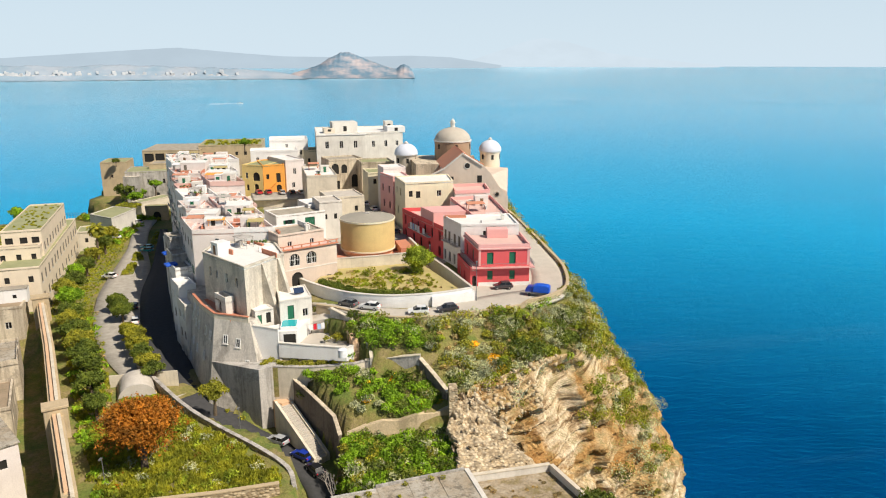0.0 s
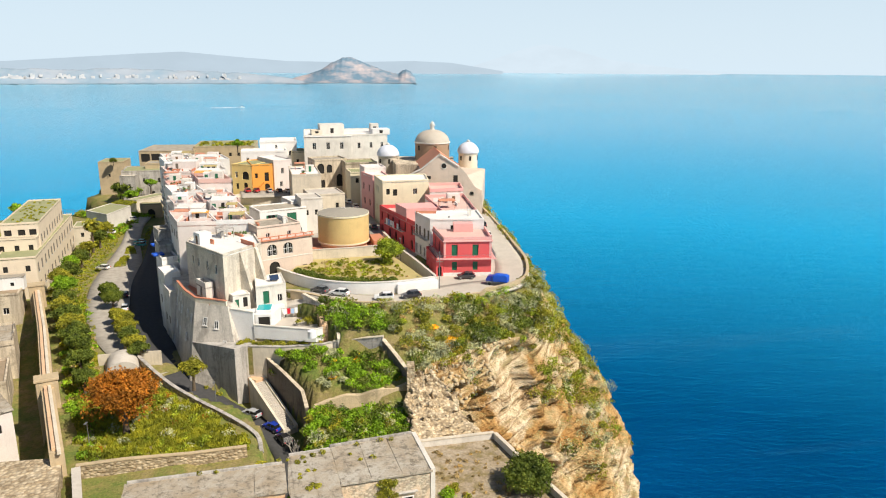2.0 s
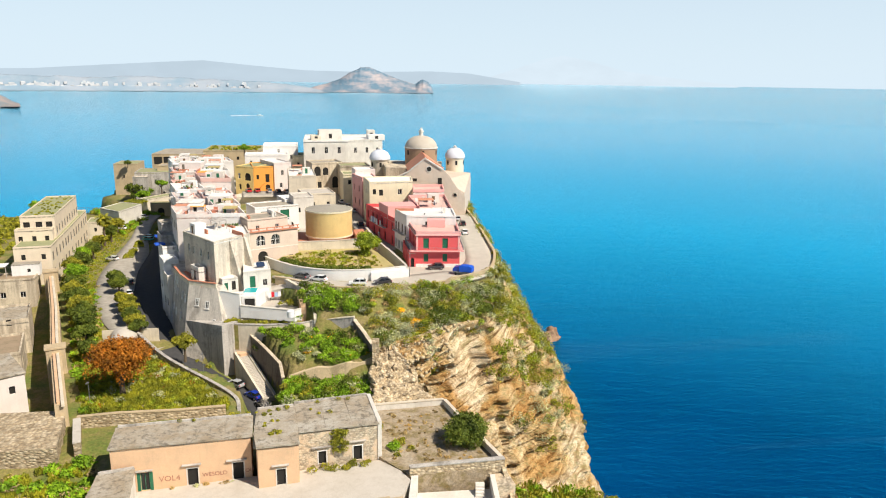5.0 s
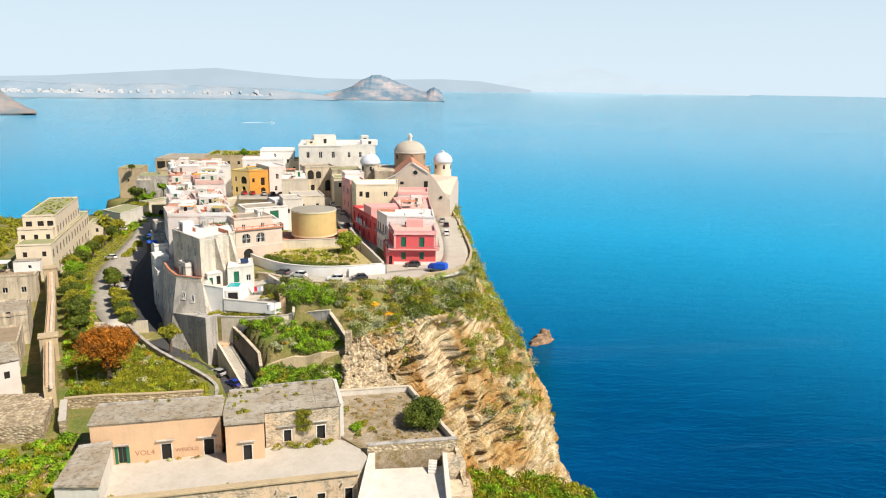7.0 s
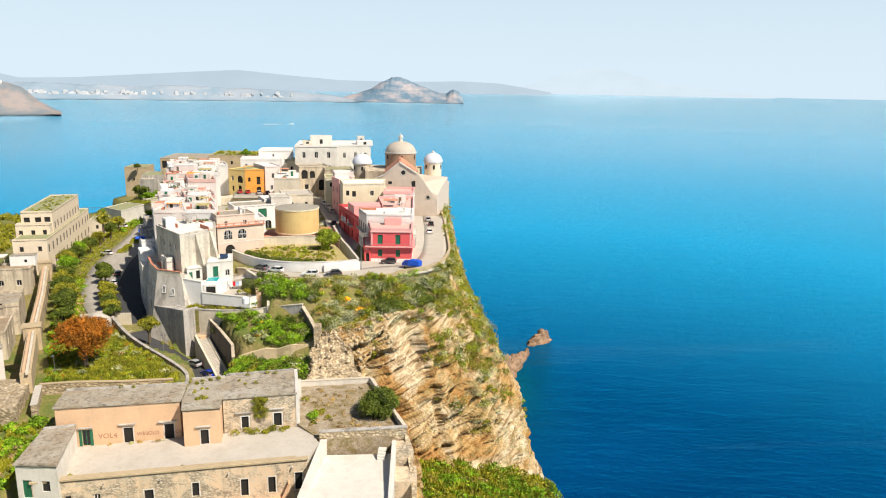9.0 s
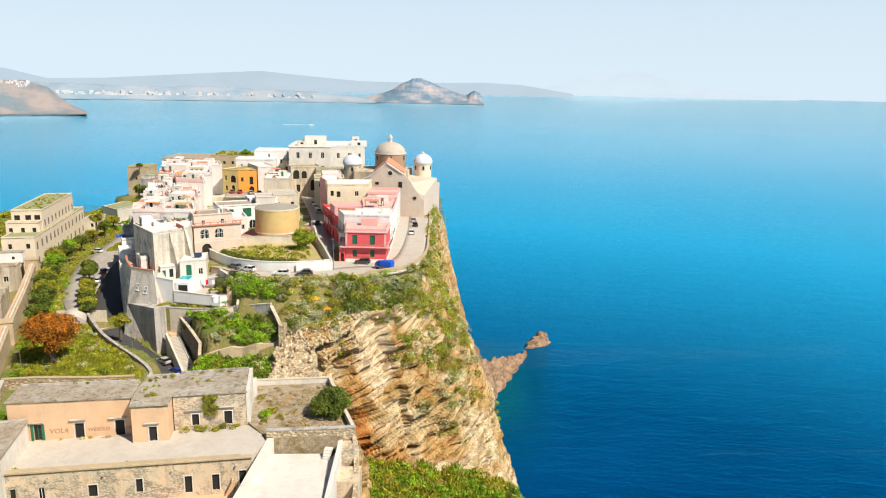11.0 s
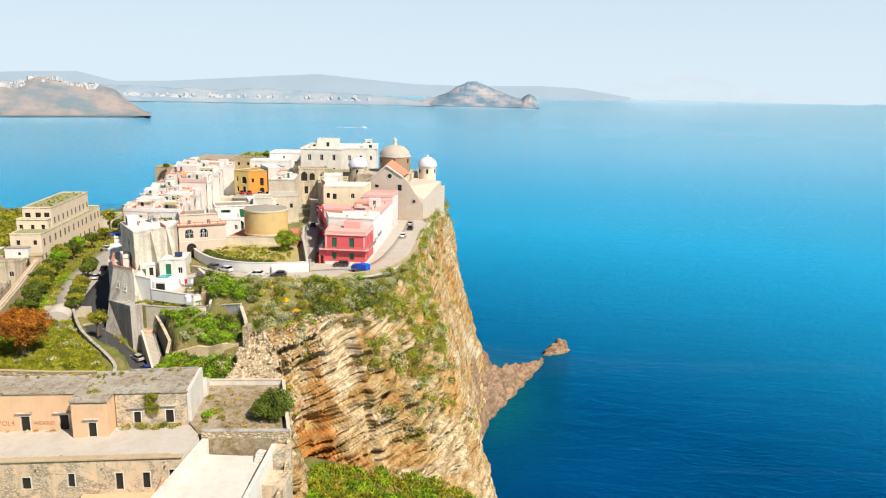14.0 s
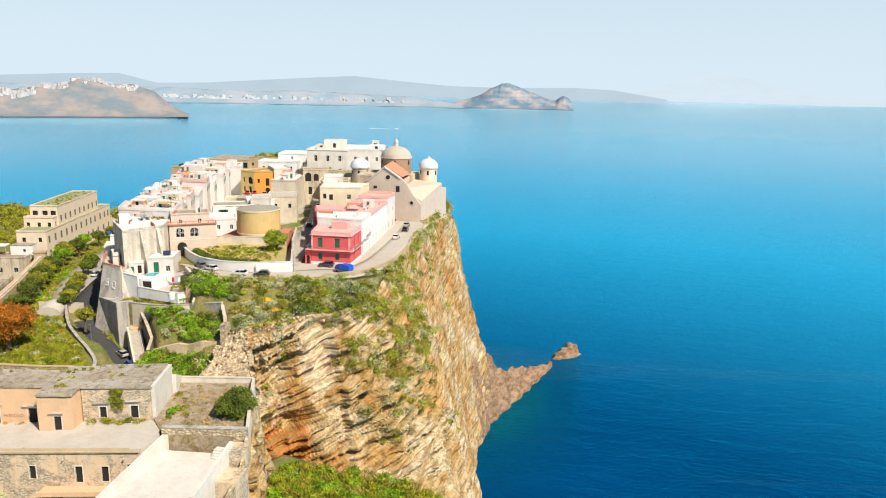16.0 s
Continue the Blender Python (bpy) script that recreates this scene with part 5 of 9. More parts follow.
def jambs(h, A, B, u0, u1, z0, z1, mat="offwhite"):
    bm = bmesh.new()
    m = local(A, B, 0)
    for a, b, c, d in ((u0 - 0.16, u0, z0, z1), (u1, u1 + 0.16, z0, z1), (u0 - 0.16, u1 + 0.16, z1, z1 + 0.16)):
        add_box(bm, a, -0.05, c, b, 0.04, d, m)
    part("surround", bm, M[mat], h)


def writing(h, text, A, B, u, z, size, mat):
    cu = bpy.data.curves.new("writing", "FONT")
    cu.body, cu.size, cu.extrude = text, size, 0.006
    tmp = bpy.data.objects.new("writing", cu)
    me = bpy.data.meshes.new_from_object(tmp)
    bpy.data.objects.remove(tmp)
    me.materials.clear()
    me.materials.append(M[mat])
    ob = new("writing", me)
    ob.parent = h
    ob.matrix_basis = local(A, B, z) @ pose(u, -0.03, 0, 90, 0, 0)
    ob["label"] = "faded red painted letters"


def eave(h, q, z, mat="greyp", out=0.22):
    """A projecting roof slab with a rough edge."""
    cx, cy = sum(p[0] for p in q) / len(q), sum(p[1] for p in q) / len(q)
    big = []
    for x, y in q:
        d = Vector((x - cx, y - cy)).normalized() * out * 1.4
        big.append((x + d.x, y + d.y))
    bm = bmesh.new()
    prism(bm, big, z + 0.012, z + 0.26)
    bmesh.ops.subdivide_edges(bm, edges=[e for e in bm.edges if e.calc_length() > 3], cuts=14)
    rs = random.Random(3)
    for v in bm.verts:
        if v.is_boundary or len(v.link_faces) < 4:
            v.co += Vector((rs.uniform(-0.04, 0.04), rs.uniform(-0.04, 0.04), rs.uniform(-0.03, 0.03)))
    part("roof_slab", bm, M["screed"], h, "cracked grey screed roof slab")


def roof_panels(h, q, z, count, seed):
    """Cast roof panels side by side across a four-cornered roof, with open joints and a raised back kerb."""
    rs = random.Random(seed)
    a, b, c, d = (Vector(p) for p in q)
    for i in range(count):
        f0, f1 = i / count + 0.05 / count * rs.random() + 0.004, (i + 1) / count - 0.004
        for g0, g1 in ((0.0, 0.5 - 0.004), (0.5 + 0.004, 1.0)) if count > 2 else ((0.0, 1.0),):
            pts = [a.lerp(b, f).lerp(d.lerp(c, f), g) for f, g in ((f0, g0), (f1, g0), (f1, g1), (f0, g1))]
            lift = rs.uniform(0.03, 0.08)
            bm = bmesh.new()
            prism(bm, [tuple(p) for p in pts], z + 0.2, 0, [z + 0.262 + lift + rs.uniform(-0.02, 0.02) for _ in range(4)])
            part("roof_panel", bm, M["screed"], h)
    bm = bmesh.new()
    ribbon(bm, [tuple(d), tuple(c)], 0.35, z + 0.2, [z + 0.62, z + 0.6])
    part("roof_kerb", bm, M["greyp"], h)


RA, RB = (-30.5, 62.3), (-12.2, 67.3)
Z = 73.8
barracks = house("barracks", "ruined single-storey barracks of peeling peach plaster", RA, RB, 6.4, Z, 80.9, "peach", "roofgrey", 0, group="",
                 ops={0: [(3.7, 4.9, 0.4, 3.2, "green"), (10.0, 11.45, 0.35, 3.1, "hole"), (16.3, 17.8, 0.35, 3.3, "hole")]}, category="ruin")
for u0, u1, z in ((3.1, 5.4, 77.3), (9.3, 11.95, 77.5), (15.4, 18.3, 77.5)):
    hood(barracks, RA, RB, u0, u1, z)
for u0, u1, z in ((10.0, 11.45, 76.9), (16.3, 17.8, 77.1)):
    jambs(barracks, RA, RB, u0, u1, Z + 0.35, z)
eave(barracks, corners(RA, RB, 6.4), 80.9)
roof_panels(barracks, corners(RA, RB, 6.4), 80.9, 5, 1)
writing(barracks, "VOL4", RA, RB, 6.1, 75.3, 1.2, "graffiti")
writing(barracks, "WESOLD", RA, RB, 12.0, 75.4, 0.86, "graffiti")
writing(barracks, "OU", RA, RB, 18.0, 75.4, 0.8, "graffiti")
PA, PB = (-10.3, 64.0), (-4.8, 65.6)
_bq = [PA, PB, (-8.2, 76.9), (-13.4, 75.2), (-11.6, 67.6)]
block = house("barracks_wing", "projecting peach plaster wing of the ruined barracks", PA, PB, 10, Z, 81.0, "peach", "roofgrey", 0, group="", poly=_bq,
              ops={0: [(2.55, 3.8, 0.7, 3.6, "hole")]}, category="ruin")
hood(block, PA, PB, 1.85, 4.3, 77.95)
jambs(block, PA, PB, 2.55, 3.8, Z + 0.7, 77.35)
eave(block, _bq, 81.0)
roof_panels(block, _bq[:4], 81.0, 2, 2)
EA, EB = (-5.6, 68.9), (5.7, 72.4)
_rq = [EA, EB, (2.7, 81.8), (-8.3, 77.8)]
stone = house("stone_wing", "ruined wing with bare patchy stonework", EA, EB, 9, Z, 80.9, "barestone", "roofgrey", 0, group="", poly=_rq,
              ops={0: [(2.85, 4.0, 1.6, 3.7, "hole"), (8.1, 9.4, 1.5, 3.9, "hole")]}, category="ruin")
for u0, u1, z in ((1.8, 4.7, 78.2), (7.3, 10.0, 78.5)):
    hood(stone, EA, EB, u0, u1, z)
jambs(stone, EA, EB, 2.85, 4.0, Z + 1.6, 77.5, "frame")
jambs(stone, EA, EB, 8.1, 9.4, Z + 1.5, 77.7, "frame")
eave(stone, _rq, 80.9)
roof_panels(stone, _rq, 80.9, 3, 3)
bm = bmesh.new()
prism(bm, [(5.72, 72.3), (6.3, 72.5), (3.3, 82.0), (2.72, 81.9)], 73, 81.35)
part("end_wall", bm, M["offwhite"], stone, "faded whitewashed end wall")
bm = bmesh.new()
prism(bm, [(3.3, 82.0), (3.9, 82.2), (1.6, 87.4), (1.0, 87.2)], 73, 0, [79.4, 79.4, 76.8, 76.8])
part("sloping_wall", bm, M["offwhite"], stone)
# court
_court = [(-27.6, 51.2), (10.2, 62.4), (11.2, 66.2), (9.6, 68.6), (6.0, 72.2), (-30.6, 62.4)]
slab("court_floor", "pale dusty court floor strewn with rubble", _court, 66, 74.4, "sand", category="court", top=[74.0, 75.2, 75.4, 75.4, 75.0, 74.0])
# lower storey below the court
LA, LB = (-27.4, 50.8), (10.3, 62.0)
lower = house("lower_barracks", "lower ruined storey of patchy stone and peach plaster", LA, LB, 1.2, 64.5, 74.8, "barestone", "sand", 0, group="", poly=[LA, LB, (9.95, 63.1), (-27.75, 51.9)],
              ops={0: [(22.05, 23.05, 5.75, 8.05, "hole"), (29.2, 30.3, 5.0, 7.9, "hole"), (33.3, 34.4, 5.1, 7.85, "hole"), (37.4, 38.5, 5.2, 8.2, "hole"), (15.2, 16.5, 5.6, 7.6, "hole"), (8.2, 9.1, 4.7, 7.7, "win"), (4.3, 5.1, 4.6, 7.8, "hole"), (23.4, 26.8, 0.9, 4.0, "hole")]}, category="ruin")
for u0, u1, a, b in ((22.05, 23.05, 70.25, 72.55), (29.2, 30.3, 69.5, 72.4), (33.3, 34.4, 69.6, 72.35), (37.4, 38.5, 69.7, 72.7), (15.2, 16.5, 70.1, 72.1)):
    jambs(lower, LA, LB, u0, u1, a, b)
bm = bmesh.new()
add_box(bm, -0.2, -0.3, 74.803, 39.5, 0.9, 75.15, local(LA, LB, 0), 0.04)
part("coping", bm, M["tuff"], lower)
bm = bmesh.new()
add_box(bm, 24, -2.6, 68.55, 36, 0.0, 68.9, local(LA, LB, 0))
add_box(bm, 24, -2.6, 68.9, 36, -2.3, 69.35, local(LA, LB, 0))
part("ledge", bm, M["peach"], lower)
for _i in range(7):
    bm = bmesh.new()
    add_box(bm, 35.3 + 0.17 * _i, -0.9, 68.9, 35.47 + 0.17 * _i if _i < 6 else 36.6, -0.02, 69.25 + 0.36 * _i, local(LA, LB, 0))
    part("step", bm, M["peach"], lower)
for _u in (9.5, 17.5, 27.4, 36.9):
    bm = bmesh.new()
    add_box(bm, _u, -0.5, 73.6, _u + 0.22, 0.02, 73.8, local(LA, LB, 0))
    part("spout", bm, M["greyp"], lower, "stone rain spout")
bm = bmesh.new()
add_box(bm, -2, -6, 60, 41, -2.6, 66, local(LA, LB, 0))
tagged(part("lower_ledge", bm, M["sand"]), "pale earth ledge below the ruins", "ledge", kind="structure")
# white flat roof with sloping parapets
wr = house("roofed_block", "low block with a whitewashed flat roof", (11.9, 51.5), (24.4, 54.2), 13.2, 62, 73.0, "beige", "offwhite", 0, group="", poly=[(12.0, 51.5), (24.6, 54.2), (22.9, 68.4), (11.4, 66.6)], category="ruin")
for _q, _t in (([(11.2, 50), (12.0, 50.1), (12.2, 67.2), (11.2, 67.0)], [73.5, 73.5, 75.6, 75.6]), ([(24.2, 54.2), (24.9, 54.3), (23.4, 68.6), (22.7, 68.5)], [73.8, 73.8, 75.3, 75.3])):
    bm = bmesh.new()
    prism(bm, _q, 62, 0, _t)
    part("parapet", bm, M["offwhite"], wr)
bm = bmesh.new()
for _i in range(4):
    add_box(bm, 20.6, 66.0 + 0.35 * _i, 73.006, 21.9, 68.2, 73.3 + 0.3 * _i)
part("step_block", bm, M["offwhite"], wr)
# terrace with the round bush
slab("bush_terrace", "bare brown terrace with dry weeds", [(9.6, 68.6), (11.2, 67.2), (24.6, 70.4), (15.4, 90.6), (0.6, 87.0), (5.6, 72.6)], 66, 75.5, "weedy")
wall_line("terrace_wall", "rendered terrace wall with a flat coping", [(10.9, 67.5), (17, 69.0), (24.9, 70.8)], 0.7, 66, [76.7, 76.7, 76.7], "rubble", "greyp")
wall_line("terrace_far_wall", "low pale parapet on the far side of the terrace", [(0.8, 87.2), (8, 89), (15.2, 90.8)], 0.45, 73, [76.5, 76.5, 76.5], "offwhite", "beige")
wall_line("terrace_side_wall", "low pale parapet along the cliff edge", [(15.4, 90.6), (20, 80.6), (24.7, 70.9)], 0.45, 64, [76.5, 76.5, 76.5], "offwhite", "beige")
wall_line("cliff_side_wall", "broken stone wall running down beside the roof", [(24.9, 70.4), (26.2, 66), (27.4, 60), (28.4, 52)], 0.7, 60, [75.4, 72.5, 71.6, 70], "rubble", None)
slab("corner_block", "broken stone corner block below the terrace", [(24.0, 61.2), (27.6, 61.8), (27.0, 66.4), (23.6, 65.8)], 60, 72.2, "barestone", category="wall")
slab("back_block", "broken masonry behind the roof", [(23.3, 66.6), (26.4, 67.2), (25.4, 70.4), (22.8, 69.6)], 60, 74.6, "barestone", category="wall")
# hut and old slabs to the west
_hq = [(-29.4, 50.6), (-23.4, 51.0), (-27.4, 62.6), (-31.6, 60.8)]
hut = house("hut", "small hut with a grey screed roof and green door", (-29.4, 50.6), (-23.4, 51), 10, 71, 77.8, "offwhite", "roofgrey", 0, group="", poly=_hq, ops={0: [(0.8, 2.2, 1.6, 4.4, "door"), (3.6, 4.8, 2.6, 4.3, "hole")]}, category="hut")
eave(hut, _hq, 77.8)
roof_panels(hut, _hq, 77.8, 2, 4)
slab("old_platform", "broad weathered masonry platform", [(-58, 66), (-42.5, 69.5), (-47.6, 81.6), (-58, 80)], 68, 77.0, "rubble", category="ruin")

# ---- the town's corner ----
CQ = [(-45.3, 130.2), (-34.7, 119.9), (-29.8, 129.4), (-33.6, 138.6), (-45.5, 138.4)]
corner = house("corner_house", "tall weathered grey-beige house with sloping buttresses", None, None, 0, 86, 97, "cornerwall", "roofwhite", 0.35, poly=CQ, group="",
               ops={0: [(2.2, 3.0, 7.2, 8.9, "win"), (4.6, 5.3, 7.1, 8.7, "win"), (8.0, 8.9, 7.0, 8.8, "win"), (11.4, 12.3, 6.9, 8.7, "win"), (9.4, 10.3, 2.8, 4.6, "hole")], 1: [(1.0, 1.9, 1.2, 3.0, "win")]})
for _u in (4.3, 8.6):
    bm = bmesh.new()
    _m = along(CQ[1], CQ[2])
    _a = [_m @ Vector(v) for v in ((_u, 0.02, 85.5), (_u, -4.2, 85.5), (_u, -3.4, 87), (_u, -0.35, 96.6), (_u, 0.02, 96.8))]
    _b = [_m @ Vector((0.75, 0, 0)) - _m.translation + v for v in _a]
    _va, _vb = [bm.verts.new(v) for v in _a], [bm.verts.new(v) for v in _b]
    bm.faces.new(_va[::-1])
    bm.faces.new(_vb)
    for _i in range(5):
        bm.faces.new((_va[_i], _va[(_i + 1) % 5], _vb[(_i + 1) % 5], _vb[_i]))
    bmesh.ops.recalc_face_normals(bm, faces=bm.faces)
    part("buttress", bm, M["cornerwall"], corner)
roof_clutter(corner, CQ, 97.004, 3, 1, 3, 2)
slab("corner_terrace", "small walled roof terrace with yellow plaster", [(-45.6, 129.6), (-41.9, 124), (-37.3, 118.2), (-34.9, 119.6), (-45.2, 130.1)], 86, 88.05, "roofred", category="terrace")
# roof coloured dark to stand for a shaded, roofless interior
terrace_room = house("terrace_room", "small yellow plastered room on the corner terrace", (-41.6, 124.0), (-38.8, 121.0), 1.6, 88.05, 90.4, "offwhite", "darkwall", 0.9, group="", ops={0: [(1.4, 2.4, 0.1, 2.0, "hole")]})
# house with the little pool
TQ = [(-29.2, 121.2), (-24.0, 124.2), (-26.6, 131.4), (-31.2, 128.0)]
pool_house = house("pool_house", "small cream house with a green door and solar panel", None, None, 0, 84, 90.4, "offwhite", "roofwhite", 0.15, poly=TQ, group="", ops={0: [(1.4, 2.6, 2.8, 5.4, "door"), (4.2, 5.2, 2.9, 4.4, "win")]})
bm = bmesh.new()
add_box(bm, -0.9, -0.6, 0, 0.9, 0.6, 0.06, pose(-26.6, 125.6, 91.2, 40, 0, 25))
add_box(bm, -0.8, 0.3, -0.7, 0.8, 0.4, -0.1, pose(-26.6, 125.6, 91.2, 0, 0, 25))
part("solar_panel", bm, M["solar"], pool_house, "tilted solar panel on a metal frame")
annex = house("pool_annex", "low cream annex beside the pool terrace", (-33.2, 119.4), (-30.4, 121.4), 3, 84, 89.2, "offwhite", "roofwhite", 0.1, group="", ops={0: [(0.4, 1.2, 2.6, 4.4, "door"), (2.0, 2.9, 2.6, 4.6, "hole")]})
slab("pool_terrace", "whitewashed upper terrace beside the little pool", [(-33.0, 117.8), (-28.4, 117.2), (-25.6, 117.6), (-24.4, 124), (-29.2, 121.1), (-33, 119.3)], 80, 86.3, "white", category="terrace")
# flat dark panel on the terrace face, in place of the loggia's shade
bm = bmesh.new()
add_box(bm, 0.5, -0.03, 83.7, 2.6, 0.1, 85.8, along((-28.4, 117.2), (-25.6, 117.6)))
tagged(part("loggia_shade", bm, M["hole"]), "dark panel for the shaded loggia under the pool terrace", "opening", kind="structure")
bm = bmesh.new()
add_box(bm, -1.5, -1.9, 0, 1.5, 1.9, 0.5, pose(-27.4, 120.2, 86.304, 0, 0, 8), 0.05)
_pool = tagged(part("pool", bm, M["white"]), "small rectangular turquoise pool on the terrace", "pool")
bm = bmesh.new()
add_box(bm, -1.3, -1.7, 0.4, 1.3, 1.7, 0.508, pose(-27.4, 120.2, 86.304, 0, 0, 8))
part("pool_water", bm, M["pool"], _pool, "still turquoise water")
wall_line("stair_side_wall", "white stepped wall of the terrace house", [(-33.2, 117.4), (-30.8, 116.95), (-28.6, 116.5)], 0.35, 78, [87.4, 87.2, 87.0], "white", "offwhite")
slab("lower_terrace", "lower paved terrace behind a white parapet", [(-28.6, 116.4), (-16.4, 114.6), (-15.6, 116.0), (-19.0, 123.6), (-24.4, 123.6), (-25.6, 117.5)], 76, 83.6, "concrete", category="terrace")
wall_line("terrace_parapet", "white parapet along the lower terrace", [(-28.5, 116.3), (-22.5, 115.3), (-16.6, 114.5), (-15.6, 115.6)], 0.4, 82, [84.6, 84.5, 84.4, 84.4], "white", "offwhite")
slab("terrace_side", "plastered side wall stepping up to the road", [(-18.8, 123.6), (-15.7, 116.2), (-14.6, 116.4), (-17.2, 123.9)], 78, 86, "peach", category="wall", top=[87.6, 84.6, 84.6, 87.6])
slab("ramp_floor", "pale ramp from the gateway to the curved road", [(-30, 131.8), (-24.2, 124.2), (-19, 123.8), (-20.6, 126.4), (-28, 137.4)], 82, 87.3, "sand", category="ramp", top=[86.3, 85.6, 86.8, 87.7, 86.8])
for _i, (_c, _u) in enumerate((("cloth", 0.0), ("redcloth", 0.75), ("bluecloth", 1.5), ("cloth", 2.2))):
    bm = bmesh.new()
    add_box(bm, _u, -0.015, 0, _u + 0.6, 0.015, 1.0 + 0.15 * (_i % 2), pose(-24.3, 122.3, 84.6, 0, 0, 22))
    tagged(part("washing", bm, M[_c]), "washing hung out on a line above the terrace", "laundry", "washing on the terrace line")
bm = bmesh.new()
add_box(bm, -0.4, -0.02, 1.2, 3.4, 0.02, 1.24, pose(-24.3, 122.3, 84.6, 0, 0, 22))
for _u in (-0.4, 3.4):
    add_box(bm, _u - 0.03, -0.03, -1.0, _u + 0.03, 0.03, 1.3, pose(-24.3, 122.3, 84.6, 0, 0, 22))
tagged(part("washing_line", bm, M["metal"]), "washing line on thin metal posts", "line")

bm = bmesh.new()
bmesh.ops.create_cone(bm, cap_ends=True, segments=20, radius1=0.75, radius2=0.75, depth=1.3, matrix=pose(-17.00, 112.60, 84.26))
bmesh.ops.create_cone(bm, cap_ends=True, segments=20, radius1=0.78, radius2=0.25, depth=0.25, matrix=pose(-17.00, 112.60, 85.04))
tagged(part("water_drum", bm, M["cloth"]), "white plastic water drum on the terrace", "drum")

# ---- houses along the west side ----
WEST = [  # front y, x left, x right, roof, wall, windows
    (138.7, -50.0, -34.0, 98.7, "white"), (149.5, -54.4, -38.6, 98.3, "pinkwhite"), (160.5, -58.8, -43.0, 98.5, "pinkwhite"), (172.0, -63.4, -47.4, 98.9, "white"),
    (184.5, -68.4, -52.2, 99.5, "pinkwhite"), (197.0, -73.6, -57.0, 99.4, "white"), (210.0, -79.2, -61.0, 99.8, "white"), (223.5, -85.0, -66.6, 100.3, "white"), (237.0, -90.0, -68.4, 100.8, "white")]
_rs = random.Random(11)
for _i, (_y, _xl, _xr, _z, _w) in enumerate(WEST):
    _d = 10.2 if _i < 3 else 11.8
    _split = _xl + (_xr - _xl) * _rs.uniform(0.42, 0.6)
    for _k, (_a, _b) in enumerate(((_xl, _split - 0.02), (_split + 0.02, _xr))):
        _zz = _z + _rs.uniform(-1.1, 1.0) * (1 if _i else 0.2)
        _wall = _w if _rs.random() < 0.6 else _rs.choice(("white", "pinkwhite", "offwhite"))
        _dy = 0.13 * (_a - _xl)
        _A, _B = (_a, _y + _dy), (_b, _y + _dy + 0.13 * (_b - _a))
        _q = corners(_A, _B, _d + (0.6 if _k else 0))
        _sh = [(x - 0.40 * (j > 1) * _d, y) for j, (x, y) in enumerate(_q)]
        _nw = {0: [(_zz - 74 - 2.4, _rs.choice((1, 2)), 0.8, 1.3, _rs.choice(("win", "green", "hole")))]} if _rs.random() < 0.6 else {}
        if _k == 0:
            _nw[3] = [(4.5, 3, 1.0, 1.6, "shut"), (8.0, 3, 1.0, 1.6, "shut"), (12.0, 3, 1.0, 1.7, "shut"), (16.0, 3, 1.0, 1.7, "green"), (_zz - 74 - 3.4, 3, 1.0, 1.7, "shut")]
        if _k == 1:
            _nw[1] = [(_zz - 74 - 3.2, 3, 0.9, 1.6, _rs.choice(("win", "green"))), (_zz - 74 - 6.6, 3, 0.9, 1.9, "win")]
        _h = house("town_house", {"white": "whitewashed flat-roofed house with roof terraces", "pinkwhite": "pale pink plastered house with roof terraces", "offwhite": "cream flat-roofed house with roof terraces"}[_wall],
                   _A, _B, 0, 74, _zz, _wall, _rs.choice(("roofwhite", "roofwhite", "sand", "roofpink", "roofpink")), _rs.uniform(0.4, 1.2), wins=_nw, poly=_sh, paramat=_rs.choice((_wall, _wall, "white", "roofpink")))
        roof_clutter(_h, _sh, _zz + 0.004, 40 + 2 * _i + _k, 1, 5, 6)
        if _i and _rs.random() < 0.5:
            # a set-back top storey over part of the roof
            _c0, _c1 = Vector(_sh[0]).lerp(Vector(_sh[2]), 0.5), Vector(_sh[1]) - Vector(_sh[0])
            _w2 = _c1.length * _rs.uniform(0.25, 0.4)
            _mm = Matrix.Translation((_c0.x + _rs.uniform(-1.2, 1.2), _c0.y + 1.5, _zz)) @ pose(0, 0, 0, 0, 0, 7)
            _ht = _rs.uniform(1.9, 2.8)
            bm = bmesh.new()
            add_box(bm, -_w2, -2.6, 0.008, _w2, 3.0, _ht, _mm, 0.04)
            _top = part("top_storey", bm, M[_rs.choice(("white", "white", "pinkwhite"))], _h)
            bm = bmesh.new()
            add_box(bm, -_w2 - 0.05, -2.65, _ht + 0.004, _w2 + 0.05, 3.05, _ht + 0.12, _mm)
            part("roof_edge", bm, M["roofwhite"], _top)
            for _u in _rs.choice(((-0.5, 0.45), (0.2,), (-0.6,), (-0.65, 0.0, 0.6))):
                _ow, _oz = _rs.uniform(0.3, 0.6), _rs.choice((0.05, 0.7))
                bm = bmesh.new()
                add_box(bm, _u * _w2 - _ow, -2.64, _oz, _u * _w2 + _ow, -2.55, min(_oz + 1.5, _ht - 0.2), _mm)
                part("opening", bm, M[_rs.choice(("hole", "dark", "green", "shut", "wood"))], _top)
        if _k == 0:
            for _v in (11.9, 15.9):
                balcony(_h, _sh[3], _sh[0], 1.5 + _rs.random() * 2, 5.5 + _rs.random() * 3, 74 + _v)
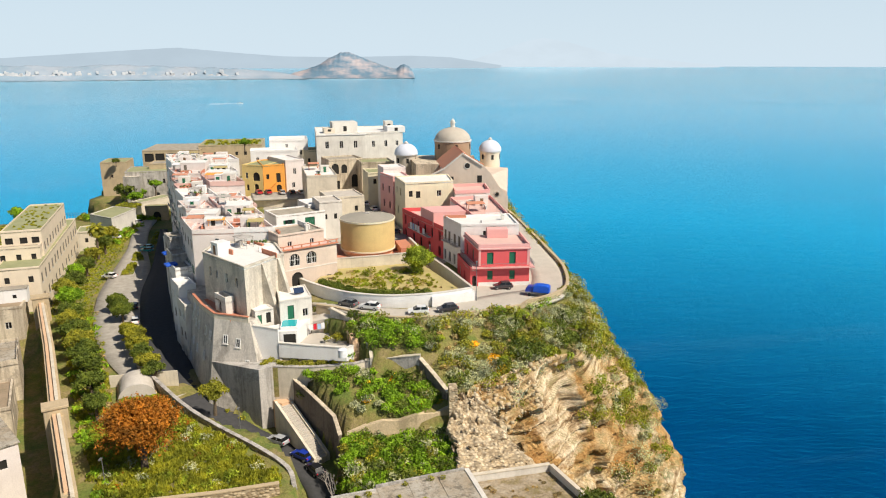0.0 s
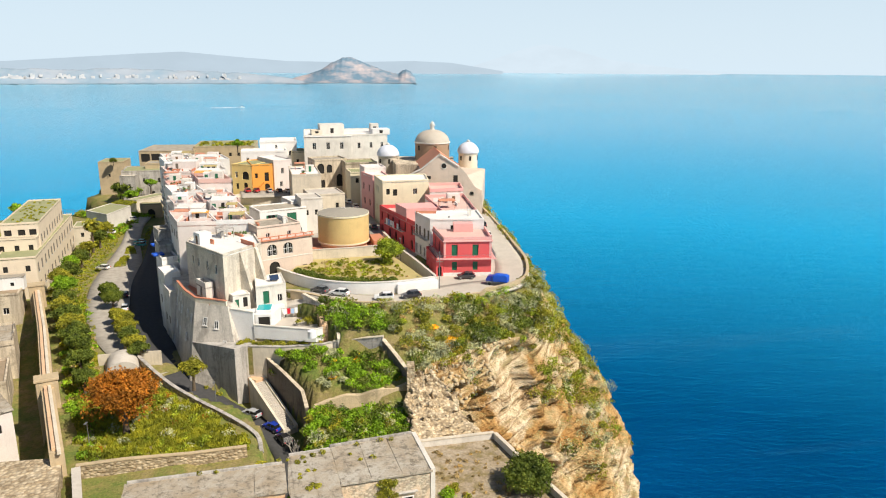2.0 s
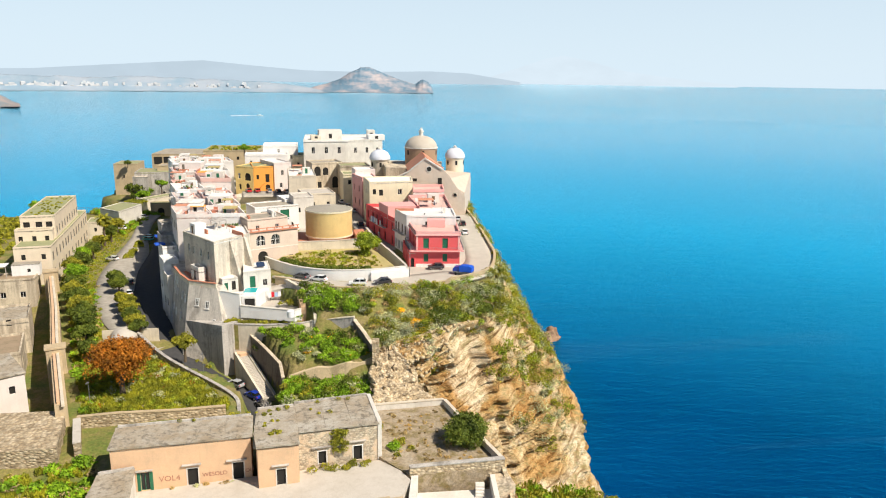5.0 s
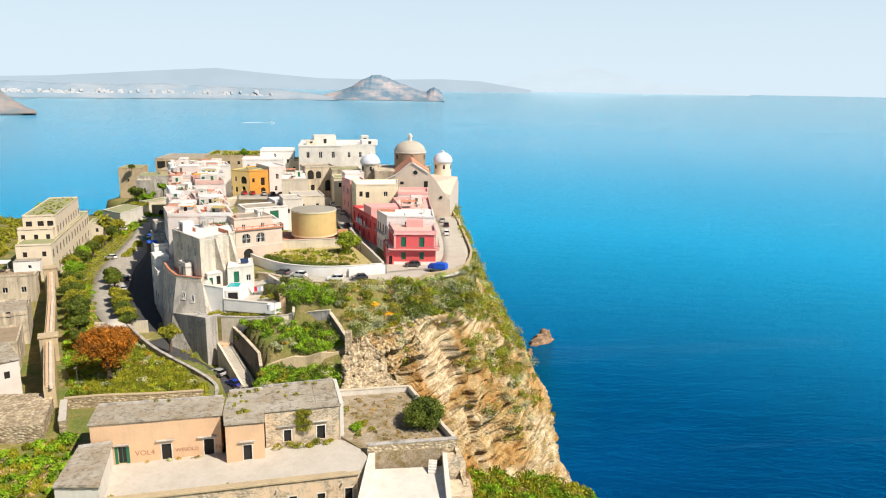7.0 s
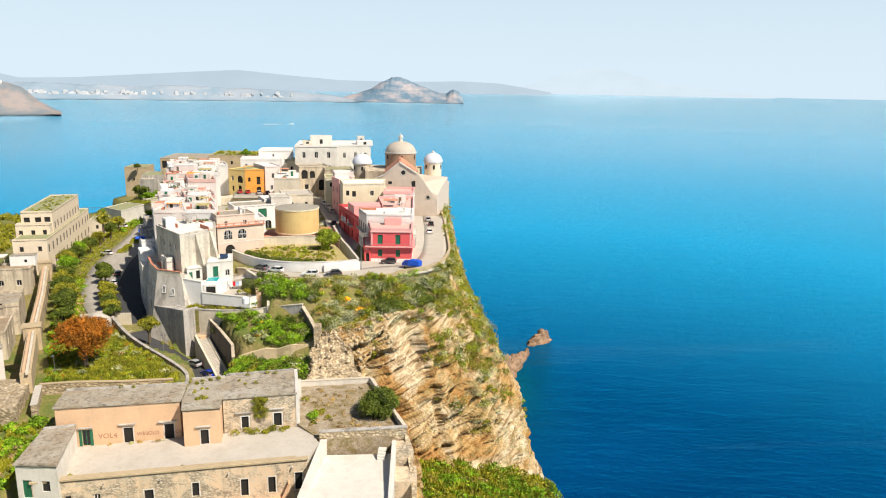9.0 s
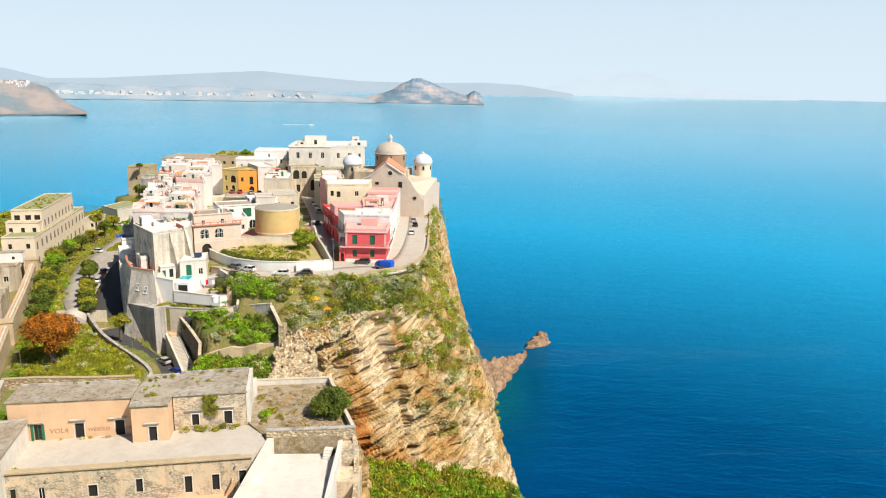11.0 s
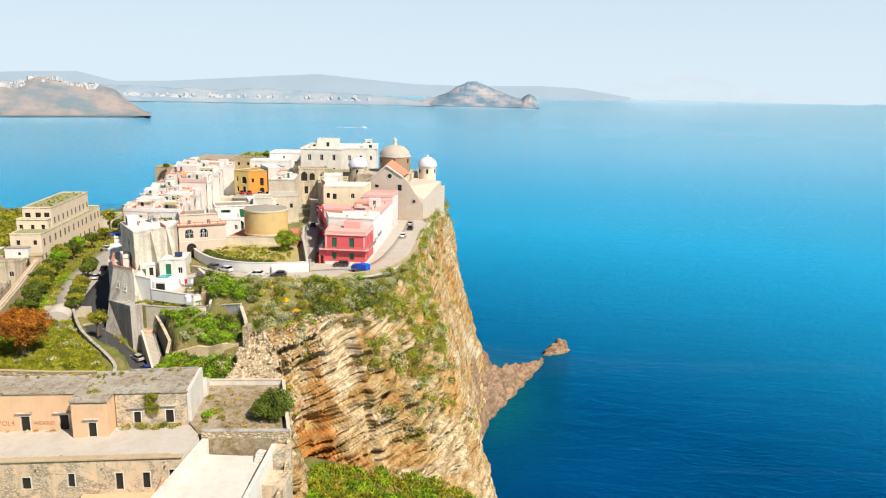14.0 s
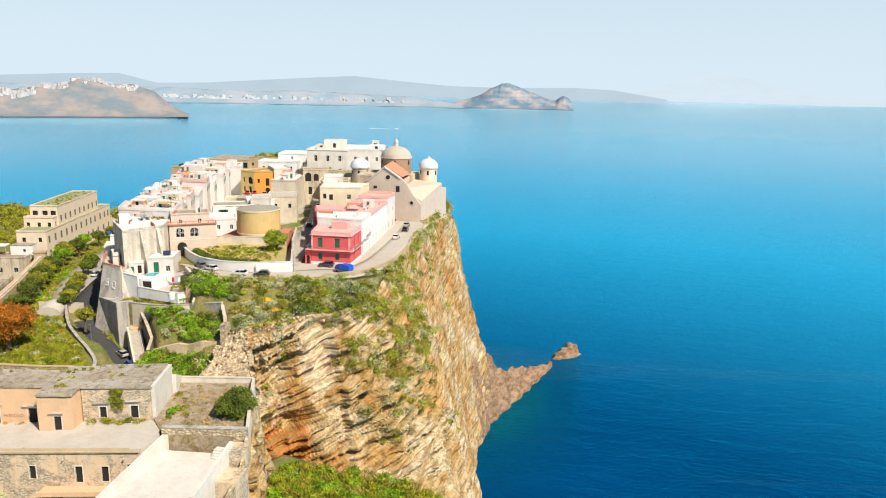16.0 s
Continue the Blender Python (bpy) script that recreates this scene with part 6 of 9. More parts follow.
# low west outbuildings with blue tarpaulins
for _i, (_x, _y, _z) in enumerate(((-55.6, 143, 90.6), (-57.8, 148, 92.2), (-60.5, 154.5, 90.0), (-53, 137.0, 88.8), (-50.4, 132.4, 86.4), (-63.2, 161, 92.6), (-66.2, 168, 90.2))):
    _h = house("lean_to", "low shaded lean-to against the town wall", (_x - 2.4, _y + 2.6), (_x + 0.8, _y - 2.4), 3.4, 72, _z, _rs.choice(("offwhite", "greyp", "white")), _rs.choice(("roofgrey", "roofwhite")), 0.4, group="lean-tos along the town wall", wins={_s: [(_z - 75.2, 2, 0.9, 1.5, "win"), (_z - 79, 2, 0.9, 1.6, "shut"), (_z - 83, 2, 1.0, 1.8, "hole")] for _s in (0, 3)})
    if _i in (0, 2):
        bm = bmesh.new()
        add_box(bm, -1.2, -1.0, 0.02, 1.2, 1.0, 0.5, pose(_x - 1.4, _y + 1.2, _z, 0, 0, 35), 0.1)
        tagged(part("tarpaulin", bm, M["blue"]), "load under a blue tarpaulin on a roof", "tarpaulin")

# ---- gateway and inner houses ----
GA, GB = (-31.2, 133.8), (-21.6, 140.7)
gate = house("gate_house", "cream gatehouse with arched windows above an archway", GA, GB, 9, 85.5, 96.2, "gatepink", "roofpink", 0.15, group="",
             ops={0: [(1.5, 3.7, 7.5, 10.0, "arch"), (5.1, 7.3, 7.5, 10.0, "arch"), (1.8, 4.2, 2.2, 6.2, "archhole"), (9.4, 10.4, 3.0, 4.6, "shut")]})
bm = bmesh.new()
_m = along(GA, GB)
add_box(bm, -0.3, -0.35, 96.36, 12.1, -0.05, 96.66, _m, 0.03)
add_box(bm, -0.3, -0.32, 97.15, 12.1, -0.08, 97.3, _m)
for _u in np.arange(0.2, 11.8, 1.9):
    add_box(bm, _u, -0.3, 96.66, _u + 0.25, -0.1, 97.15, _m)
part("cornice", bm, M["roofred"], gate, "terracotta balustrade along the roof edge")
bm = bmesh.new()
add_box(bm, -0.1, -0.08, 92.2, 11.85, 0.0, 92.4, _m)
part("band", bm, M["offwhite"], gate)
for _u in (2.6, 6.2):
    # thin white glazing bars across the arched windows
    bm = bmesh.new()
    for _k in range(4):
        add_box(bm, _u - 0.85 + 0.5 * _k, 0.12, 93.1, _u - 0.80 + 0.5 * _k, 0.16, 95.2, _m)
    add_box(bm, _u - 1.0, 0.11, 94.2, _u + 1.0, 0.15, 94.28, _m)
    part("window_grille", bm, M["frame"], gate)
upper = house("gate_upper_house", "cream set-back storey above the gatehouse", (-32.4, 136.6), (-24.4, 142.4), 7, 95, 98.7, "gatepink", "roofgrey", 0.25, group="", wins={0: [(0.8, 2, 0.9, 1.5, "win")]})
roof_clutter(upper, corners((-32.4, 136.6), (-24.4, 142.4), 7), 98.704, 5, 0, 1, 3)
gd = house("green_door_house", "white house with arched green doors", (-40.6, 170.5), (-29.8, 177.5), 8.5, 87, 95.3, "white", "roofgrey", 0.3, group="", ops={0: [(2.2, 4.2, 4.8, 7.2, "green"), (7.4, 10.0, 4.6, 7.3, "door"), (6.4, 8.6, 0.8, 3.6, "archgreen"), (9.2, 11.4, 0.8, 3.6, "archgreen"), (2.0, 4.0, 0.8, 3.4, "archgreen")]})
house("white_annex", "white annex with a bright flat roof", (-34.8, 181.6), (-27.2, 186.2), 8, 87, 95.9, "white", "roofwhite", 0.3, group="", wins={0: [(4.8, 2, 1, 1.6, "green")]})
house("low_white_house", "low white house beside the tank yard", (-37.5, 158.5), (-28.6, 163.5), 9, 87, 93.2, "white", "roofwhite", 0.7, group="", wins={0: [(3.2, 3, 0.9, 1.4, "win")]})
bh = house("beige_house", "tall beige house with a blind plaster wall", (-40.2, 209.5), (-31.6, 211.8), 20, 88, 99, "beige", "roofwhite", 0.35, group="", wins={3: [(4, 4, 1, 1.8, "win"), (7.5, 4, 1, 1.8, "win")]})
roof_clutter(bh, corners((-40.2, 209.5), (-31.6, 211.8), 20), 99.0, 8, 1, 1, 1)
house("beige_low_house", "lower beige house before the square", (-30.2, 186.5), (-21.2, 190.2), 11, 88, 96.8, "beige", "sand", 0.3, group="", wins={3: [(4.5, 2, 1, 1.6, "hole")], 0: [(5, 2, 0.9, 1.4, "hole")]})
house("grey_stub_house", "narrow grey-beige house behind the tank", (-31.2, 177.5), (-25.8, 179.8), 8, 88, 97.4, "offwhite", "sand", 0.3, group="", wins={0: [(5, 2, 0.8, 1.4, "hole")], 1: [(5, 3, 0.9, 1.5, "shut")]})
_y = house("yellow_house", "yellow plastered house with an arched loggia", (-66.2, 234.6), (-58.9, 232.2), 14, 88, 98.9, "yellow", "roofgreen", 0.3, group="", ops={0: [(1.2, 2.2, 6.6, 8.6, "win"), (4.0, 6.6, 6.0, 8.8, "archhole"), (1.4, 2.4, 2.6, 4.6, "hole"), (4.4, 6.0, 2.4, 5.0, "archhole")]})
_o = house("orange_house", "bright orange plastered house with an outside stair", (-58.7, 232.2), (-52.2, 234.8), 14, 88, 99, "orange", "roofgreen", 0.3, group="", ops={0: [(1.0, 1.9, 6.6, 8.2, "hole"), (4.2, 5.6, 5.4, 8.4, "hole"), (4.0, 5.8, 2.4, 4.6, "archhole")]})
bm = bmesh.new()
_m = along((-58.7, 232.2), (-52.2, 234.8))
for _i in range(12):
    add_box(bm, 0.4 + 0.3 * _i, -1.2, 88, 0.7 + 0.3 * _i, -0.02, 90.2 + 0.27 * _i, _m)
part("stair", bm, M["orange"], _o)
house("pale_house", "tall pale pink house with small windows", (-52.0, 235.6), (-46.6, 239.6), 14, 88, 100, "pinkwhite", "roofwhite", 0.4, group="", wins={0: [(3, 1, 1, 1.8, "win"), (7.5, 1, 1, 2, "win")], 1: [(7, 3, 1, 1.8, "win"), (3, 3, 1, 1.8, "win")]})
house("upper_house", "tall white house on the ridge", (-63.5, 263), (-50, 266), 14, 88, 103.6, "white", "roofwhite", 0.5, group="", wins={0: [(10.5, 2, 1, 1.8, "win"), (13.2, 1, 0.9, 1.4, "win")]})
house("ridge_house", "white house with a stepped roof on the ridge", (-68, 253), (-52, 257), 9, 88, 100.8, "white", "roofwhite", 0.6, group="", wins={0: [(9.5, 4, 0.9, 1.5, "win")]})
house("ochre_house", "ochre stone house beside the palace", (-51, 262), (-44.6, 264), 10, 88, 100.2, "cream", "roofgreen", 0.3, group="", wins={0: [(8, 2, 0.9, 1.5, "hole")]})
# ---- palace and ruined houses before it ----
PQ = [(-44, 250), (-27.5, 254.5), (-14.6, 260.5), (-20, 283), (-49, 276)]
pal = house("palace", "large cream palace with rows of framed windows", None, None, 0, 88, 107.2, "offwhite", "roofwhite", 0.5, poly=PQ, group="",
            ops={0: [(3.0, 4.3, 14.4, 16.9, "win"), (8.0, 9.3, 14.4, 16.9, "win"), (13.0, 14.3, 14.4, 16.9, "win"), (3.0, 4.3, 8.6, 11.4, "win"), (8.0, 9.3, 8.6, 11.4, "win"), (13.0, 14.3, 8.6, 11.4, "win")], 1: [(2.5, 3.6, 14.4, 16.6, "win"), (7.2, 8.3, 14.4, 16.6, "win"), (11.5, 12.5, 14.6, 16.4, "win")]})
for _x, _y, _w, _d, _t, _k in ((-36.0, 262, 9, 8, 110.9, "offwhite"), (-41, 259, 4, 5, 109, "beige"), (-17.6, 262.5, 6.5, 6, 109.3, "white"), (-20.5, 269.5, 3, 4, 110.6, "offwhite")):
    bm = bmesh.new()
    add_box(bm, -_w / 2, -_d / 2, 107.21, _w / 2, _d / 2, _t, pose(_x, _y, 0, 0, 0, 15), 0.05)
    _b = part("roof_room", bm, M[_k], pal)
    bm = bmesh.new()
    add_box(bm, -0.6, -_d / 2 - 0.03, 107.8, 0.6, -_d / 2 + 0.05, min(_t - 0.4, 109.6), pose(_x, _y, 0, 0, 0, 15))
    part("opening", bm, M["hole"], _b)
bm = bmesh.new()
add_box(bm, -0.15, -0.25, 107.0, 17.3, 0.0, 107.3, along(PQ[0], PQ[1]))
part("cornice", bm, M["white"], pal)
_r = house("ruined_house", "roofless stone house with open arches", (-36.6, 229.5), (-26.4, 234.4), 9, 88, 101, "ruinstone", "roofgrey", 0.4, group="", ops={0: [(0.8, 3.2, 8.6, 12.0, "archhole"), (4.0, 6.0, 8.8, 11.6, "archhole"), (2.0, 3.4, 3.6, 6.4, "hole"), (7.4, 9.6, 4, 8.2, "archhole")], 3: [(6, 2, 1.4, 3, "hole")]})
house("stone_house", "old brown stone house with deep window holes", (-25.8, 226), (-15.6, 229), 10, 88, 100.6, "ruinstone", "roofgreen", 0.4, group="", ops={0: [(1, 2.6, 5.5, 9.6, "archhole"), (4.2, 5.8, 6, 9.4, "archhole"), (7.6, 8.8, 7, 9.2, "hole")], 3: [(6, 2, 1.6, 3.6, "hole")]})
house("cream_low_house", "low cream house beside a white dome", (-22.4, 212), (-12.2, 215), 9, 88, 99.6, "cream", "roofgreen", 0.3, group="", wins={0: [(8.4, 3, 1, 1.5, "hole")]})
house("pale_stub_house", "small pale house with a flat terrace", (-17.0, 203.5), (-10.8, 205.6), 7, 88, 102.2, "pinkwhite", "roofwhite", 0.4, group="", wins={0: [(11.4, 2, 0.9, 1.5, "hole")]})
# ---- east row ----
RQ = [(7.1, 137.7), (17.4, 138.6), (16.5, 149.2), (4.6, 148.7)]
red = house("red_house", "two-storey red house with green shutters and white plinth", None, None, 0, 87.6, 96.0, "red", "roofpink", 0.0, poly=RQ, group="",
            ops={0: [(1.7, 3.0, 5.0, 7.5, "door"), (6.2, 7.5, 5.0, 7.5, "door"), (1.8, 2.9, 1.8, 3.7, "door"), (6.3, 7.4, 1.8, 3.7, "door")], 1: [(3, 4.1, 5.0, 7.3, "door"), (7, 8.1, 5.0, 7.3, "door"), (3, 4.1, 1.6, 3.5, "door")], 3: [(2, 3.1, 5, 7.3, "door"), (6.5, 7.6, 5, 7.3, "door")]})
bm = bmesh.new()
for _p in ((0, 1), (1, 2), (3, 0)):
    _l = (Vector(RQ[_p[1]]) - Vector(RQ[_p[0]])).length
    add_box(bm, -0.04, -0.06, 87.6, _l + 0.04, -0.002, 88.9, along(RQ[_p[0]], RQ[_p[1]]))
part("plinth", bm, M["white"], red)
bm = bmesh.new()
for _p in ((0, 1), (1, 2), (3, 0)):
    _l = (Vector(RQ[_p[1]]) - Vector(RQ[_p[0]])).length
    add_box(bm, -0.25, -0.28, 95.7, _l + 0.25, 0.3, 96.0 + 0.005, along(RQ[_p[0]], RQ[_p[1]]), 0.05)
    add_box(bm, 0, -0.02, 96.006, _l, 0.3, 96.75, along(RQ[_p[0]], RQ[_p[1]]))
part("cornice", bm, M["pink"], red, "pink cornice and parapet")
for _u in (0.0, 9.85):
    bm = bmesh.new()
    add_box(bm, _u, -0.06, 92.3, _u + 0.45, -0.003, 95.7, along(RQ[0], RQ[1]))
    part("pilaster", bm, M["pink"], red)
balcony(red, RQ[0], RQ[1], -1.4, 11.3, 92.0, 1.0, "pink")
balcony(red, RQ[1], RQ[2], 0.2, 9.5, 92.0, 0.9, "pink")
balcony(red, RQ[3], RQ[0], 1.0, 10.8, 92.0, 1.2, "pink")
_lq = [(5.5, 137.4), (7.05, 137.6), (4.55, 148.6), (3.1, 148.3)]
low = house("red_annex", "low red annex with a terrace beside the street", None, None, 0, 87.6, 91.6, "red", "roofpink", 0.5, poly=_lq, group="", ops={0: [(0.35, 1.2, 0.5, 2.8, "archhole")], 3: [(2, 3, 0.3, 2.5, "wood"), (6, 7, 0.3, 2.5, "hole")]})
bm = bmesh.new()
add_box(bm, -2.2, -1.2, 0.006, 2.2, 1.2, 1.9, pose(11.4, 147.4, 96.0, 0, 0, 2), 0.04)
part("roof_room", bm, M["pink"], red)
WQ = [(3.9, 149.3), (16.3, 149.8), (15.2, 160.6), (0.1, 158.0)]
wh = house("white_row_house", "long white house with shuttered windows and balconies", None, None, 0, 87.6, 98.0, "white", "roofwhite", 0.35, poly=WQ, group="",
           wins={3: [(5.6, 4, 1.0, 2.2, "shut"), (1.0, 4, 1.0, 2.2, "hole")], 1: [(5.4, 3, 1.0, 2.0, "win"), (1.0, 3, 1.1, 2.3, "hole")], 0: [(8.0, 1, 1.2, 1.2, "hole")]})
for _u in (0.6, 5.0):
    balcony(wh, WQ[3], WQ[0], _u, _u + 3.4, 92.9)
balcony(wh, WQ[1], WQ[2], 2.0, 8.0, 92.6)
roof_clutter(wh, WQ, 98.004, 21, 0, 1, 1)
P1 = [(0.0, 158.3), (6.6, 159.6), (1.4, 181.2), (-10.4, 179.8)]
pk = house("pink_row_house", "red and pink row house with washing on its terrace", None, None, 0, 87.8, 94.8, "red", "roofpink", 0.9, poly=P1, group="", wins={3: [(4.2, 6, 1.1, 2.2, "hole"), (0.6, 5, 1.3, 2.4, "archhole")]})
balcony(pk, P1[3], P1[0], 5.5, 17.5, 91.8)
for _i in range(6):
    bm = bmesh.new()
    add_box(bm, 7.2 + 1.5 * _i, -1.0, 91.9 + 0.2 * (_i % 3), 8.3 + 1.5 * _i, -0.95, 93.6, along(P1[3], P1[0]))
    tagged(part("hung_sheet", bm, M[("cloth", "bluecloth", "cloth", "cloth", "redcloth", "cloth")[_i]]), "sheet hung over the street balcony", "laundry", "sheets on the balcony")
bm = bmesh.new()
prism(bm, [(-2.2, 162.8), (5.4, 164.6), (3.6, 171.6), (-5.4, 169.8)], 94.81, 98.0)
part("roof_room", bm, M["pink"], pk)
P2 = [(6.8, 159.7), (15.1, 161.0), (12.4, 184.5), (1.8, 181.6)]
pk2 = house("pink_cliff_house", "white house with a pink parapet and red roof terrace", None, None, 0, 87.8, 97.4, "white", "roofpink", 0.8, paramat="pink", poly=P2, group="", wins={1: [(5.4, 6, 1.0, 2.0, "win"), (1.0, 5, 1.2, 2.4, "archhole")]})
roof_clutter(pk2, P2, 97.404, 33, 1, 4, 4)
bm = bmesh.new()
_l = (Vector(P2[2]) - Vector(P2[1])).length
add_box(bm, 0.0, -0.035, 87.8, _l, -0.004, 88.8, along(P2[1], P2[2]))
part("plinth", bm, M["white"], pk2)
P3 = [(3.1, 183.0), (12.3, 185.0), (11.6, 195), (2.4, 193.4)]
house("pink_back_house", "pale pink house with a stepped pink roof terrace", None, None, 0, 87.8, 98.8, "pinkwhite", "roofpink", 0.8, paramat="pink", poly=P3, group="", wins={1: [(5.4, 2, 1.0, 2.0, "win"), (1, 2, 1.1, 2.2, "hole")], 0: [(8.6, 2, 0.8, 1.2, "hole")]})
bm = bmesh.new()
Y1 = [(-9.8, 183.2), (2.7, 187.2), (1.4, 198.5), (-13.2, 194.6)]
house("cream_block", "cream yellow house with small dark windows", None, None, 0, 88, 101.3, "cream", "roofwhite", 0.3, poly=Y1, group="", ops={0: [(1.0, 2.0, 9.8, 11.4, "hole"), (2.9, 4.1, 9.4, 11.2, "hole"), (8.6, 9.8, 9.6, 11.2, "win")], 3: [(2, 3, 9.5, 11.3, "hole"), (6, 7, 9.5, 11.3, "hole"), (3, 4, 4, 6, "hole")]})
house("pink_street_house", "narrow pink house facing the street", None, None, 0, 88, 100.9, "pink", "roofwhite", 0.4, poly=[(-13.8, 195.6), (-9.4, 197.4), (-12.2, 206), (-18.0, 203.6)], group="", wins={3: [(4, 2, 1, 1.9, "hole"), (8.4, 2, 1, 1.9, "hole")]})


# ---- church ----
def dome(h, x, y, z, r, squash, mat, drum_r, drum_z, drum_mat, lantern=0.0, windows=6, label=""):
    """A dome on a drum, with a moulding between them; the lantern's height on top."""
    bm = bmesh.new()
    bmesh.ops.create_cone(bm, cap_ends=True, segments=40, radius1=drum_r, radius2=drum_r, depth=z - drum_z, matrix=pose(x, y, (z + drum_z) / 2))
    d = part("drum", bm, M[drum_mat], h)
    bm = bmesh.new()
    bmesh.ops.create_cone(bm, cap_ends=True, segments=40, radius1=drum_r + 0.25, radius2=drum_r + 0.3, depth=0.35, matrix=pose(x, y, z + 0.02))
    part("moulding", bm, M["offwhite"], d)
    for i in range(windows):
        a = i * 2 * math.pi / windows - 1.9
        bm = bmesh.new()
        add_box(bm, -0.38, -drum_r - 0.05, z - 2.3, 0.38, -drum_r + 0.35, z - 0.8, pose(x, y, 0, 0, 0, math.degrees(a)))
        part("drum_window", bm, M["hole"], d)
    bm = bmesh.new()
    n, k = 18, 48
    rings = []
    for i in range(n):
        e = i / n * math.pi / 2
        rings.append([bm.verts.new((x + r * math.cos(e) * math.cos(t * 2 * math.pi / k), y + r * math.cos(e) * math.sin(t * 2 * math.pi / k), z + 0.19 + r * squash * math.sin(e))) for t in range(k)])
    top = bm.verts.new((x, y, z + 0.19 + r * squash))
    for a, b in zip(rings, rings[1:]):
        for t in range(k):
            bm.faces.new((a[t], a[(t + 1) % k], b[(t + 1) % k], b[t]))
    for t in range(k):
        bm.faces.new((rings[-1][t], rings[-1][(t + 1) % k], top))
    for f in bm.faces:
        f.smooth = True
    s = part("dome", bm, M[mat], h, label)
    if lantern:
        bm = bmesh.new()
        zt = z + r * squash
        bmesh.ops.create_cone(bm, cap_ends=True, segments=12, radius1=0.13 * r, radius2=0.12 * r, depth=lantern * 0.55, matrix=pose(x, y, zt + lantern * 0.27))
        bmesh.ops.create_cone(bm, cap_ends=True, segments=12, radius1=0.19 * r, radius2=0.19 * r, depth=0.2, matrix=pose(x, y, zt + lantern * 0.56))
        bmesh.ops.create_uvsphere(bm, u_segments=12, v_segments=8, radius=0.13 * r, matrix=pose(x, y, zt + lantern * 0.66))
        add_box(bm, x - 0.06, y - 0.06, zt + lantern * 0.7, x + 0.06, y + 0.06, zt + lantern * 1.1)
        add_box(bm, x - 0.3, y - 0.05, zt + lantern * 0.92, x + 0.3, y + 0.05, zt + lantern * 0.98)
        part("lantern", bm, M["offwhite"], s)


ch = empty("church", "cream stone church with a gabled front and three domes", "church")
FZ = 202.0
_out = [(-4.6, 88), (18.6, 88), (18.6, 94.6), (15.9, 97.6), (13.4, 101.4), (11.4, 103.4), (5.6, 107.0), (0.2, 102.6), (-4.6, 100.2)]
bm = bmesh.new()
_f = [bm.verts.new((x, FZ, z)) for x, z in _out]
_g = [bm.verts.new((x - 0.1, FZ + 1.2, z)) for x, z in _out]
bm.faces.new(_f)
bm.faces.new(_g[::-1])
for _i in range(len(_out)):
    bm.faces.new((_f[(_i + 1) % len(_out)], _f[_i], _g[_i], _g[(_i + 1) % len(_out)]))
bmesh.ops.recalc_face_normals(bm, faces=bm.faces)
front = part("front_wall", bm, M["stonewarm"], ch)
bm = bmesh.new()
for (_x0, _z0), (_x1, _z1) in zip(_out[5:8], _out[6:9]):
    _v = Vector((_x1 - _x0, 0, _z1 - _z0))
    limb_m = Matrix.Translation(((_x0 + _x1) / 2, FZ - 0.1, (_z0 + _z1) / 2)) @ Matrix.Rotation(math.atan2(-_v.z, _v.x), 4, "Y")
    add_box(bm, -_v.length / 2, -0.25, 0, _v.length / 2, 1.3, 0.3, limb_m)
part("gable_coping", bm, M["offwhite"], front)
for _x, _z, _r in ((6.9, 103.4, 0.75), (15.4, 95.2, 0.45)):
    bm = bmesh.new()
    bmesh.ops.create_cone(bm, cap_ends=True, segments=24, radius1=_r, radius2=_r, depth=0.1, matrix=pose(_x, FZ - 0.02, _z, 90, 0, 0))
    _w = part("round_window", bm, M["hole"], front)
    bm = bmesh.new()
    for _i in range(24):
        _a = _i * math.pi / 12
        add_box(bm, -0.14, -0.12, 0, 0.14, 0.04, 0.2, Matrix.Translation((_x + math.cos(_a) * _r, FZ, _z + math.sin(_a) * _r)) @ Matrix.Rotation(-_a + math.pi / 2, 4, "Y"))
    part("ring", bm, M["offwhite"], _w)
for _x, _z, _w2, _h2 in ((10.4, 98.6, 1.3, 2.0), (2.4, 99.4, 1.2, 0.9), (18.0, 89.8, 0.0, 0.0)):
    if _w2:
        bm = bmesh.new()
        add_box(bm, _x - _w2 / 2, FZ - 0.06, _z, _x + _w2 / 2, FZ + 0.02, _z + _h2)
        part("window", bm, M["hole"], front)
bm = bmesh.new()
add_box(bm, 5.4, FZ - 0.06, 88.4, 8.0, FZ + 0.03, 92.4)
bmesh.ops.create_cone(bm, cap_ends=True, segments=24, radius1=1.3, radius2=1.3, depth=0.09, matrix=pose(6.7, FZ - 0.015, 92.4, 90, 0, 0))
part("portal", bm, M["hole"], front, "dark arched portal")
# nave roof and walls
bm = bmesh.new()
_r0, _r1 = Vector((5.6, FZ + 0.9, 106.9)), Vector((3.4, 219.5, 107.0))
_e0, _e1 = Vector((0.4, FZ + 0.9, 102.0)), Vector((-2.2, 219.5, 102.0))
_d0, _d1 = Vector((11.6, FZ + 0.9, 103.4)), Vector((9.4, 219.5, 102.6))
_vs = [bm.verts.new(v) for v in (_e0, _r0, _r1, _e1)]
bm.faces.new(_vs)
_vt = [bm.verts.new(v) for v in (_r0, _d0, _d1, _r1)]
bm.faces.new(_vt)
bmesh.ops.recalc_face_normals(bm, faces=bm.faces)
_n = part("nave_roof", bm, M["tile"], ch, "terracotta gable roof")
_so = _n.modifiers.new("thick", "SOLIDIFY")
_so.thickness = 0.3
bm = bmesh.new()
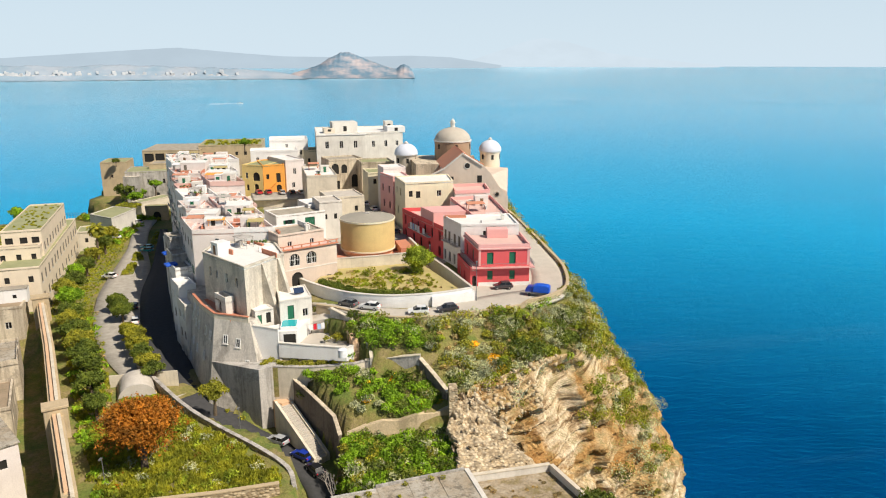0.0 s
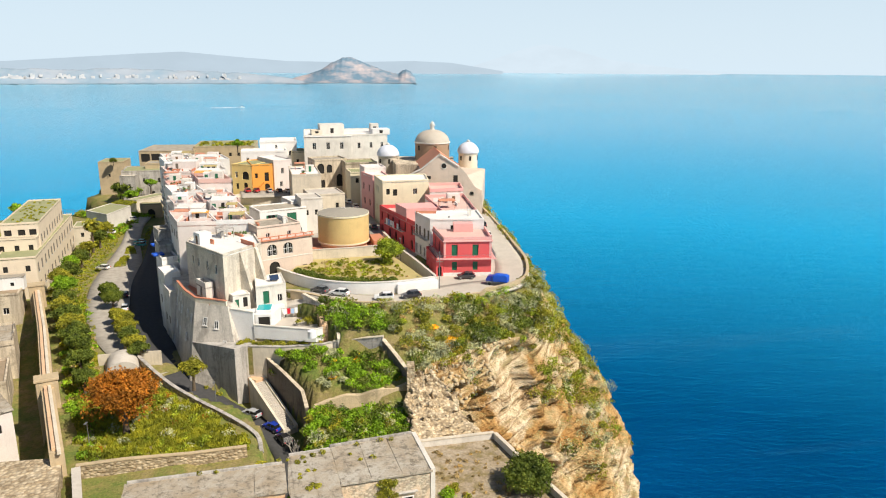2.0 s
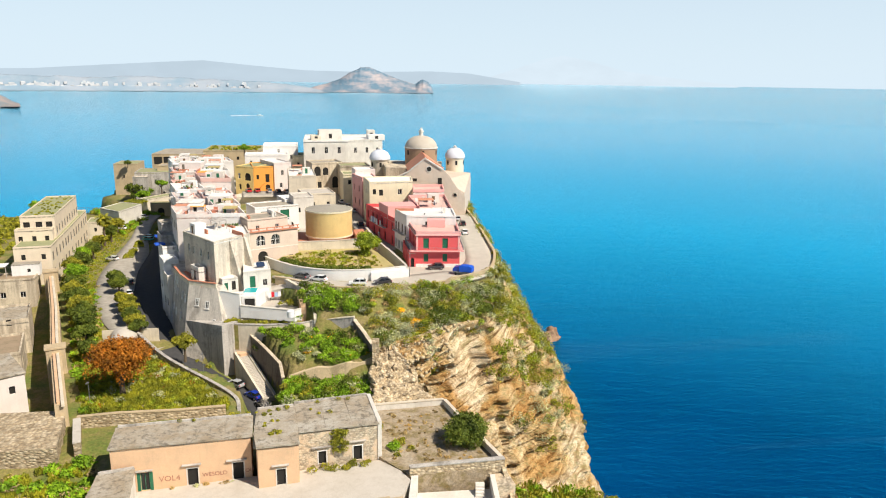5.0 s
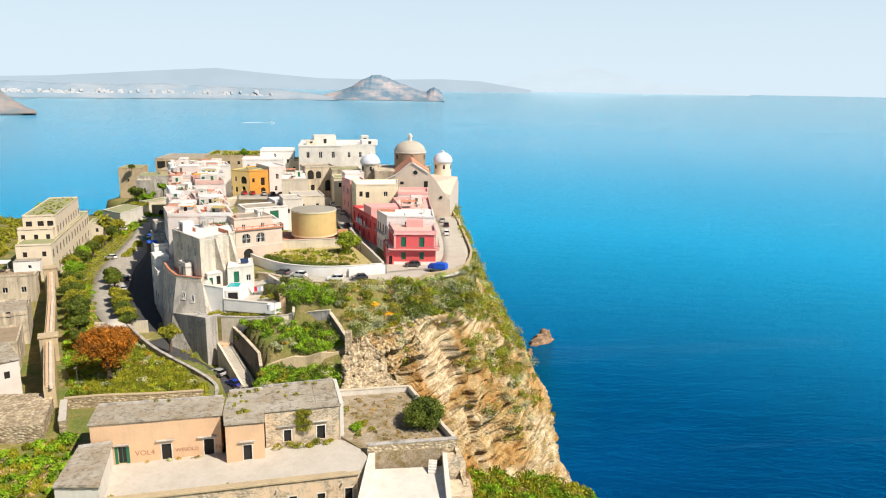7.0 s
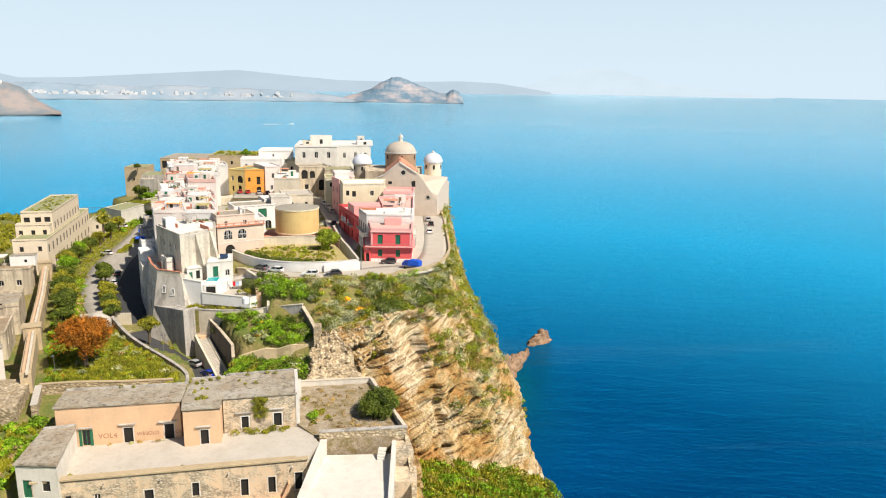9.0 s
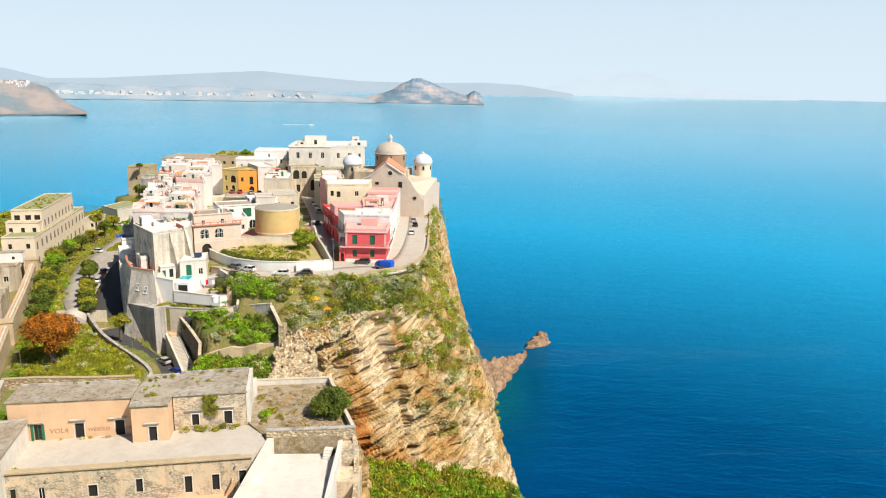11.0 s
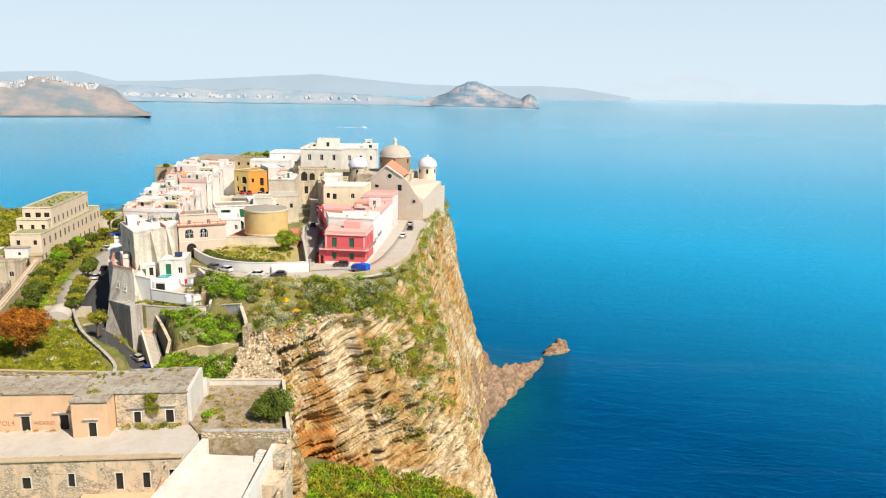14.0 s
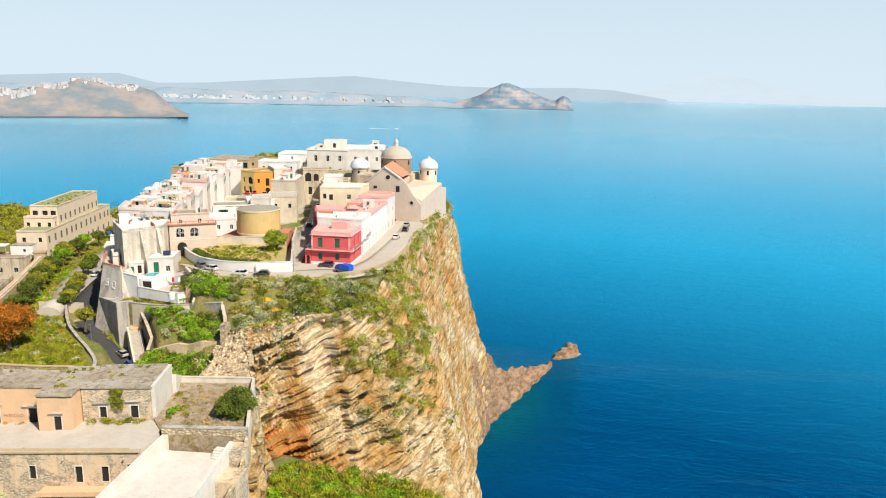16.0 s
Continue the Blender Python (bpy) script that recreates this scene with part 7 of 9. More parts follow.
prism(bm, [(0.4, FZ + 1.0), (11.6, FZ + 1.0), (9.4, 219.6), (-2.2, 219.6)], 88, 101.9)
part("nave_wall", bm, M["stonewarm"], ch)
bm = bmesh.new()
prism(bm, [(11.7, FZ + 1.2), (18.4, FZ + 1.2), (20.4, 224), (10, 224)], 88, 0, [99.6, 95.8, 99.6, 100.4])
part("aisle", bm, M["stonewarm"], ch)
bm = bmesh.new()
prism(bm, [(-8, 212), (0, 212), (-2.2, 219.6), (10, 219.6), (10, 233), (-12, 233)], 88, 102.4)
part("crossing", bm, M["ruinstone"], ch)
dome(ch, 3.0, 224, 108.2, 5.55, 0.70, "domegrey", 5.6, 100, "drumstone", 2.8, 6, "weathered plaster dome with a lantern")
dome(ch, -11.6, 225.6, 103.5, 3.7, 0.92, "dome", 3.2, 96, "domegrey", 0.6, 6, "pale blue-white dome")
dome(ch, 14.8, 226, 104.6, 3.55, 0.95, "dome", 3.15, 88, "monplaster", 0.7, 6, "pale blue-white dome")
bm = bmesh.new()
prism(bm, [(12.2, 222.5), (19.6, 222.5), (20.6, 230.5), (11.4, 230.5)], 86, 97.2)
part("turret", bm, M["stonewarm"], ch)

# ---- water tank ----
tank = empty("water_tank", "large round ochre water tank with a grey roof", "tank", at=(-16.8, 155.4, 90.7))
for _n2, _r, _z0, _z1, _mt in (("shell", 6.0, 1.2, 7.6, "tankyellow"), ("base_ring", 5.5, 0.0, 1.3, "peach"), ("rim", 6.12, 1.0, 1.35, "cream"), ("roof_edge", 6.14, 7.5, 7.85, "cream")):
    bm = bmesh.new()
    bmesh.ops.create_cone(bm, cap_ends=_n2 != "shell", segments=72, radius1=_r, radius2=_r, depth=_z1 - _z0, matrix=pose(0, 0, (_z0 + _z1) / 2))
    for _f2 in bm.faces:
        _f2.smooth = _n2 == "shell"
    part(_n2, bm, M[_mt], tank)
bm = bmesh.new()
bmesh.ops.create_cone(bm, cap_ends=True, segments=72, radius1=6.0, radius2=0.4, depth=0.9, matrix=pose(0, 0, 8.31))
part("roof", bm, M["tankroof"], tank)
bm = bmesh.new()
add_box(bm, -0.5, -0.5, 8.5, 0.5, 0.5, 8.95)
part("hatch", bm, M["greyp"], tank)
slab("tank_plinth", "red brick plinth beside the tank", [(-9.2, 151.6), (-6.4, 152.6), (-8.6, 160), (-11, 158.6)], 88, 92.4, "roofred", category="wall")

# ---- monastery and west ruins ----
MQ = [(-106.6, 167.6), (-98.3, 170.4), (-109.9, 204.0), (-118.2, 201.2)]
house("monastery", "long beige monastery with an overgrown flat roof", None, None, 0, 84.5, 92.0, "monplaster", "roofgreen", 0.35, poly=MQ, group="", wins={1: [(2.2, 9, 1.1, 2.0, "shut")], 0: [(3.8, 3, 1.7, 2.2, "hole")]})
house("monastery_loggia", "stepped terrace storey at the monastery end", (-106.6, 164.6), (-97.6, 167.6), 2.9, 84.5, 88.6, "monplaster", "screed", 0.4, group="", wins={0: [(1.0, 3, 1.1, 1.5, "hole")], 1: [(1.0, 1, 1.0, 1.5, "hole")]})
M2 = [(-102.6, 156.9), (-93.9, 159.8), (-111.7, 212.6), (-120.4, 209.7)]
house("monastery_wing", "lower storeys of the monastery with a ledge roof", None, None, 0, 73, 85.6, "monplaster", "roofgreen", 0.3, poly=M2, group="", wins={1: [(8.6, 13, 1.2, 2.3, "shut"), (4.2, 11, 1.2, 2.0, "shut")], 0: [(9.2, 2, 1.1, 1.5, "hole")]})
house("monastery_end", "tall tuff ruin with a crumbling top below the monastery", None, None, 0, 66, 79.3, "ruinstone", "dryearth", 0.4, poly=[(-113, 143.2), (-93.2, 149.8), (-95.4, 156.0), (-114.6, 150.2)], group="", wins={0: [(8.6, 4, 1.3, 1.6, "win")]})
house("white_shed", "low whitewashed shed with a grey roof against the monastery", (-100.4, 151.9), (-94.2, 154.2), 3.0, 79.2, 82.4, "white", "roofgrey", 0, group="", wins={0: [(1.0, 1, 0.8, 0.9, "hole")]})
house("north_annex", "low beige annex at the far end of the monastery", (-113.0, 214.4), (-107.6, 216.2), 9, 73, 80.8, "beige", "roofgreen", 0.3, group="", wins={0: [(4.6, 1, 0.9, 1.4, "hole")], 1: [(4.6, 2, 1, 1.6, "hole")]})
house("west_ruin", "crumbling tuff building west of the long wall", (-100, 118), (-82, 128), 14, 66, 75.6, "ruinstone", "screed", 0.5, group="", wins={1: [(9.0, 3, 1.0, 1.6, "win")], 0: [(9.0, 3, 1.0, 1.6, "hole")]})
house("west_low_ruin", "low ruin with a broken screed roof", (-88, 104), (-74, 111.5), 13, 66, 74.4, "ruinstone", "dryearth", 0.5, group="", wins={1: [(5, 2, 1, 1.6, "hole")]})
_w = house("west_house", "pale house with a pitched grey roof by the long wall", (-74, 84), (-62.8, 95), 12, 64, 77.5, "pinkwhite", "roofgrey", 0, group="", wins={1: [(6.5, 3, 1.0, 1.6, "hole"), (10, 3, 1.0, 1.5, "hole")], 0: [(10, 3, 1, 1.5, "hole")]})
eave(_w, corners((-74, 84), (-62.8, 95), 12), 77.5)
_shed = slab("white_shed_roof", "white corrugated shed roof on posts", [(-109.4, 147.6), (-101.0, 150.4), (-102.2, 154.0), (-110.4, 151.4)], 82.2, 82.4, "white", category="roof")
for _x, _y in ((-109.0, 148.2), (-105.2, 149.4), (-101.4, 150.9), (-109.8, 150.9)):
    bm = bmesh.new()
    add_box(bm, _x, _y, 79.1, _x + 0.16, _y + 0.16, 82.2)
    part("post", bm, M["greyp"], _shed)
# gate and low houses at the end of the road
house("road_gate", "old stone gate at the end of the road", (-109.2, 257.6), (-101.6, 259.4), 3, 74, 80.4, "tuff", "roofgreen", 0.2, group="", ops={0: [(2.6, 5.2, 0.8, 4.4, "archhole")]})
house("vaulted_shed", "pale vaulted shed with a grassy roof", None, None, 0, 74, 81.2, "offwhite", "roofgreen", 0.2, poly=[(-121, 240), (-110.6, 233.4), (-109.4, 250), (-119, 254)], group="")
house("gate_shed", "long low shed with a mossy roof", (-117, 264), (-112.4, 262), 16, 74, 81, "beige", "roofgreen", 0.2, group="")
# the old prison at the back
house("prison_tower", "square tuff tower over the sea", (-148, 308), (-137.5, 310), 14, 74, 89.5, "tuff", "roofgreen", 0.3, group="", wins={0: [(9, 1, 0.9, 1.4, "hole")]})
house("prison_wing", "ruined stone wing with small windows", (-128, 286), (-106, 292), 16, 75, 88.6, "greyp", "roofgreen", 0.3, group="", wins={0: [(8.8, 4, 0.9, 1.8, "hole"), (3, 3, 1.2, 2.2, "archhole")]})
house("prison_turret", "small square stone turret with a window", (-127.6, 283), (-121.4, 284.0), 6, 75, 87.2, "greyp", "beige", 0.2, group="", wins={0: [(7, 1, 0.9, 1.8, "hole"), (2.5, 1, 1, 1.6, "hole")]})
house("prison_gallery", "long stone gallery with dark arches", (-131, 312), (-107, 315), 26, 76, 94.2, "tuff", "roofgrey", 0.2, group="", wins={0: [(13.4, 5, 3.9, 3.6, "hole")]})
house("prison_block", "long low stone block with a mossy roof", (-109, 320), (-82, 325), 26, 76, 95.4, "tuff", "roofgreen", 0.3, group="", wins={0: [(15, 6, 1.2, 1.6, "hole")]})
house("prison_end", "white house against the old prison", (-122, 296), (-100, 300), 10, 76, 90.6, "tuff", "roofgrey", 0.3, group="", wins={0: [(11, 4, 1.0, 1.6, "hole")]})
bm = bmesh.new()
for _i in range(24):
    add_box(bm, -150 + _i * 1.1, 262, 75, -149.92 + _i * 1.1, 262.08, 77.2)
add_box(bm, -150, 262, 77.1, -124, 262.08, 77.2)
add_box(bm, -150, 262, 76.1, -124, 262.08, 76.16)
tagged(part("sea_railing", bm, M["metal"]), "thin metal railing above the sea", "railing", kind="structure")

# ---- small dome, poles ----
def chapel():
    """A plastered barrel vault with a rounded back end over a low ruined base with an arched mouth."""
    m = pose(-54.8, 117.6, 75.4, 0, 0, 24)
    u, v = np.meshgrid(np.linspace(-1, 1, 33), np.linspace(-1, 1, 33))
    end = np.where(v > 0, np.sqrt(np.maximum(1 - np.abs(v) ** 3.2, 0)), np.sqrt(np.maximum(1 - 0.35 * v * v, 0)))
    z = 2.9 * np.sqrt(np.maximum(1 - u * u, 0)) * end + 0.05 * waves(4 * u, 4 * v, 0 * u, 3.0, 3, 5.1)
    p = np.stack([3.0 * u, 3.8 * v, z], -1).reshape(-1, 3)
    i, j = np.meshgrid(np.arange(32), np.arange(32), indexing="ij")
    f = np.stack([i * 33 + j, i * 33 + j + 1, (i + 1) * 33 + j + 1, (i + 1) * 33 + j], -1).reshape(-1, 4)
    ob = new("chapel_vault", mesh_np("chapel_vault", p, f, M["sand"], True))
    ob.matrix_basis = m
    so = ob.modifiers.new("thick", "SOLIDIFY")
    so.thickness, so.offset = 0.25, -1.0
    tagged(ob, "small cream-coloured plaster vault over a ruined chapel", "vault")
    bm = bmesh.new()
    add_box(bm, -3.2, -3.9, -3.6, 3.2, 3.6, 0.06, None, 0.05)
    part("chapel_base", bm, M["peach"], ob)
    bm = bmesh.new()
    arc = [(3.05 * math.cos(k * math.pi / 16), 2.42 * math.sin(k * math.pi / 16)) for k in range(17)]
    near = [bm.verts.new((x, -4.0, q)) for x, q in arc]
    far = [bm.verts.new((x, -3.6, q)) for x, q in arc]
    bm.faces.new(near)
    bm.faces.new(far[::-1])
    for k in range(17):
        bm.faces.new((near[k], near[(k + 1) % 17], far[(k + 1) % 17], far[k]))
    bmesh.ops.recalc_face_normals(bm, faces=bm.faces)
    part("front_wall", bm, M["sand"], ob)
    bm = bmesh.new()
    add_box(bm, -0.1, -3.96, -2.0, 1.6, -3.80, -0.3)
    part("opening", bm, M["hole"], ob)


chapel()


def lamp_post(x, y, z, high, seed):
    t = empty("lamp_post", "slim grey street lamp post with a small head", "lamp", "lamp posts", at=(x, y, z))
    bm = bmesh.new()
    limb_q = Matrix.Translation((0, 0, high / 2))
    bmesh.ops.create_cone(bm, cap_ends=True, segments=8, radius1=0.09, radius2=0.05, depth=high, matrix=limb_q)
    part("post", bm, M["metal"], t)
    bm = bmesh.new()
    add_box(bm, -0.15, -0.7, high - 0.05, 0.15, 0.05, high + 0.08)
    part("head", bm, M["metal"], t)


for _i, (_x, _y, _z, _h2) in enumerate(((6.3, 128.6, 87.9, 8), (-11.6, 117.6, 83, 4), (-32.6, 104.0, 72.6, 6), (-2.8, 147, 88.3, 6), (-46.8, 87.6, 72.4, 7))):
    lamp_post(_x, _y, _z, _h2, _i)

# ---- plants ----
def leaf_material(name, dark, mid, light):
    m, n, b = material(name)
    g = n.nodes.new("ShaderNodeNewGeometry")
    dark, light = (tuple(0.45 * a + 0.55 * c for a, c in zip(end, mid)) for end in (dark, light))
    leaf = ramp(n, g.outputs["Random Per Island"], [(0.0, dark), (0.55, mid), (1.0, light)])
    tone = ramp(n, noise_at(n, 0.42, 3, 0.6), [(0.32, (0.62, 0.64, 0.56)), (0.5, (1.5, 1.43, 1.18)), (0.68, (2.2, 1.95, 1.25))])
    n.links.new(mix(n, 1.0, leaf, tone, "MULTIPLY"), b.inputs["Base Color"])
    b.inputs["Roughness"].default_value = 0.65
    b.inputs["Specular IOR Level"].default_value = 0.25
    # light that passes through the thin leaves
    thin = n.nodes.new("ShaderNodeBsdfTranslucent")
    n.links.new(b.inputs["Base Color"].links[0].from_socket, thin.inputs["Color"])
    both = n.nodes.new("ShaderNodeMixShader")
    both.inputs[0].default_value = 0.15
    n.links.new(b.outputs[0], both.inputs[1])
    n.links.new(thin.outputs[0], both.inputs[2])
    n.links.new(both.outputs[0], n.nodes["Material Output"].inputs["Surface"])
    return m


M["leafgreen"] = leaf_material("fresh_leaves", (0.050, 0.098, 0.009), (0.150, 0.270, 0.015), (0.27, 0.40, 0.032))
M["leafdark"] = leaf_material("dark_leaves", (0.030, 0.052, 0.010), (0.085, 0.118, 0.018), (0.16, 0.185, 0.032))
M["leafolive"] = leaf_material("olive_leaves", (0.095, 0.110, 0.012), (0.20, 0.205, 0.022), (0.33, 0.30, 0.042))
M["leafgrey"] = leaf_material("silver_leaves", (0.19, 0.21, 0.13), (0.33, 0.355, 0.235), (0.45, 0.465, 0.33))
M["leaflime"] = leaf_material("lime_leaves", (0.09, 0.125, 0.012), (0.22, 0.28, 0.024), (0.37, 0.41, 0.05))
M["leafyellow"] = leaf_material("yellow_blossom", (0.36, 0.20, 0.016), (0.80, 0.42, 0.016), (0.82, 0.62, 0.04))
M["leaforange"] = leaf_material("russet_leaves", (0.13, 0.050, 0.008), (0.27, 0.105, 0.013), (0.40, 0.17, 0.022))
M["leafdry"] = leaf_material("dry_stalks", (0.20, 0.15, 0.085), (0.34, 0.265, 0.145), (0.47, 0.38, 0.21))
M["grass"] = leaf_material("meadow_grass", (0.10, 0.12, 0.013), (0.20, 0.215, 0.022), (0.32, 0.31, 0.04))
M["bark"] = plain("bark", (0.16, 0.12, 0.08), 0.95, 0, 0.4, 6.0)
M["palebark"] = plain("pale_bark", (0.42, 0.38, 0.33), 0.95, 0, 0.3, 6.0)


def leaves(centres, radii, per, size, rs, upright=0.0, flat=0.75):
    """Leaf quads in lumps: verts and faces. centres (n,3), radii (n,)."""
    n = len(centres)
    d = rs.normal(size=(n, per, 3))
    d /= np.linalg.norm(d, axis=2, keepdims=True)
    d[:, :, 2] = np.where(rs.rand(n, per) < 0.75, np.abs(d[:, :, 2]), d[:, :, 2])
    r = radii[:, None, None] * (0.55 + 0.45 * rs.rand(n, per, 1) ** 0.5) * (1 + 0.28 * np.sin(d[:, :, :1] * 5 + rs.rand(n, 1, 1) * 6) * np.cos(d[:, :, 1:2] * 4 + rs.rand(n, 1, 1) * 6))
    p = centres[:, None, :] + d * r * np.array([1, 1, flat])
    nrm = d + 0.9 * rs.normal(size=d.shape)
    nrm[:, :, 2] *= 1 - upright
    a = np.cross(nrm, rs.normal(size=d.shape))
    if upright:
        a = a * (1 - upright) + np.array([0, 0, 1.0]) * upright * np.linalg.norm(a, axis=2, keepdims=True)
    a /= np.linalg.norm(a, axis=2, keepdims=True) + 1e-9
    b = np.cross(nrm, a)
    b /= np.linalg.norm(b, axis=2, keepdims=True) + 1e-9
    s = size * (0.6 + 0.8 * rs.rand(n, per, 1))
    a, b = a * s * (1 + upright), b * s * 0.55
    q = np.stack([p - a, p + b * 0.9, p + a, p - b * 0.9], 2).reshape(-1, 3)
    f = np.arange(len(q)).reshape(-1, 4)
    return q, f


def height_at(x, y):
    return ground_height(np.asarray(x, float), np.asarray(y, float))


def stuff(name, label, centres, radii, per, size, mat, seed, upright=0.0, flat=0.75, category="shrubs"):
    rs = np.random.RandomState(seed)
    v, f = leaves(np.asarray(centres, float), np.asarray(radii, float), per, size, rs, upright, flat)
    ob = new(name, mesh_np(name, v, f, M[mat]))
    return tagged(ob, label, category, kind="stuff")


def scatter(poly, per_m2, seed):
    """Random plan points inside a polygon."""
    rs = np.random.RandomState(seed)
    p = np.array(poly, float)
    lo, hi = p.min(0), p.max(0)
    n = int((hi - lo).prod() * per_m2)
    q = lo + rs.rand(n, 2) * (hi - lo)
    return q[signed(poly, q[:, 0], q[:, 1]) < -0.2]


STRIP = [(26.3, 133), (28.6, 130), (28.4, 142), (27.2, 155), (25.4, 172), (22.6, 200), (21.4, 214), (19.6, 214), (21.2, 200), (23.6, 180), (25.6, 160), (26.8, 148)]
ORCHARD = [(-57, 119), (-50, 115), (-43, 107.5), (-36, 102), (-28, 96), (-23.5, 91), (-22.5, 87.4), (-30, 85), (-38, 82.4), (-44, 81), (-52, 98)]
VERGE = [(-88, 154), (-73, 129.5), (-58.6, 104), (-46, 83), (-44.5, 86), (-51, 100), (-58, 114), (-70, 138), (-82, 160)]
SPUR = [(28.5, 64), (34, 50), (60, 62), (72, 92), (58, 106), (46, 107), (34, 101), (22, 94), (20, 86), (25.6, 74)]
YARD = [(-45, 68), (-39, 71), (-33.5, 66), (-32, 58), (-31, 48), (-44, 40), (-60, 44), (-60, 63)]
FIELD = [(-124, 150), (-132, 244), (-220, 244), (-220, 150)]
BACKLAND = [(-112, 262), (-104, 240), (-104, 215), (-110, 212), (-122, 250), (-126, 270)]


RUBBLE_EDGE = [(0.2, 113.4), (3.8, 109.2), (10, 112), (9, 117), (1.5, 117.6)]
HOLLOW = [(-20, 121.4), (-14.6, 115.2), (-8, 114.4), (-4.4, 113.4), (-2, 114.6), (-9, 118), (-15, 119.8)]
FOOT = [(-38.6, 114.4), (-31.4, 110.0), (-30.6, 110.4), (-37.6, 115)]
ROAD_EDGE = [(-13.6, 120.2), (-8, 118.4), (-1, 118.9), (6, 121.2), (13.4, 124.2), (20.6, 128.6), (25.6, 135.4), (27.3, 150), (26, 166), (23.8, 186), (21.6, 204), (21, 204), (23, 186), (25.2, 166), (26.4, 150), (24.8, 136.2), (20, 129.8), (13, 125.6), (6, 122.6), (-1, 120.2), (-8, 119.7), (-13, 121.4)]


def plant_region(name, words, poly, kinds, seed, lift=0.0, z=None):
    """kinds: (material, plants per m2, radius from, to, leaves, leaf size, upright)."""
    for i, (mat, dens, r0, r1, per, size, up) in enumerate(kinds):
        q = scatter(poly, dens, seed + i)
        if len(q) == 0:
            continue
        rs = np.random.RandomState(seed + 50 + i)
        r = r0 + (r1 - r0) * rs.rand(len(q)) ** 1.5
        g = height_at(q[:, 0], q[:, 1]) if z is None else np.full(len(q), float(z))
        stuff(name, words[i] if i < len(words) else words[-1], np.column_stack([q, g + r * 0.32 + lift]), r, per, size, mat, seed + 90 + i, up)


SLOPE_W = [(-19, 123.5), (-13, 119.6), (-8, 118.2), (-2, 118.4), (-2.6, 113), (-12, 115.4), (-16, 119)]
SLOPE_M = [(-2, 118.4), (5, 121), (12, 123.7), (13, 111.2), (11, 110), (3.6, 107.4), (-2.6, 113)]
SLOPE_E = [(12, 123.7), (14, 124.5), (21, 128.5), (26, 133), (29, 129), (27.5, 121.5), (19, 114.8), (13, 111.2)]
plant_region("slope_shrubs", ["fresh green undergrowth below the road", "dark green shrubs below the road", "silver-grey shrubs below the road"], SLOPE_W,
             [("leafgreen", 0.270, 0.9, 2.2, 380, 0.17, 0.1), ("leafdark", 0.068, 1.2, 2.4, 520, 0.17, 0.0), ("leafgrey", 0.085, 1.0, 1.8, 460, 0.14, 0.0)], 100)
plant_region("slope_shrubs", ["olive scrub on the rubble slope", "silver-grey shrubs on the rubble slope", "dark green shrubs on the rubble slope", "dry brown stalks on the rubble slope", "yellow-green weeds on the rubble slope"], SLOPE_M,
             [("leafolive", 0.119, 0.9, 2.0, 420, 0.16, 0.1), ("leafgrey", 0.128, 1.1, 2.2, 560, 0.14, 0.0), ("leafdark", 0.041, 1.2, 2.3, 560, 0.17, 0.0), ("leafdry", 0.216, 0.4, 1.2, 130, 0.14, 0.4), ("leaflime", 0.068, 0.7, 1.5, 260, 0.16, 0.2)], 110)
plant_region("slope_shrubs", ["dark prickly pear thickets below the road", "silver-grey shrubs under the cliff road", "olive scrub under the cliff road", "dry stalks under the cliff road", "fresh green scrub under the cliff road"], SLOPE_E,
             [("leafdark", 0.101, 1.4, 2.9, 620, 0.20, 0.0), ("leafgrey", 0.102, 1.2, 2.5, 600, 0.14, 0.0), ("leafolive", 0.153, 0.9, 2.3, 420, 0.17, 0.1), ("leafdry", 0.095, 0.4, 1.2, 120, 0.15, 0.4), ("leaflime", 0.068, 0.9, 2.0, 320, 0.18, 0.1)], 120)
plant_region("broom", ["orange-yellow blossoming broom on the slope"], [(6.6, 113.6), (8.2, 110.6), (11, 111.8), (9.6, 115.4)], [("leafyellow", 0.55, 0.6, 1.3, 300, 0.13, 0.0)], 126)
plant_region("broom", ["orange-yellow blossoming broom under the road"], [(3.2, 117.6), (3.8, 115.6), (5.8, 116), (5.2, 118.2)], [("leafyellow", 0.30, 0.6, 1.1, 260, 0.13, 0.0)], 128)
plant_region("hollow_plants", ["fresh green shrubs filling the hollow under the road", "dark shrubs in the hollow under the road", "silver shrubs in the hollow under the road"], HOLLOW,
             [("leafgreen", 0.30, 0.9, 2.2, 280, 0.2, 0.1), ("leafdark", 0.12, 1.0, 2.4, 320, 0.2, 0), ("leafgrey", 0.06, 0.8, 1.6, 240, 0.17, 0)], 130)
plant_region("road_edge_shrubs", ["olive shrubs rising over the road wall", "silver shrubs rising over the road wall", "green shrubs rising over the road wall"], ROAD_EDGE,
             [("leafolive", 0.45, 0.8, 1.7, 220, 0.19, 0.1), ("leafgrey", 0.25, 0.8, 1.6, 220, 0.17, 0), ("leafgreen", 0.25, 0.8, 1.6, 200, 0.19, 0.1)], 160, z=87.3)
plant_region("blossom_shrubs", ["dry stalks above the rubble wall", "silver shrubs above the rubble wall"], RUBBLE_EDGE,
             [("leafdry", 0.12, 0.5, 1.1, 160, 0.14, 0.3), ("leafgrey", 0.10, 0.8, 1.8, 380, 0.14, 0)], 140)
plant_region("foot_weeds", ["low weeds at the foot of the rampart"], FOOT, [("leafolive", 0.4, 0.3, 0.7, 80, 0.16, 0.2)], 150)
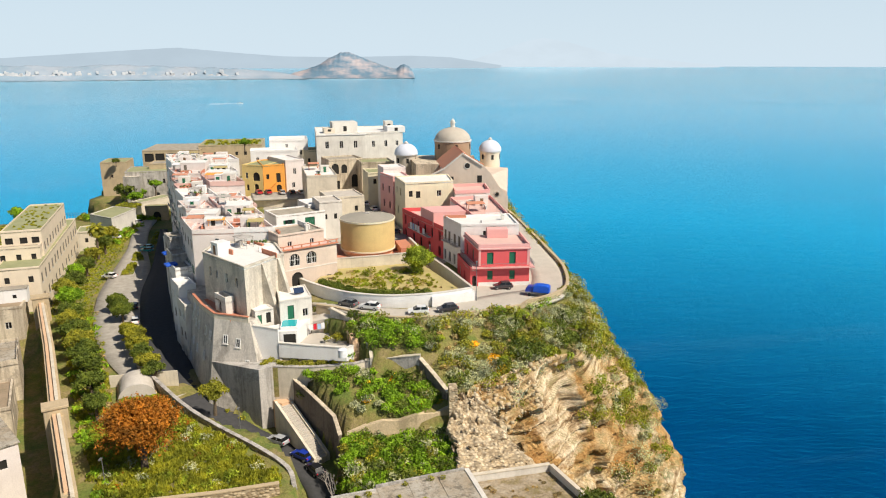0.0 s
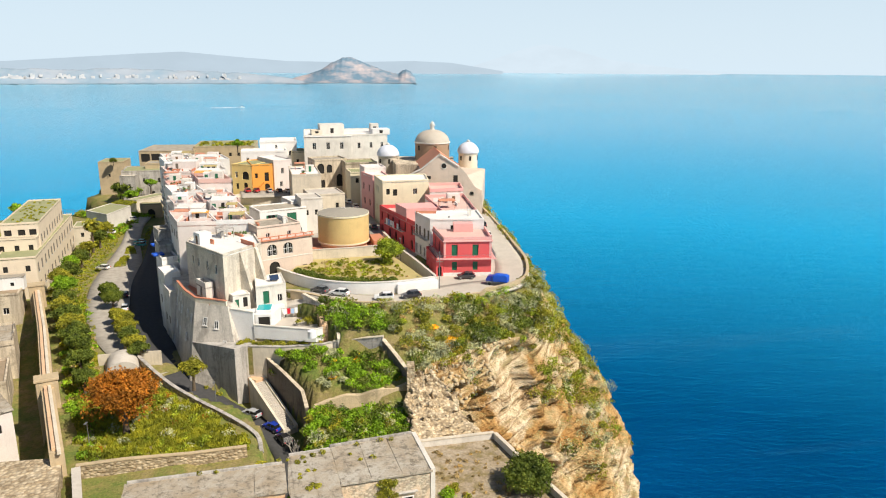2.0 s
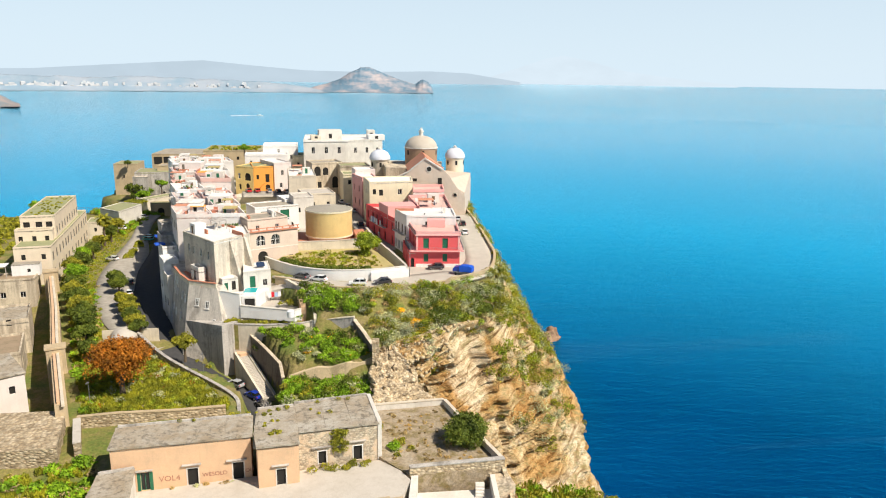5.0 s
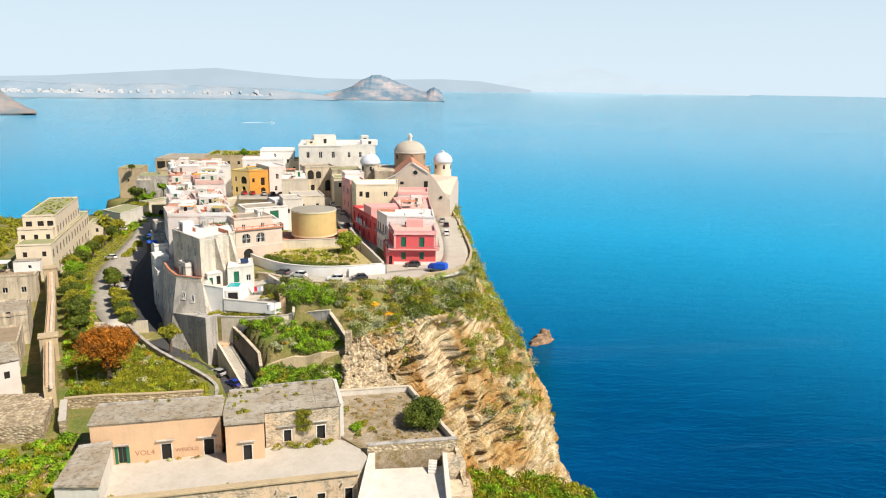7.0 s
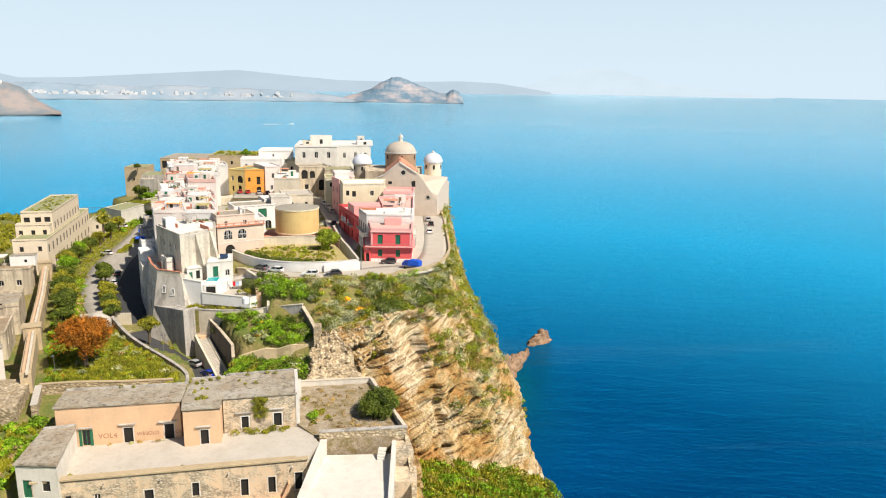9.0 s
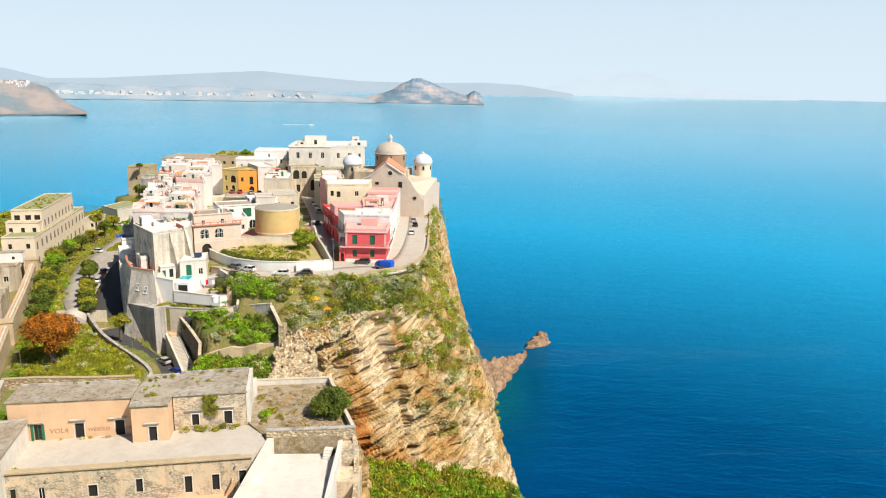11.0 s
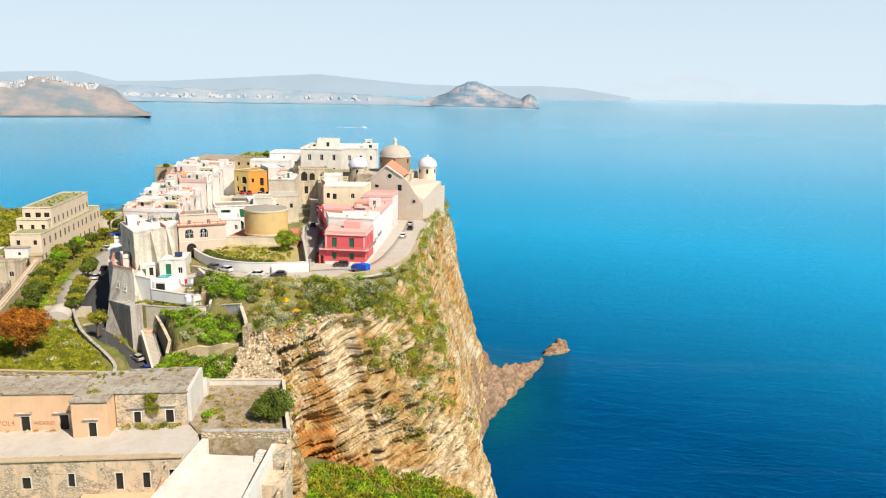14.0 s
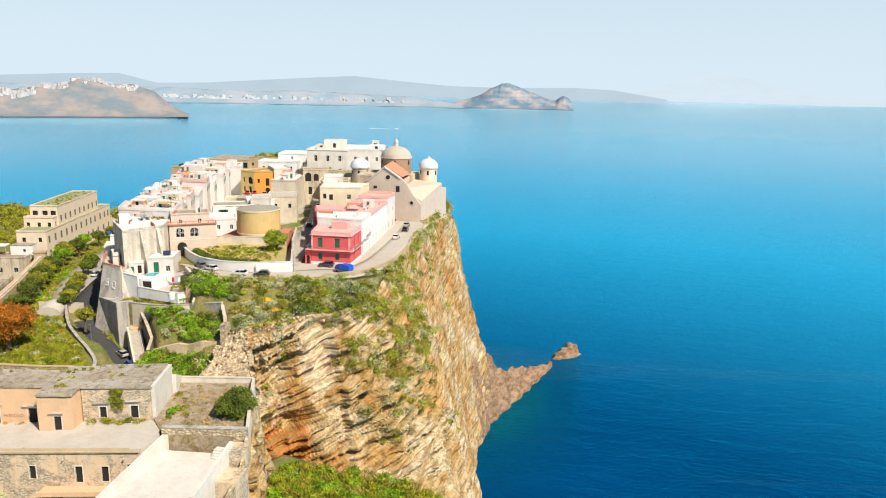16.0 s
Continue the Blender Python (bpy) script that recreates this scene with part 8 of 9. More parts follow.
plant_region("lower_garden_plants", ["fresh green plants filling the lower garden", "dark shrubs in the lower garden", "silver shrubs in the lower garden", "orange blossom in the lower garden"], MID_GARDEN,
             [("leafgreen", 0.34, 0.7, 1.7, 300, 0.18, 0.2), ("leafdark", 0.10, 1.0, 1.9, 360, 0.18, 0), ("leafgrey", 0.08, 0.7, 1.4, 300, 0.15, 0), ("leafyellow", 0.06, 0.6, 1.2, 200, 0.14, 0)], 200)
plant_region("lower_garden_plants", ["bright green plants below the rubble wall", "silver shrubs below the rubble wall", "dark shrubs below the rubble wall", "olive weeds below the rubble wall"], LOW_GARDEN,
             [("leafgreen", 0.6, 0.6, 1.5, 170, 0.22, 0.3), ("leafgrey", 0.14, 0.8, 1.7, 200, 0.18, 0), ("leafdark", 0.12, 0.9, 2.0, 220, 0.22, 0), ("leafolive", 0.14, 0.7, 1.6, 150, 0.2, 0)], 300)
plant_region("orchard_grass", ["tall yellow-green grass in the overgrown garden", "fresh green weeds in the overgrown garden", "silver shrubs in the overgrown garden", "russet weeds in the overgrown garden"], ORCHARD,
             [("grass", 1.5, 0.4, 0.9, 100, 0.19, 0.6), ("leaflime", 0.14, 0.5, 1.2, 140, 0.18, 0.2), ("leafgrey", 0.06, 0.6, 1.3, 150, 0.17, 0), ("leaforange", 0.03, 0.5, 1.0, 110, 0.18, 0)], 400)
plant_region("verge_plants", ["grass along the foot of the long wall", "green scrub along the foot of the long wall", "pale dry weeds by the long wall"], VERGE,
             [("grass", 1.0, 0.4, 0.9, 80, 0.24, 0.6), ("leafgreen", 0.22, 0.6, 1.3, 120, 0.24, 0.1), ("leafdry", 0.2, 0.5, 1.0, 80, 0.2, 0.4)], 500)
plant_region("cliff_top_shrubs", ["olive and cactus scrub along the cliff edge", "fresh green scrub along the cliff edge", "silver scrub along the cliff edge", "dry stalks along the cliff edge"], STRIP,
             [("leafolive", 0.50, 0.9, 2.0, 220, 0.22, 0.1), ("leafgreen", 0.26, 0.8, 1.9, 200, 0.24, 0.1), ("leafgrey", 0.16, 0.8, 1.6, 200, 0.18, 0), ("leafdry", 0.15, 0.5, 1.1, 80, 0.2, 0.4)], 600)
plant_region("spur_plants", ["rank green growth on the lower slope", "tall yellow-green grass on the lower slope", "dry stalks on the lower slope", "olive shrubs on the lower slope"], SPUR,
             [("leafgreen", 0.13, 0.8, 2.4, 230, 0.26, 0.45), ("grass", 0.22, 0.7, 2.0, 150, 0.28, 0.7), ("leafdry", 0.14, 0.5, 1.5, 110, 0.24, 0.6), ("leafolive", 0.14, 0.9, 2.6, 240, 0.24, 0.35)], 700)
plant_region("yard_plants", ["bright green shrubs in the ruined yard", "yellow-green grass in the ruined yard", "silver and dry weeds in the ruined yard"], YARD,
             [("leafgreen", 0.16, 0.8, 1.7, 190, 0.28, 0), ("grass", 0.8, 0.4, 0.8, 80, 0.22, 0.6), ("leafdry", 0.15, 0.5, 1.0, 90, 0.2, 0.3)], 800)
plant_region("field_plants", ["green fields and scrub beyond the monastery"], FIELD, [("grass", 0.06, 0.8, 2.0, 50, 0.5, 0.4), ("leafolive", 0.03, 1.2, 2.6, 80, 0.5, 0)], 900)
plant_region("backland_plants", ["green scrub beside the far road"], BACKLAND, [("leafgreen", 0.12, 0.8, 1.6, 110, 0.36, 0), ("grass", 0.3, 0.6, 1.2, 60, 0.34, 0.4)], 950)

MEDIAN = [(-86.6, 193.6), (-83.0, 194.8), (-88.0, 207.6), (-90.6, 206.8)]
MEDIAN_FAR = [(-93.4, 221), (-90.4, 223), (-97.4, 241), (-99.8, 240.6)]
ROADSIDE = [(-79.4, 148), (-81.4, 157), (-86.6, 169.6), (-93, 191), (-99.6, 215), (-107.4, 240), (-108.8, 232), (-105.4, 214), (-108.2, 205), (-95.4, 166), (-91, 156)]
for _poly, _seed in ((MEDIAN, 960), (MEDIAN_FAR, 964), (ROADSIDE, 968)):
    plant_region("verge_grass", ["sunlit yellow-green grass beside the town road", "pale dry grass beside the town road"], _poly, [("grass", 1.6, 0.10, 0.26, 16, 0.22, 0.3), ("leaflime", 0.12, 0.15, 0.4, 24, 0.22, 0.3)], _seed)


def cliff_plants():
    """Shrubs that cling to ledges of the cliff."""
    rs = np.random.RandomState(77)
    T = np.repeat(CLIFF_T[:, None], CLIFF.shape[1], 1)
    Wv = np.repeat(np.linspace(0, 1, CLIFF.shape[1])[None, :], len(CLIFF_T), 0)
    blob = waves(CLIFF[..., 0], CLIFF[..., 1], CLIFF[..., 2], 11.0, 3, 0.6)
    chance = 0.8 * np.exp(-(Wv / 0.13) ** 2) * smooth(T, 5.4, 6.4) + 0.28 * np.exp(-(Wv / 0.05) ** 2)
    chance += 0.9 * 1.6 * np.exp(-((T - 5.68) / 0.24) ** 2 - ((Wv - 0.16) / 0.065) ** 2)
    chance += 0.55 * np.exp(-((T - 7.1) / 0.30) ** 2 - ((Wv - 0.22) / 0.16) ** 2)
    chance += 0.35 * np.exp(-((T - 8.2) / 0.8) ** 2 - ((Wv - 0.12) / 0.10) ** 2)
    chance += 0.20 * smooth(T, 5.2, 6) * (1 - smooth(T, 9, 11)) * np.exp(-((Wv - 0.34) / 0.12) ** 2)
    chance += 0.10 * np.exp(-((T - 3.6) / 0.5) ** 2 - ((Wv - 0.15) / 0.15) ** 2)
    chance += 2.6 * np.exp(-((T - 6.8) / 0.6) ** 2 - (Wv / 0.15) ** 2)
    chance += 0.7 * np.exp(-(Wv / 0.10) ** 2) * smooth(T, 5.6, 6.1) * (1 - smooth(T, 10.6, 11.2))
    chance *= smooth(blob, -0.35, 0.0) * (1 + 2.6 * smooth(T, 7.95, 8.05))
    chance += 0.75 * np.exp(-((T - 5.66) / 0.22) ** 2 - ((Wv - 0.17) / 0.06) ** 2) + 0.4 * np.exp(-((T - 5.85) / 0.25) ** 2 - ((Wv - 0.33) / 0.05) ** 2)
    chance *= 0.45
    chance += 0.5 * np.exp(-((T - 6.75) / 0.24) ** 2) * (1 - smooth(Wv, 0.24, 0.38)) * smooth(waves(CLIFF[..., 0], CLIFF[..., 1], CLIFF[..., 2], 6.0, 2, 1.6), -0.5, 0.1)
    chance += 0.35 * np.exp(-((T - 3.3) / 0.35) ** 2 - ((Wv - 0.33) / 0.08) ** 2)
    for cx, cy, cz, r, amp in ((30.1, 115.3, 73.8, 3.2, 1.3), (29, 117, 78, 3.0, 1.0), (38, 132.8, 69.8, 5.0, 0.7), (35, 140, 76, 5.0, 0.8), (34.4, 148.5, 75, 4.0, 0.7), (33.7, 120.8, 70.8, 3.6, 0.9), (36, 118, 66, 3.4, 0.8),
                               (37.7, 112.8, 58.2, 3.0, 0.7), (36, 114, 61, 2.6, 0.6), (30.3, 111, 63.5, 2.0, 0.8), (27.5, 165, 83, 3.4, 1.5), (29, 158, 79, 3.2, 1.6), (31, 153, 77, 3.2, 1.6), (33, 149, 75, 3.2, 1.6), (35, 143, 73, 3.2, 1.6), (36.5, 138, 71.5, 3.2, 1.6), (37.8, 133, 70, 3.2, 1.6), (37.5, 127, 68, 3.2, 1.6), (36, 121, 69, 3.0, 1.6), (38.6, 118, 60, 2.6, 1.2), (39.5, 116, 54, 2.4, 1.0), (26, 190, 82, 6.0, 0.5), (14, 109.4, 74, 1.6, 0.5)):
        chance += amp * np.exp(-((CLIFF[..., 0] - cx) ** 2 + (CLIFF[..., 1] - cy) ** 2 + 0.7 * (CLIFF[..., 2] - cz) ** 2) / r ** 2)
    pick = rs.rand(*chance.shape) < chance * 0.021
    p = CLIFF[pick]
    kind = rs.rand(len(p))
    for name, label, mat, a, b, size, r0, r1 in (("cliff_scrub", "olive scrub clinging to the cliff", "leafolive", 0, 0.46, 0.21, 0.6, 1.9), ("cliff_shrubs", "green shrubs clinging to the cliff", "leaflime", 0.46, 0.58, 0.22, 0.5, 1.6), ("cliff_silver_shrubs", "silver shrubs clinging to the cliff", "leafgrey", 0.58, 0.84, 0.18, 0.6, 1.7), ("cliff_dark_shrubs", "dark shrubs clinging to the cliff", "leafdark", 0.84, 0.92, 0.22, 0.6, 1.6), ("cliff_dry_weeds", "dry weeds clinging to the cliff", "leafdry", 0.92, 1.01, 0.18, 0.4, 0.9)):
        s = (kind >= a) & (kind < b)
        r = 1.3 * (r0 + (r1 - r0) * rs.rand(s.sum()) ** 1.4)
        stuff(name, label, p[s] + np.array([0, 0, 0.15]), r, 190, size * 0.85, mat, 30 + int(a * 100), 0.1)


cliff_plants()


def limb(bm, a, b, r0, r1, seg=7):
    d = Vector(b) - Vector(a)
    m = Matrix.Translation((Vector(a) + Vector(b)) / 2) @ d.to_track_quat("Z", "Y").to_matrix().to_4x4()
    bmesh.ops.create_cone(bm, cap_ends=True, segments=seg, radius1=r0, radius2=r1, depth=d.length, matrix=m)


def tree(name, label, x, y, z, high, crown, mat, seed, group="", lumps=26, per=120, size=0.3, flat=0.8, bark="bark", wide=1.0):
    """Tapered trunk, forked limbs, and a crown of leaf lumps with gaps."""
    rs = np.random.RandomState(seed)
    t = empty(name, label, "tree", group, at=(x, y, z))
    bm = bmesh.new()
    fork = high - crown * 1.15
    limb(bm, (0, 0, -0.4), (0.1, 0, fork), 0.05 * high + 0.06, 0.035 * high + 0.03, 9)
    tips = []
    for i in range(6):
        a = i * 1.047 + rs.uniform(-0.4, 0.4)
        tip = (math.cos(a) * crown * 0.55 * wide, math.sin(a) * crown * 0.55 * wide, fork + crown * rs.uniform(0.5, 0.95))
        limb(bm, (0.1, 0, fork - 0.15), tip, 0.025 * high + 0.02, 0.02)
        tips.append(tip)
    part("trunk", bm, M[bark], t)
    d = rs.normal(size=(lumps, 3))
    d /= np.linalg.norm(d, axis=1, keepdims=True)
    d[:, 2] = np.where(rs.rand(lumps) < 0.7, np.abs(d[:, 2]), d[:, 2])
    c = d * crown * (0.35 + 0.45 * rs.rand(lumps, 1)) * np.array([wide, wide, flat]) + np.array([0, 0, high - crown * 0.85 * flat])
    v, f = leaves(c, crown * (0.26 + 0.18 * rs.rand(lumps)), per, size, rs)
    me = mesh_np("crown", v, f, M[mat])
    ob = new("crown", me)
    ob.parent = t
    return t


tree("russet_tree", "broad round tree with russet orange foliage", -42.9, 91.6, 74.2, 11.0, 5.6, "leaforange", 1, lumps=80, per=330, size=0.2, flat=0.72)
tree("garden_tree", "bushy bright green tree in the walled garden", -5.0, 142.0, 89.6, 5.2, 3.5, "leaflime", 2, lumps=60, per=200, size=0.2)
tree("round_bush", "large round dark evergreen bush on the terrace", 19.2, 77.2, 75.4, 4.4, 3.6, "leafdark", 3, lumps=80, per=260, size=0.17, flat=0.85)
tree("pale_tree", "pale yellow-green tree beside the lane", -38.0, 108.6, 75.2, 5.4, 2.6, "leafolive", 4, lumps=24, per=110, size=0.22)
for _i, (_x, _y, _h, _r, _m) in enumerate(((-75.5, 157, 5.0, 2.6, "leafdark"), (-71.5, 150.5, 5.2, 2.6, "leafdark"), (-65.5, 140, 4.6, 2.0, "leafolive"), (-54.8, 123, 4.8, 2.2, "leafolive"), (-52.2, 119.4, 4.6, 2.1, "leafdark"),
                                          (-62.5, 136, 5.2, 2.4, "leafolive"), (-60, 131.5, 5.0, 2.4, "leafolive"), (-57.6, 127.5, 4.6, 2.1, "leafdark"),
                                          (-81.5, 148, 6, 3.0, "leafdark"), (-78.5, 142, 6, 2.9, "leafolive"), (-74.5, 136, 6.5, 3.0, "leafdark"), (-70.5, 130, 6.5, 2.9, "leafolive"), (-67, 124, 6.5, 2.9, "leafdark"), (-63.5, 118.5, 6.5, 2.8, "leafdark"), (-60, 112, 6.0, 2.6, "leafdark"), (-56.5, 106, 5.0, 2.2, "leafdark"),
                                          (-86, 157, 6.5, 3.1, "leafgreen"), (-90.5, 163, 6.5, 3.2, "leafolive"), (-92, 171, 6, 3.0, "leafdark"), (-95.5, 178, 6, 3.0, "leafgreen"), (-97, 187, 5.5, 2.6, "leafdark"), (-101, 200, 5, 2.4, "leafolive"), (-103, 211, 6, 2.6, "leafdark"), (-106, 222, 6, 2.8, "leafolive"))):
    tree("roadside_tree", "rounded evergreen tree beside the old road", _x, _y, 74.9, _h, _r, _m, 10 + _i, "trees along the road", 40, 180, 0.19)
for _i, (_x, _y, _z, _h, _r, _m) in enumerate(((-84.8, 307, 95, 5, 2.4, "leafgreen"), (-140.2, 306, 88.6, 3, 1.6, "leafdark"), (-127, 283, 76, 8, 4, "leafdark"), (-122, 279, 76, 6, 3.2, "leafgreen"), (-131, 289, 76, 7, 3.2, "leafdark"), (-115, 283, 80, 6, 2.6, "leafgreen"), (-150, 247, 76, 6, 3, "leafgreen"), (-143, 240, 76, 6, 3, "leafdark"))):
    tree("far_tree", "leafy green tree beyond the town", _x, _y, _z, _h, _r, _m, 50 + _i, "", 20, 90, 0.4)


def palm(x, y, z, high, reach, seed):
    """Ringed trunk and a round head of arching feathered fronds."""
    rs = random.Random(seed)
    t = empty("palm_tree", "tall date palm with a shaggy round crown", "tree", at=(x, y, z))
    bm = bmesh.new()
    for i in range(12):
        a, b = high * i / 12, high * (i + 1) / 12
        limb(bm, (0.03 * i, 0, a - 0.2), (0.03 * i + 0.03, 0, b), 0.42 - 0.012 * i, 0.36 - 0.012 * i, 9)
    part("trunk", bm, M["bark"], t)
    bm = bmesh.new()
    for i in range(54):
        az, up = rs.uniform(0, 2 * math.pi), rs.uniform(-0.5, 1.25)
        way = Vector((math.cos(az), math.sin(az), 0))
        side = Vector((-way.y, way.x, 0))
        at, tilt, last = Vector((0.36, 0, high)), up, None
        for k in range(9):
            w = reach * 0.17 * math.sin(math.pi * (k + 0.6) / 9.6)
            row = [bm.verts.new(at - side * w - Vector((0, 0, w * 0.5))), bm.verts.new(at), bm.verts.new(at + side * w - Vector((0, 0, w * 0.5)))]
            if last and k % 2:
                bm.faces.new((last[0], last[1], row[1], row[0]))
                bm.faces.new((last[1], last[2], row[2], row[1]))
            elif last:
                bm.faces.new((last[1], row[1], row[0]))
                bm.faces.new((last[1], row[2], row[1]))
            last = row
            at = at + (way * math.cos(tilt) + Vector((0, 0, math.sin(tilt)))) * reach / 8
            tilt -= 0.24
    part("crown", bm, M["leafolive"], t)


palm(-101.6, 203.6, 75.7, 9.2, 3.6, 4)


def bare_tree():
    rs = random.Random(8)
    t = empty("bare_tree", "bare pale branching tree beside the lane", "tree", at=(-15.6, 88.5, 71))
    bm = bmesh.new()

    def grow(a, d, length, r, depth):
        b = a + d * length
        limb(bm, a, b, r, r * 0.6, 5)
        if depth:
            for _ in range(3):
                e = (d + Vector((rs.uniform(-0.8, 0.8), rs.uniform(-0.8, 0.8), rs.uniform(-0.1, 0.5)))).normalized()
                grow(b, e, length * rs.uniform(0.6, 0.8), r * 0.6, depth - 1)
    grow(Vector((0, 0, -0.3)), Vector((0.05, 0, 1)), 2.0, 0.14, 4)
    part("trunk", bm, M["palebark"], t)


bare_tree()


def agave(x, y, z, r, seed):
    rs = random.Random(seed)
    t = empty("agave", "blue-green agave rosette on the slope", "plant", "agaves on the slope", at=(x, y, z))
    bm = bmesh.new()
    for i in range(22):
        a, e = i * 2.4, 0.25 + 1.0 * (i / 22)
        d = Vector((math.cos(a) * math.cos(e), math.sin(a) * math.cos(e), math.sin(e)))
        s = Vector((-math.sin(a), math.cos(a), 0)) * 0.11 * r
        l = r * rs.uniform(0.85, 1.1)
        p0, p1, p2 = Vector((0, 0, 0.05)), d * l * 0.55, d * l + Vector((0, 0, -0.12 * l))
        vs = [bm.verts.new(p0 - s), bm.verts.new(p0 + s), bm.verts.new(p1 + s * 1.2), bm.verts.new(p2), bm.verts.new(p1 - s * 1.2)]
        bm.faces.new(vs)
    part("leaves", bm, M["leafgrey"], t)


for _i, (_x, _y, _r) in enumerate(((-10.6, 115.6, 1.7), (-8.6, 116.6, 1.2), (12, 122, 1.4), (15.5, 123.6, 1.3), (9, 119.6, 1.2))):
    agave(_x, _y, float(height_at(_x, _y)) + 0.1, _r, _i)


# plants on terraces, walls and roofs
def patch_plants(name, label, poly, z, mat, dens, r0, r1, per, size, seed, up=0.0):
    q = scatter(poly, dens, seed)
    rs = np.random.RandomState(seed)
    r = r0 + (r1 - r0) * rs.rand(len(q)) ** 1.5
    stuff(name, label, np.column_stack([q, z + r * 0.3]), r, per, size, mat, seed + 1, up)


patch_plants("hedge", "dense clipped hedge inside the garden wall", [(-25.2, 133.9), (-19.4, 128.9), (-14, 126.5), (-8.4, 125.8), (-2.4, 126.9), (-2.6, 128.2), (-8.4, 127.4), (-13.8, 128.2), (-18.6, 130.8), (-24, 135.4)], 89.9, "leafdark", 2.2, 0.7, 1.1, 190, 0.14, 1001)
GARDEN = [(-23, 136), (-18, 131.5), (-8, 128.5), (1, 130.5), (-4.5, 144), (-22, 142)]
plant_region("garden_grass", ["dry yellow-green grass in the walled garden", "bright weeds in the walled garden", "low olive shrubs in the walled garden", "dry stalks in the walled garden"], GARDEN,
             [("grass", 0.55, 0.15, 0.7, 70, 0.12, 0.5), ("leaflime", 0.10, 0.3, 0.9, 110, 0.13, 0.2), ("leafolive", 0.03, 0.5, 1.1, 160, 0.15, 0.0), ("leafdry", 0.15, 0.2, 0.6, 50, 0.12, 0.4)], 1003, z=89.86)
patch_plants("rampart_plants", "trailing plants along the rampart terrace", [(-34, 113.8), (-29.4, 113.2), (-15.6, 113.8), (-15.8, 115.4), (-31, 116.5)], 81.4, "leafolive", 0.9, 0.4, 0.8, 120, 0.18, 1007)
patch_plants("terrace_weeds", "dry weeds on the bare terrace", [(8, 71), (23.5, 72), (15.4, 89.5), (2, 86)], 75.4, "leafdry", 0.35, 0.15, 0.5, 50, 0.13, 1009, 0.5)
patch_plants("terrace_green_weeds", "green weeds on the bare terrace", [(6.5, 71), (12, 71.5), (9, 80), (3, 85)], 75.5, "leafolive", 0.2, 0.4, 1.0, 110, 0.16, 1011)
patch_plants("wall_foot_weeds", "weeds along the foot of the barracks", [(-30, 61.6), (-12, 66.4), (-12.2, 67.1), (-30.2, 62.2)], 74.2, "leafgrey", 1.3, 0.3, 0.7, 100, 0.15, 1013)
patch_plants("wall_foot_shrubs", "green and russet weeds at the foot of the stone wing", [(-4.8, 67.0), (6.4, 70.6), (5.6, 72.2), (-5.2, 68.7)], 74.9, "leafolive", 1.0, 0.4, 0.9, 120, 0.16, 1015)
patch_plants("lime_bush", "bright yellow-green bush beside the end wall", [(6.6, 73), (8.8, 73.6), (8.2, 76), (6.2, 75.6)], 75.6, "leafgreen", 1.4, 0.6, 1.0, 160, 0.16, 1017)
_vine = np.random.RandomState(5)
stuff("wall_vine", "green vine climbing the bare stone wing", np.column_stack([np.interp(_vine.rand(60), [0, 1], [-0.9, 1.3]), np.zeros(60), 77.2 + 3.6 * _vine.rand(60)]) * np.array([1, 0, 1]) + np.array([[0, 70.15 + 0.31 * 0.5, 0]]), 0.25 + 0.3 * _vine.rand(60), 60, 0.11, "leafolive", 6)
patch_plants("court_weeds", "small weeds rooted along the court edge", [(-26, 52.2), (9, 62.6), (8.6, 63.6), (-26.4, 53.2)], 74.5, "leafolive", 0.25, 0.15, 0.5, 70, 0.12, 1051)
patch_plants("wall_foot_dry", "russet weeds along the foot of the barracks", [(-30, 61.4), (-12, 66.2), (-12.2, 67.1), (-30.2, 62.2)], 74.2, "leafdry", 0.9, 0.25, 0.6, 80, 0.13, 1053, 0.3)
patch_plants("roof_joint_weeds", "weeds in the joints of the screed roof", [(-4, 72), (4.6, 75), (3.2, 79.6), (-6, 76)], 81.25, "leafolive", 0.16, 0.2, 0.5, 80, 0.11, 1055)
patch_plants("garden_wall_shrubs", "shrubs hanging over the tan garden wall", [(-12.6, 103.5), (-4, 103.9), (0.6, 104.9), (0.2, 106), (-5, 105.2), (-12, 104.6)], 77.5, "leafgreen", 0.9, 0.5, 1.2, 240, 0.14, 1057)
plant_region("bank_plants", ["green growth on the bank beside the lane", "olive growth on the bank beside the lane", "russet weeds on the bank beside the lane"], [(-17.2, 102), (-14.6, 92), (-14.4, 86), (-12, 86), (-11.6, 102)],
             [("leafgreen", 0.35, 0.7, 1.5, 220, 0.18, 0.2), ("leafolive", 0.2, 0.6, 1.4, 220, 0.17, 0.1), ("leaforange", 0.06, 0.5, 1.0, 160, 0.15, 0.1)], 1061, 0.2)
plant_region("prison_scrub", ["green scrub round the old prison", "olive scrub round the old prison", "yellow-green grass round the old prison"], [(-136, 258), (-104, 256), (-102, 268), (-107, 284), (-130, 282)],
             [("leafgreen", 0.05, 1.0, 2.4, 170, 0.3, 0.0), ("leafolive", 0.06, 1.0, 2.2, 170, 0.3, 0.0), ("grass", 0.25, 0.6, 1.2, 60, 0.3, 0.4)], 1071, 0.3)
patch_plants("shed_roof_grass", "long grass over the shed roofs", [(-121.6, 248), (-113.4, 246.6), (-111, 262), (-119.6, 263.4)], 80.2, "grass", 0.5, 0.4, 0.9, 60, 0.28, 1081, 0.4)
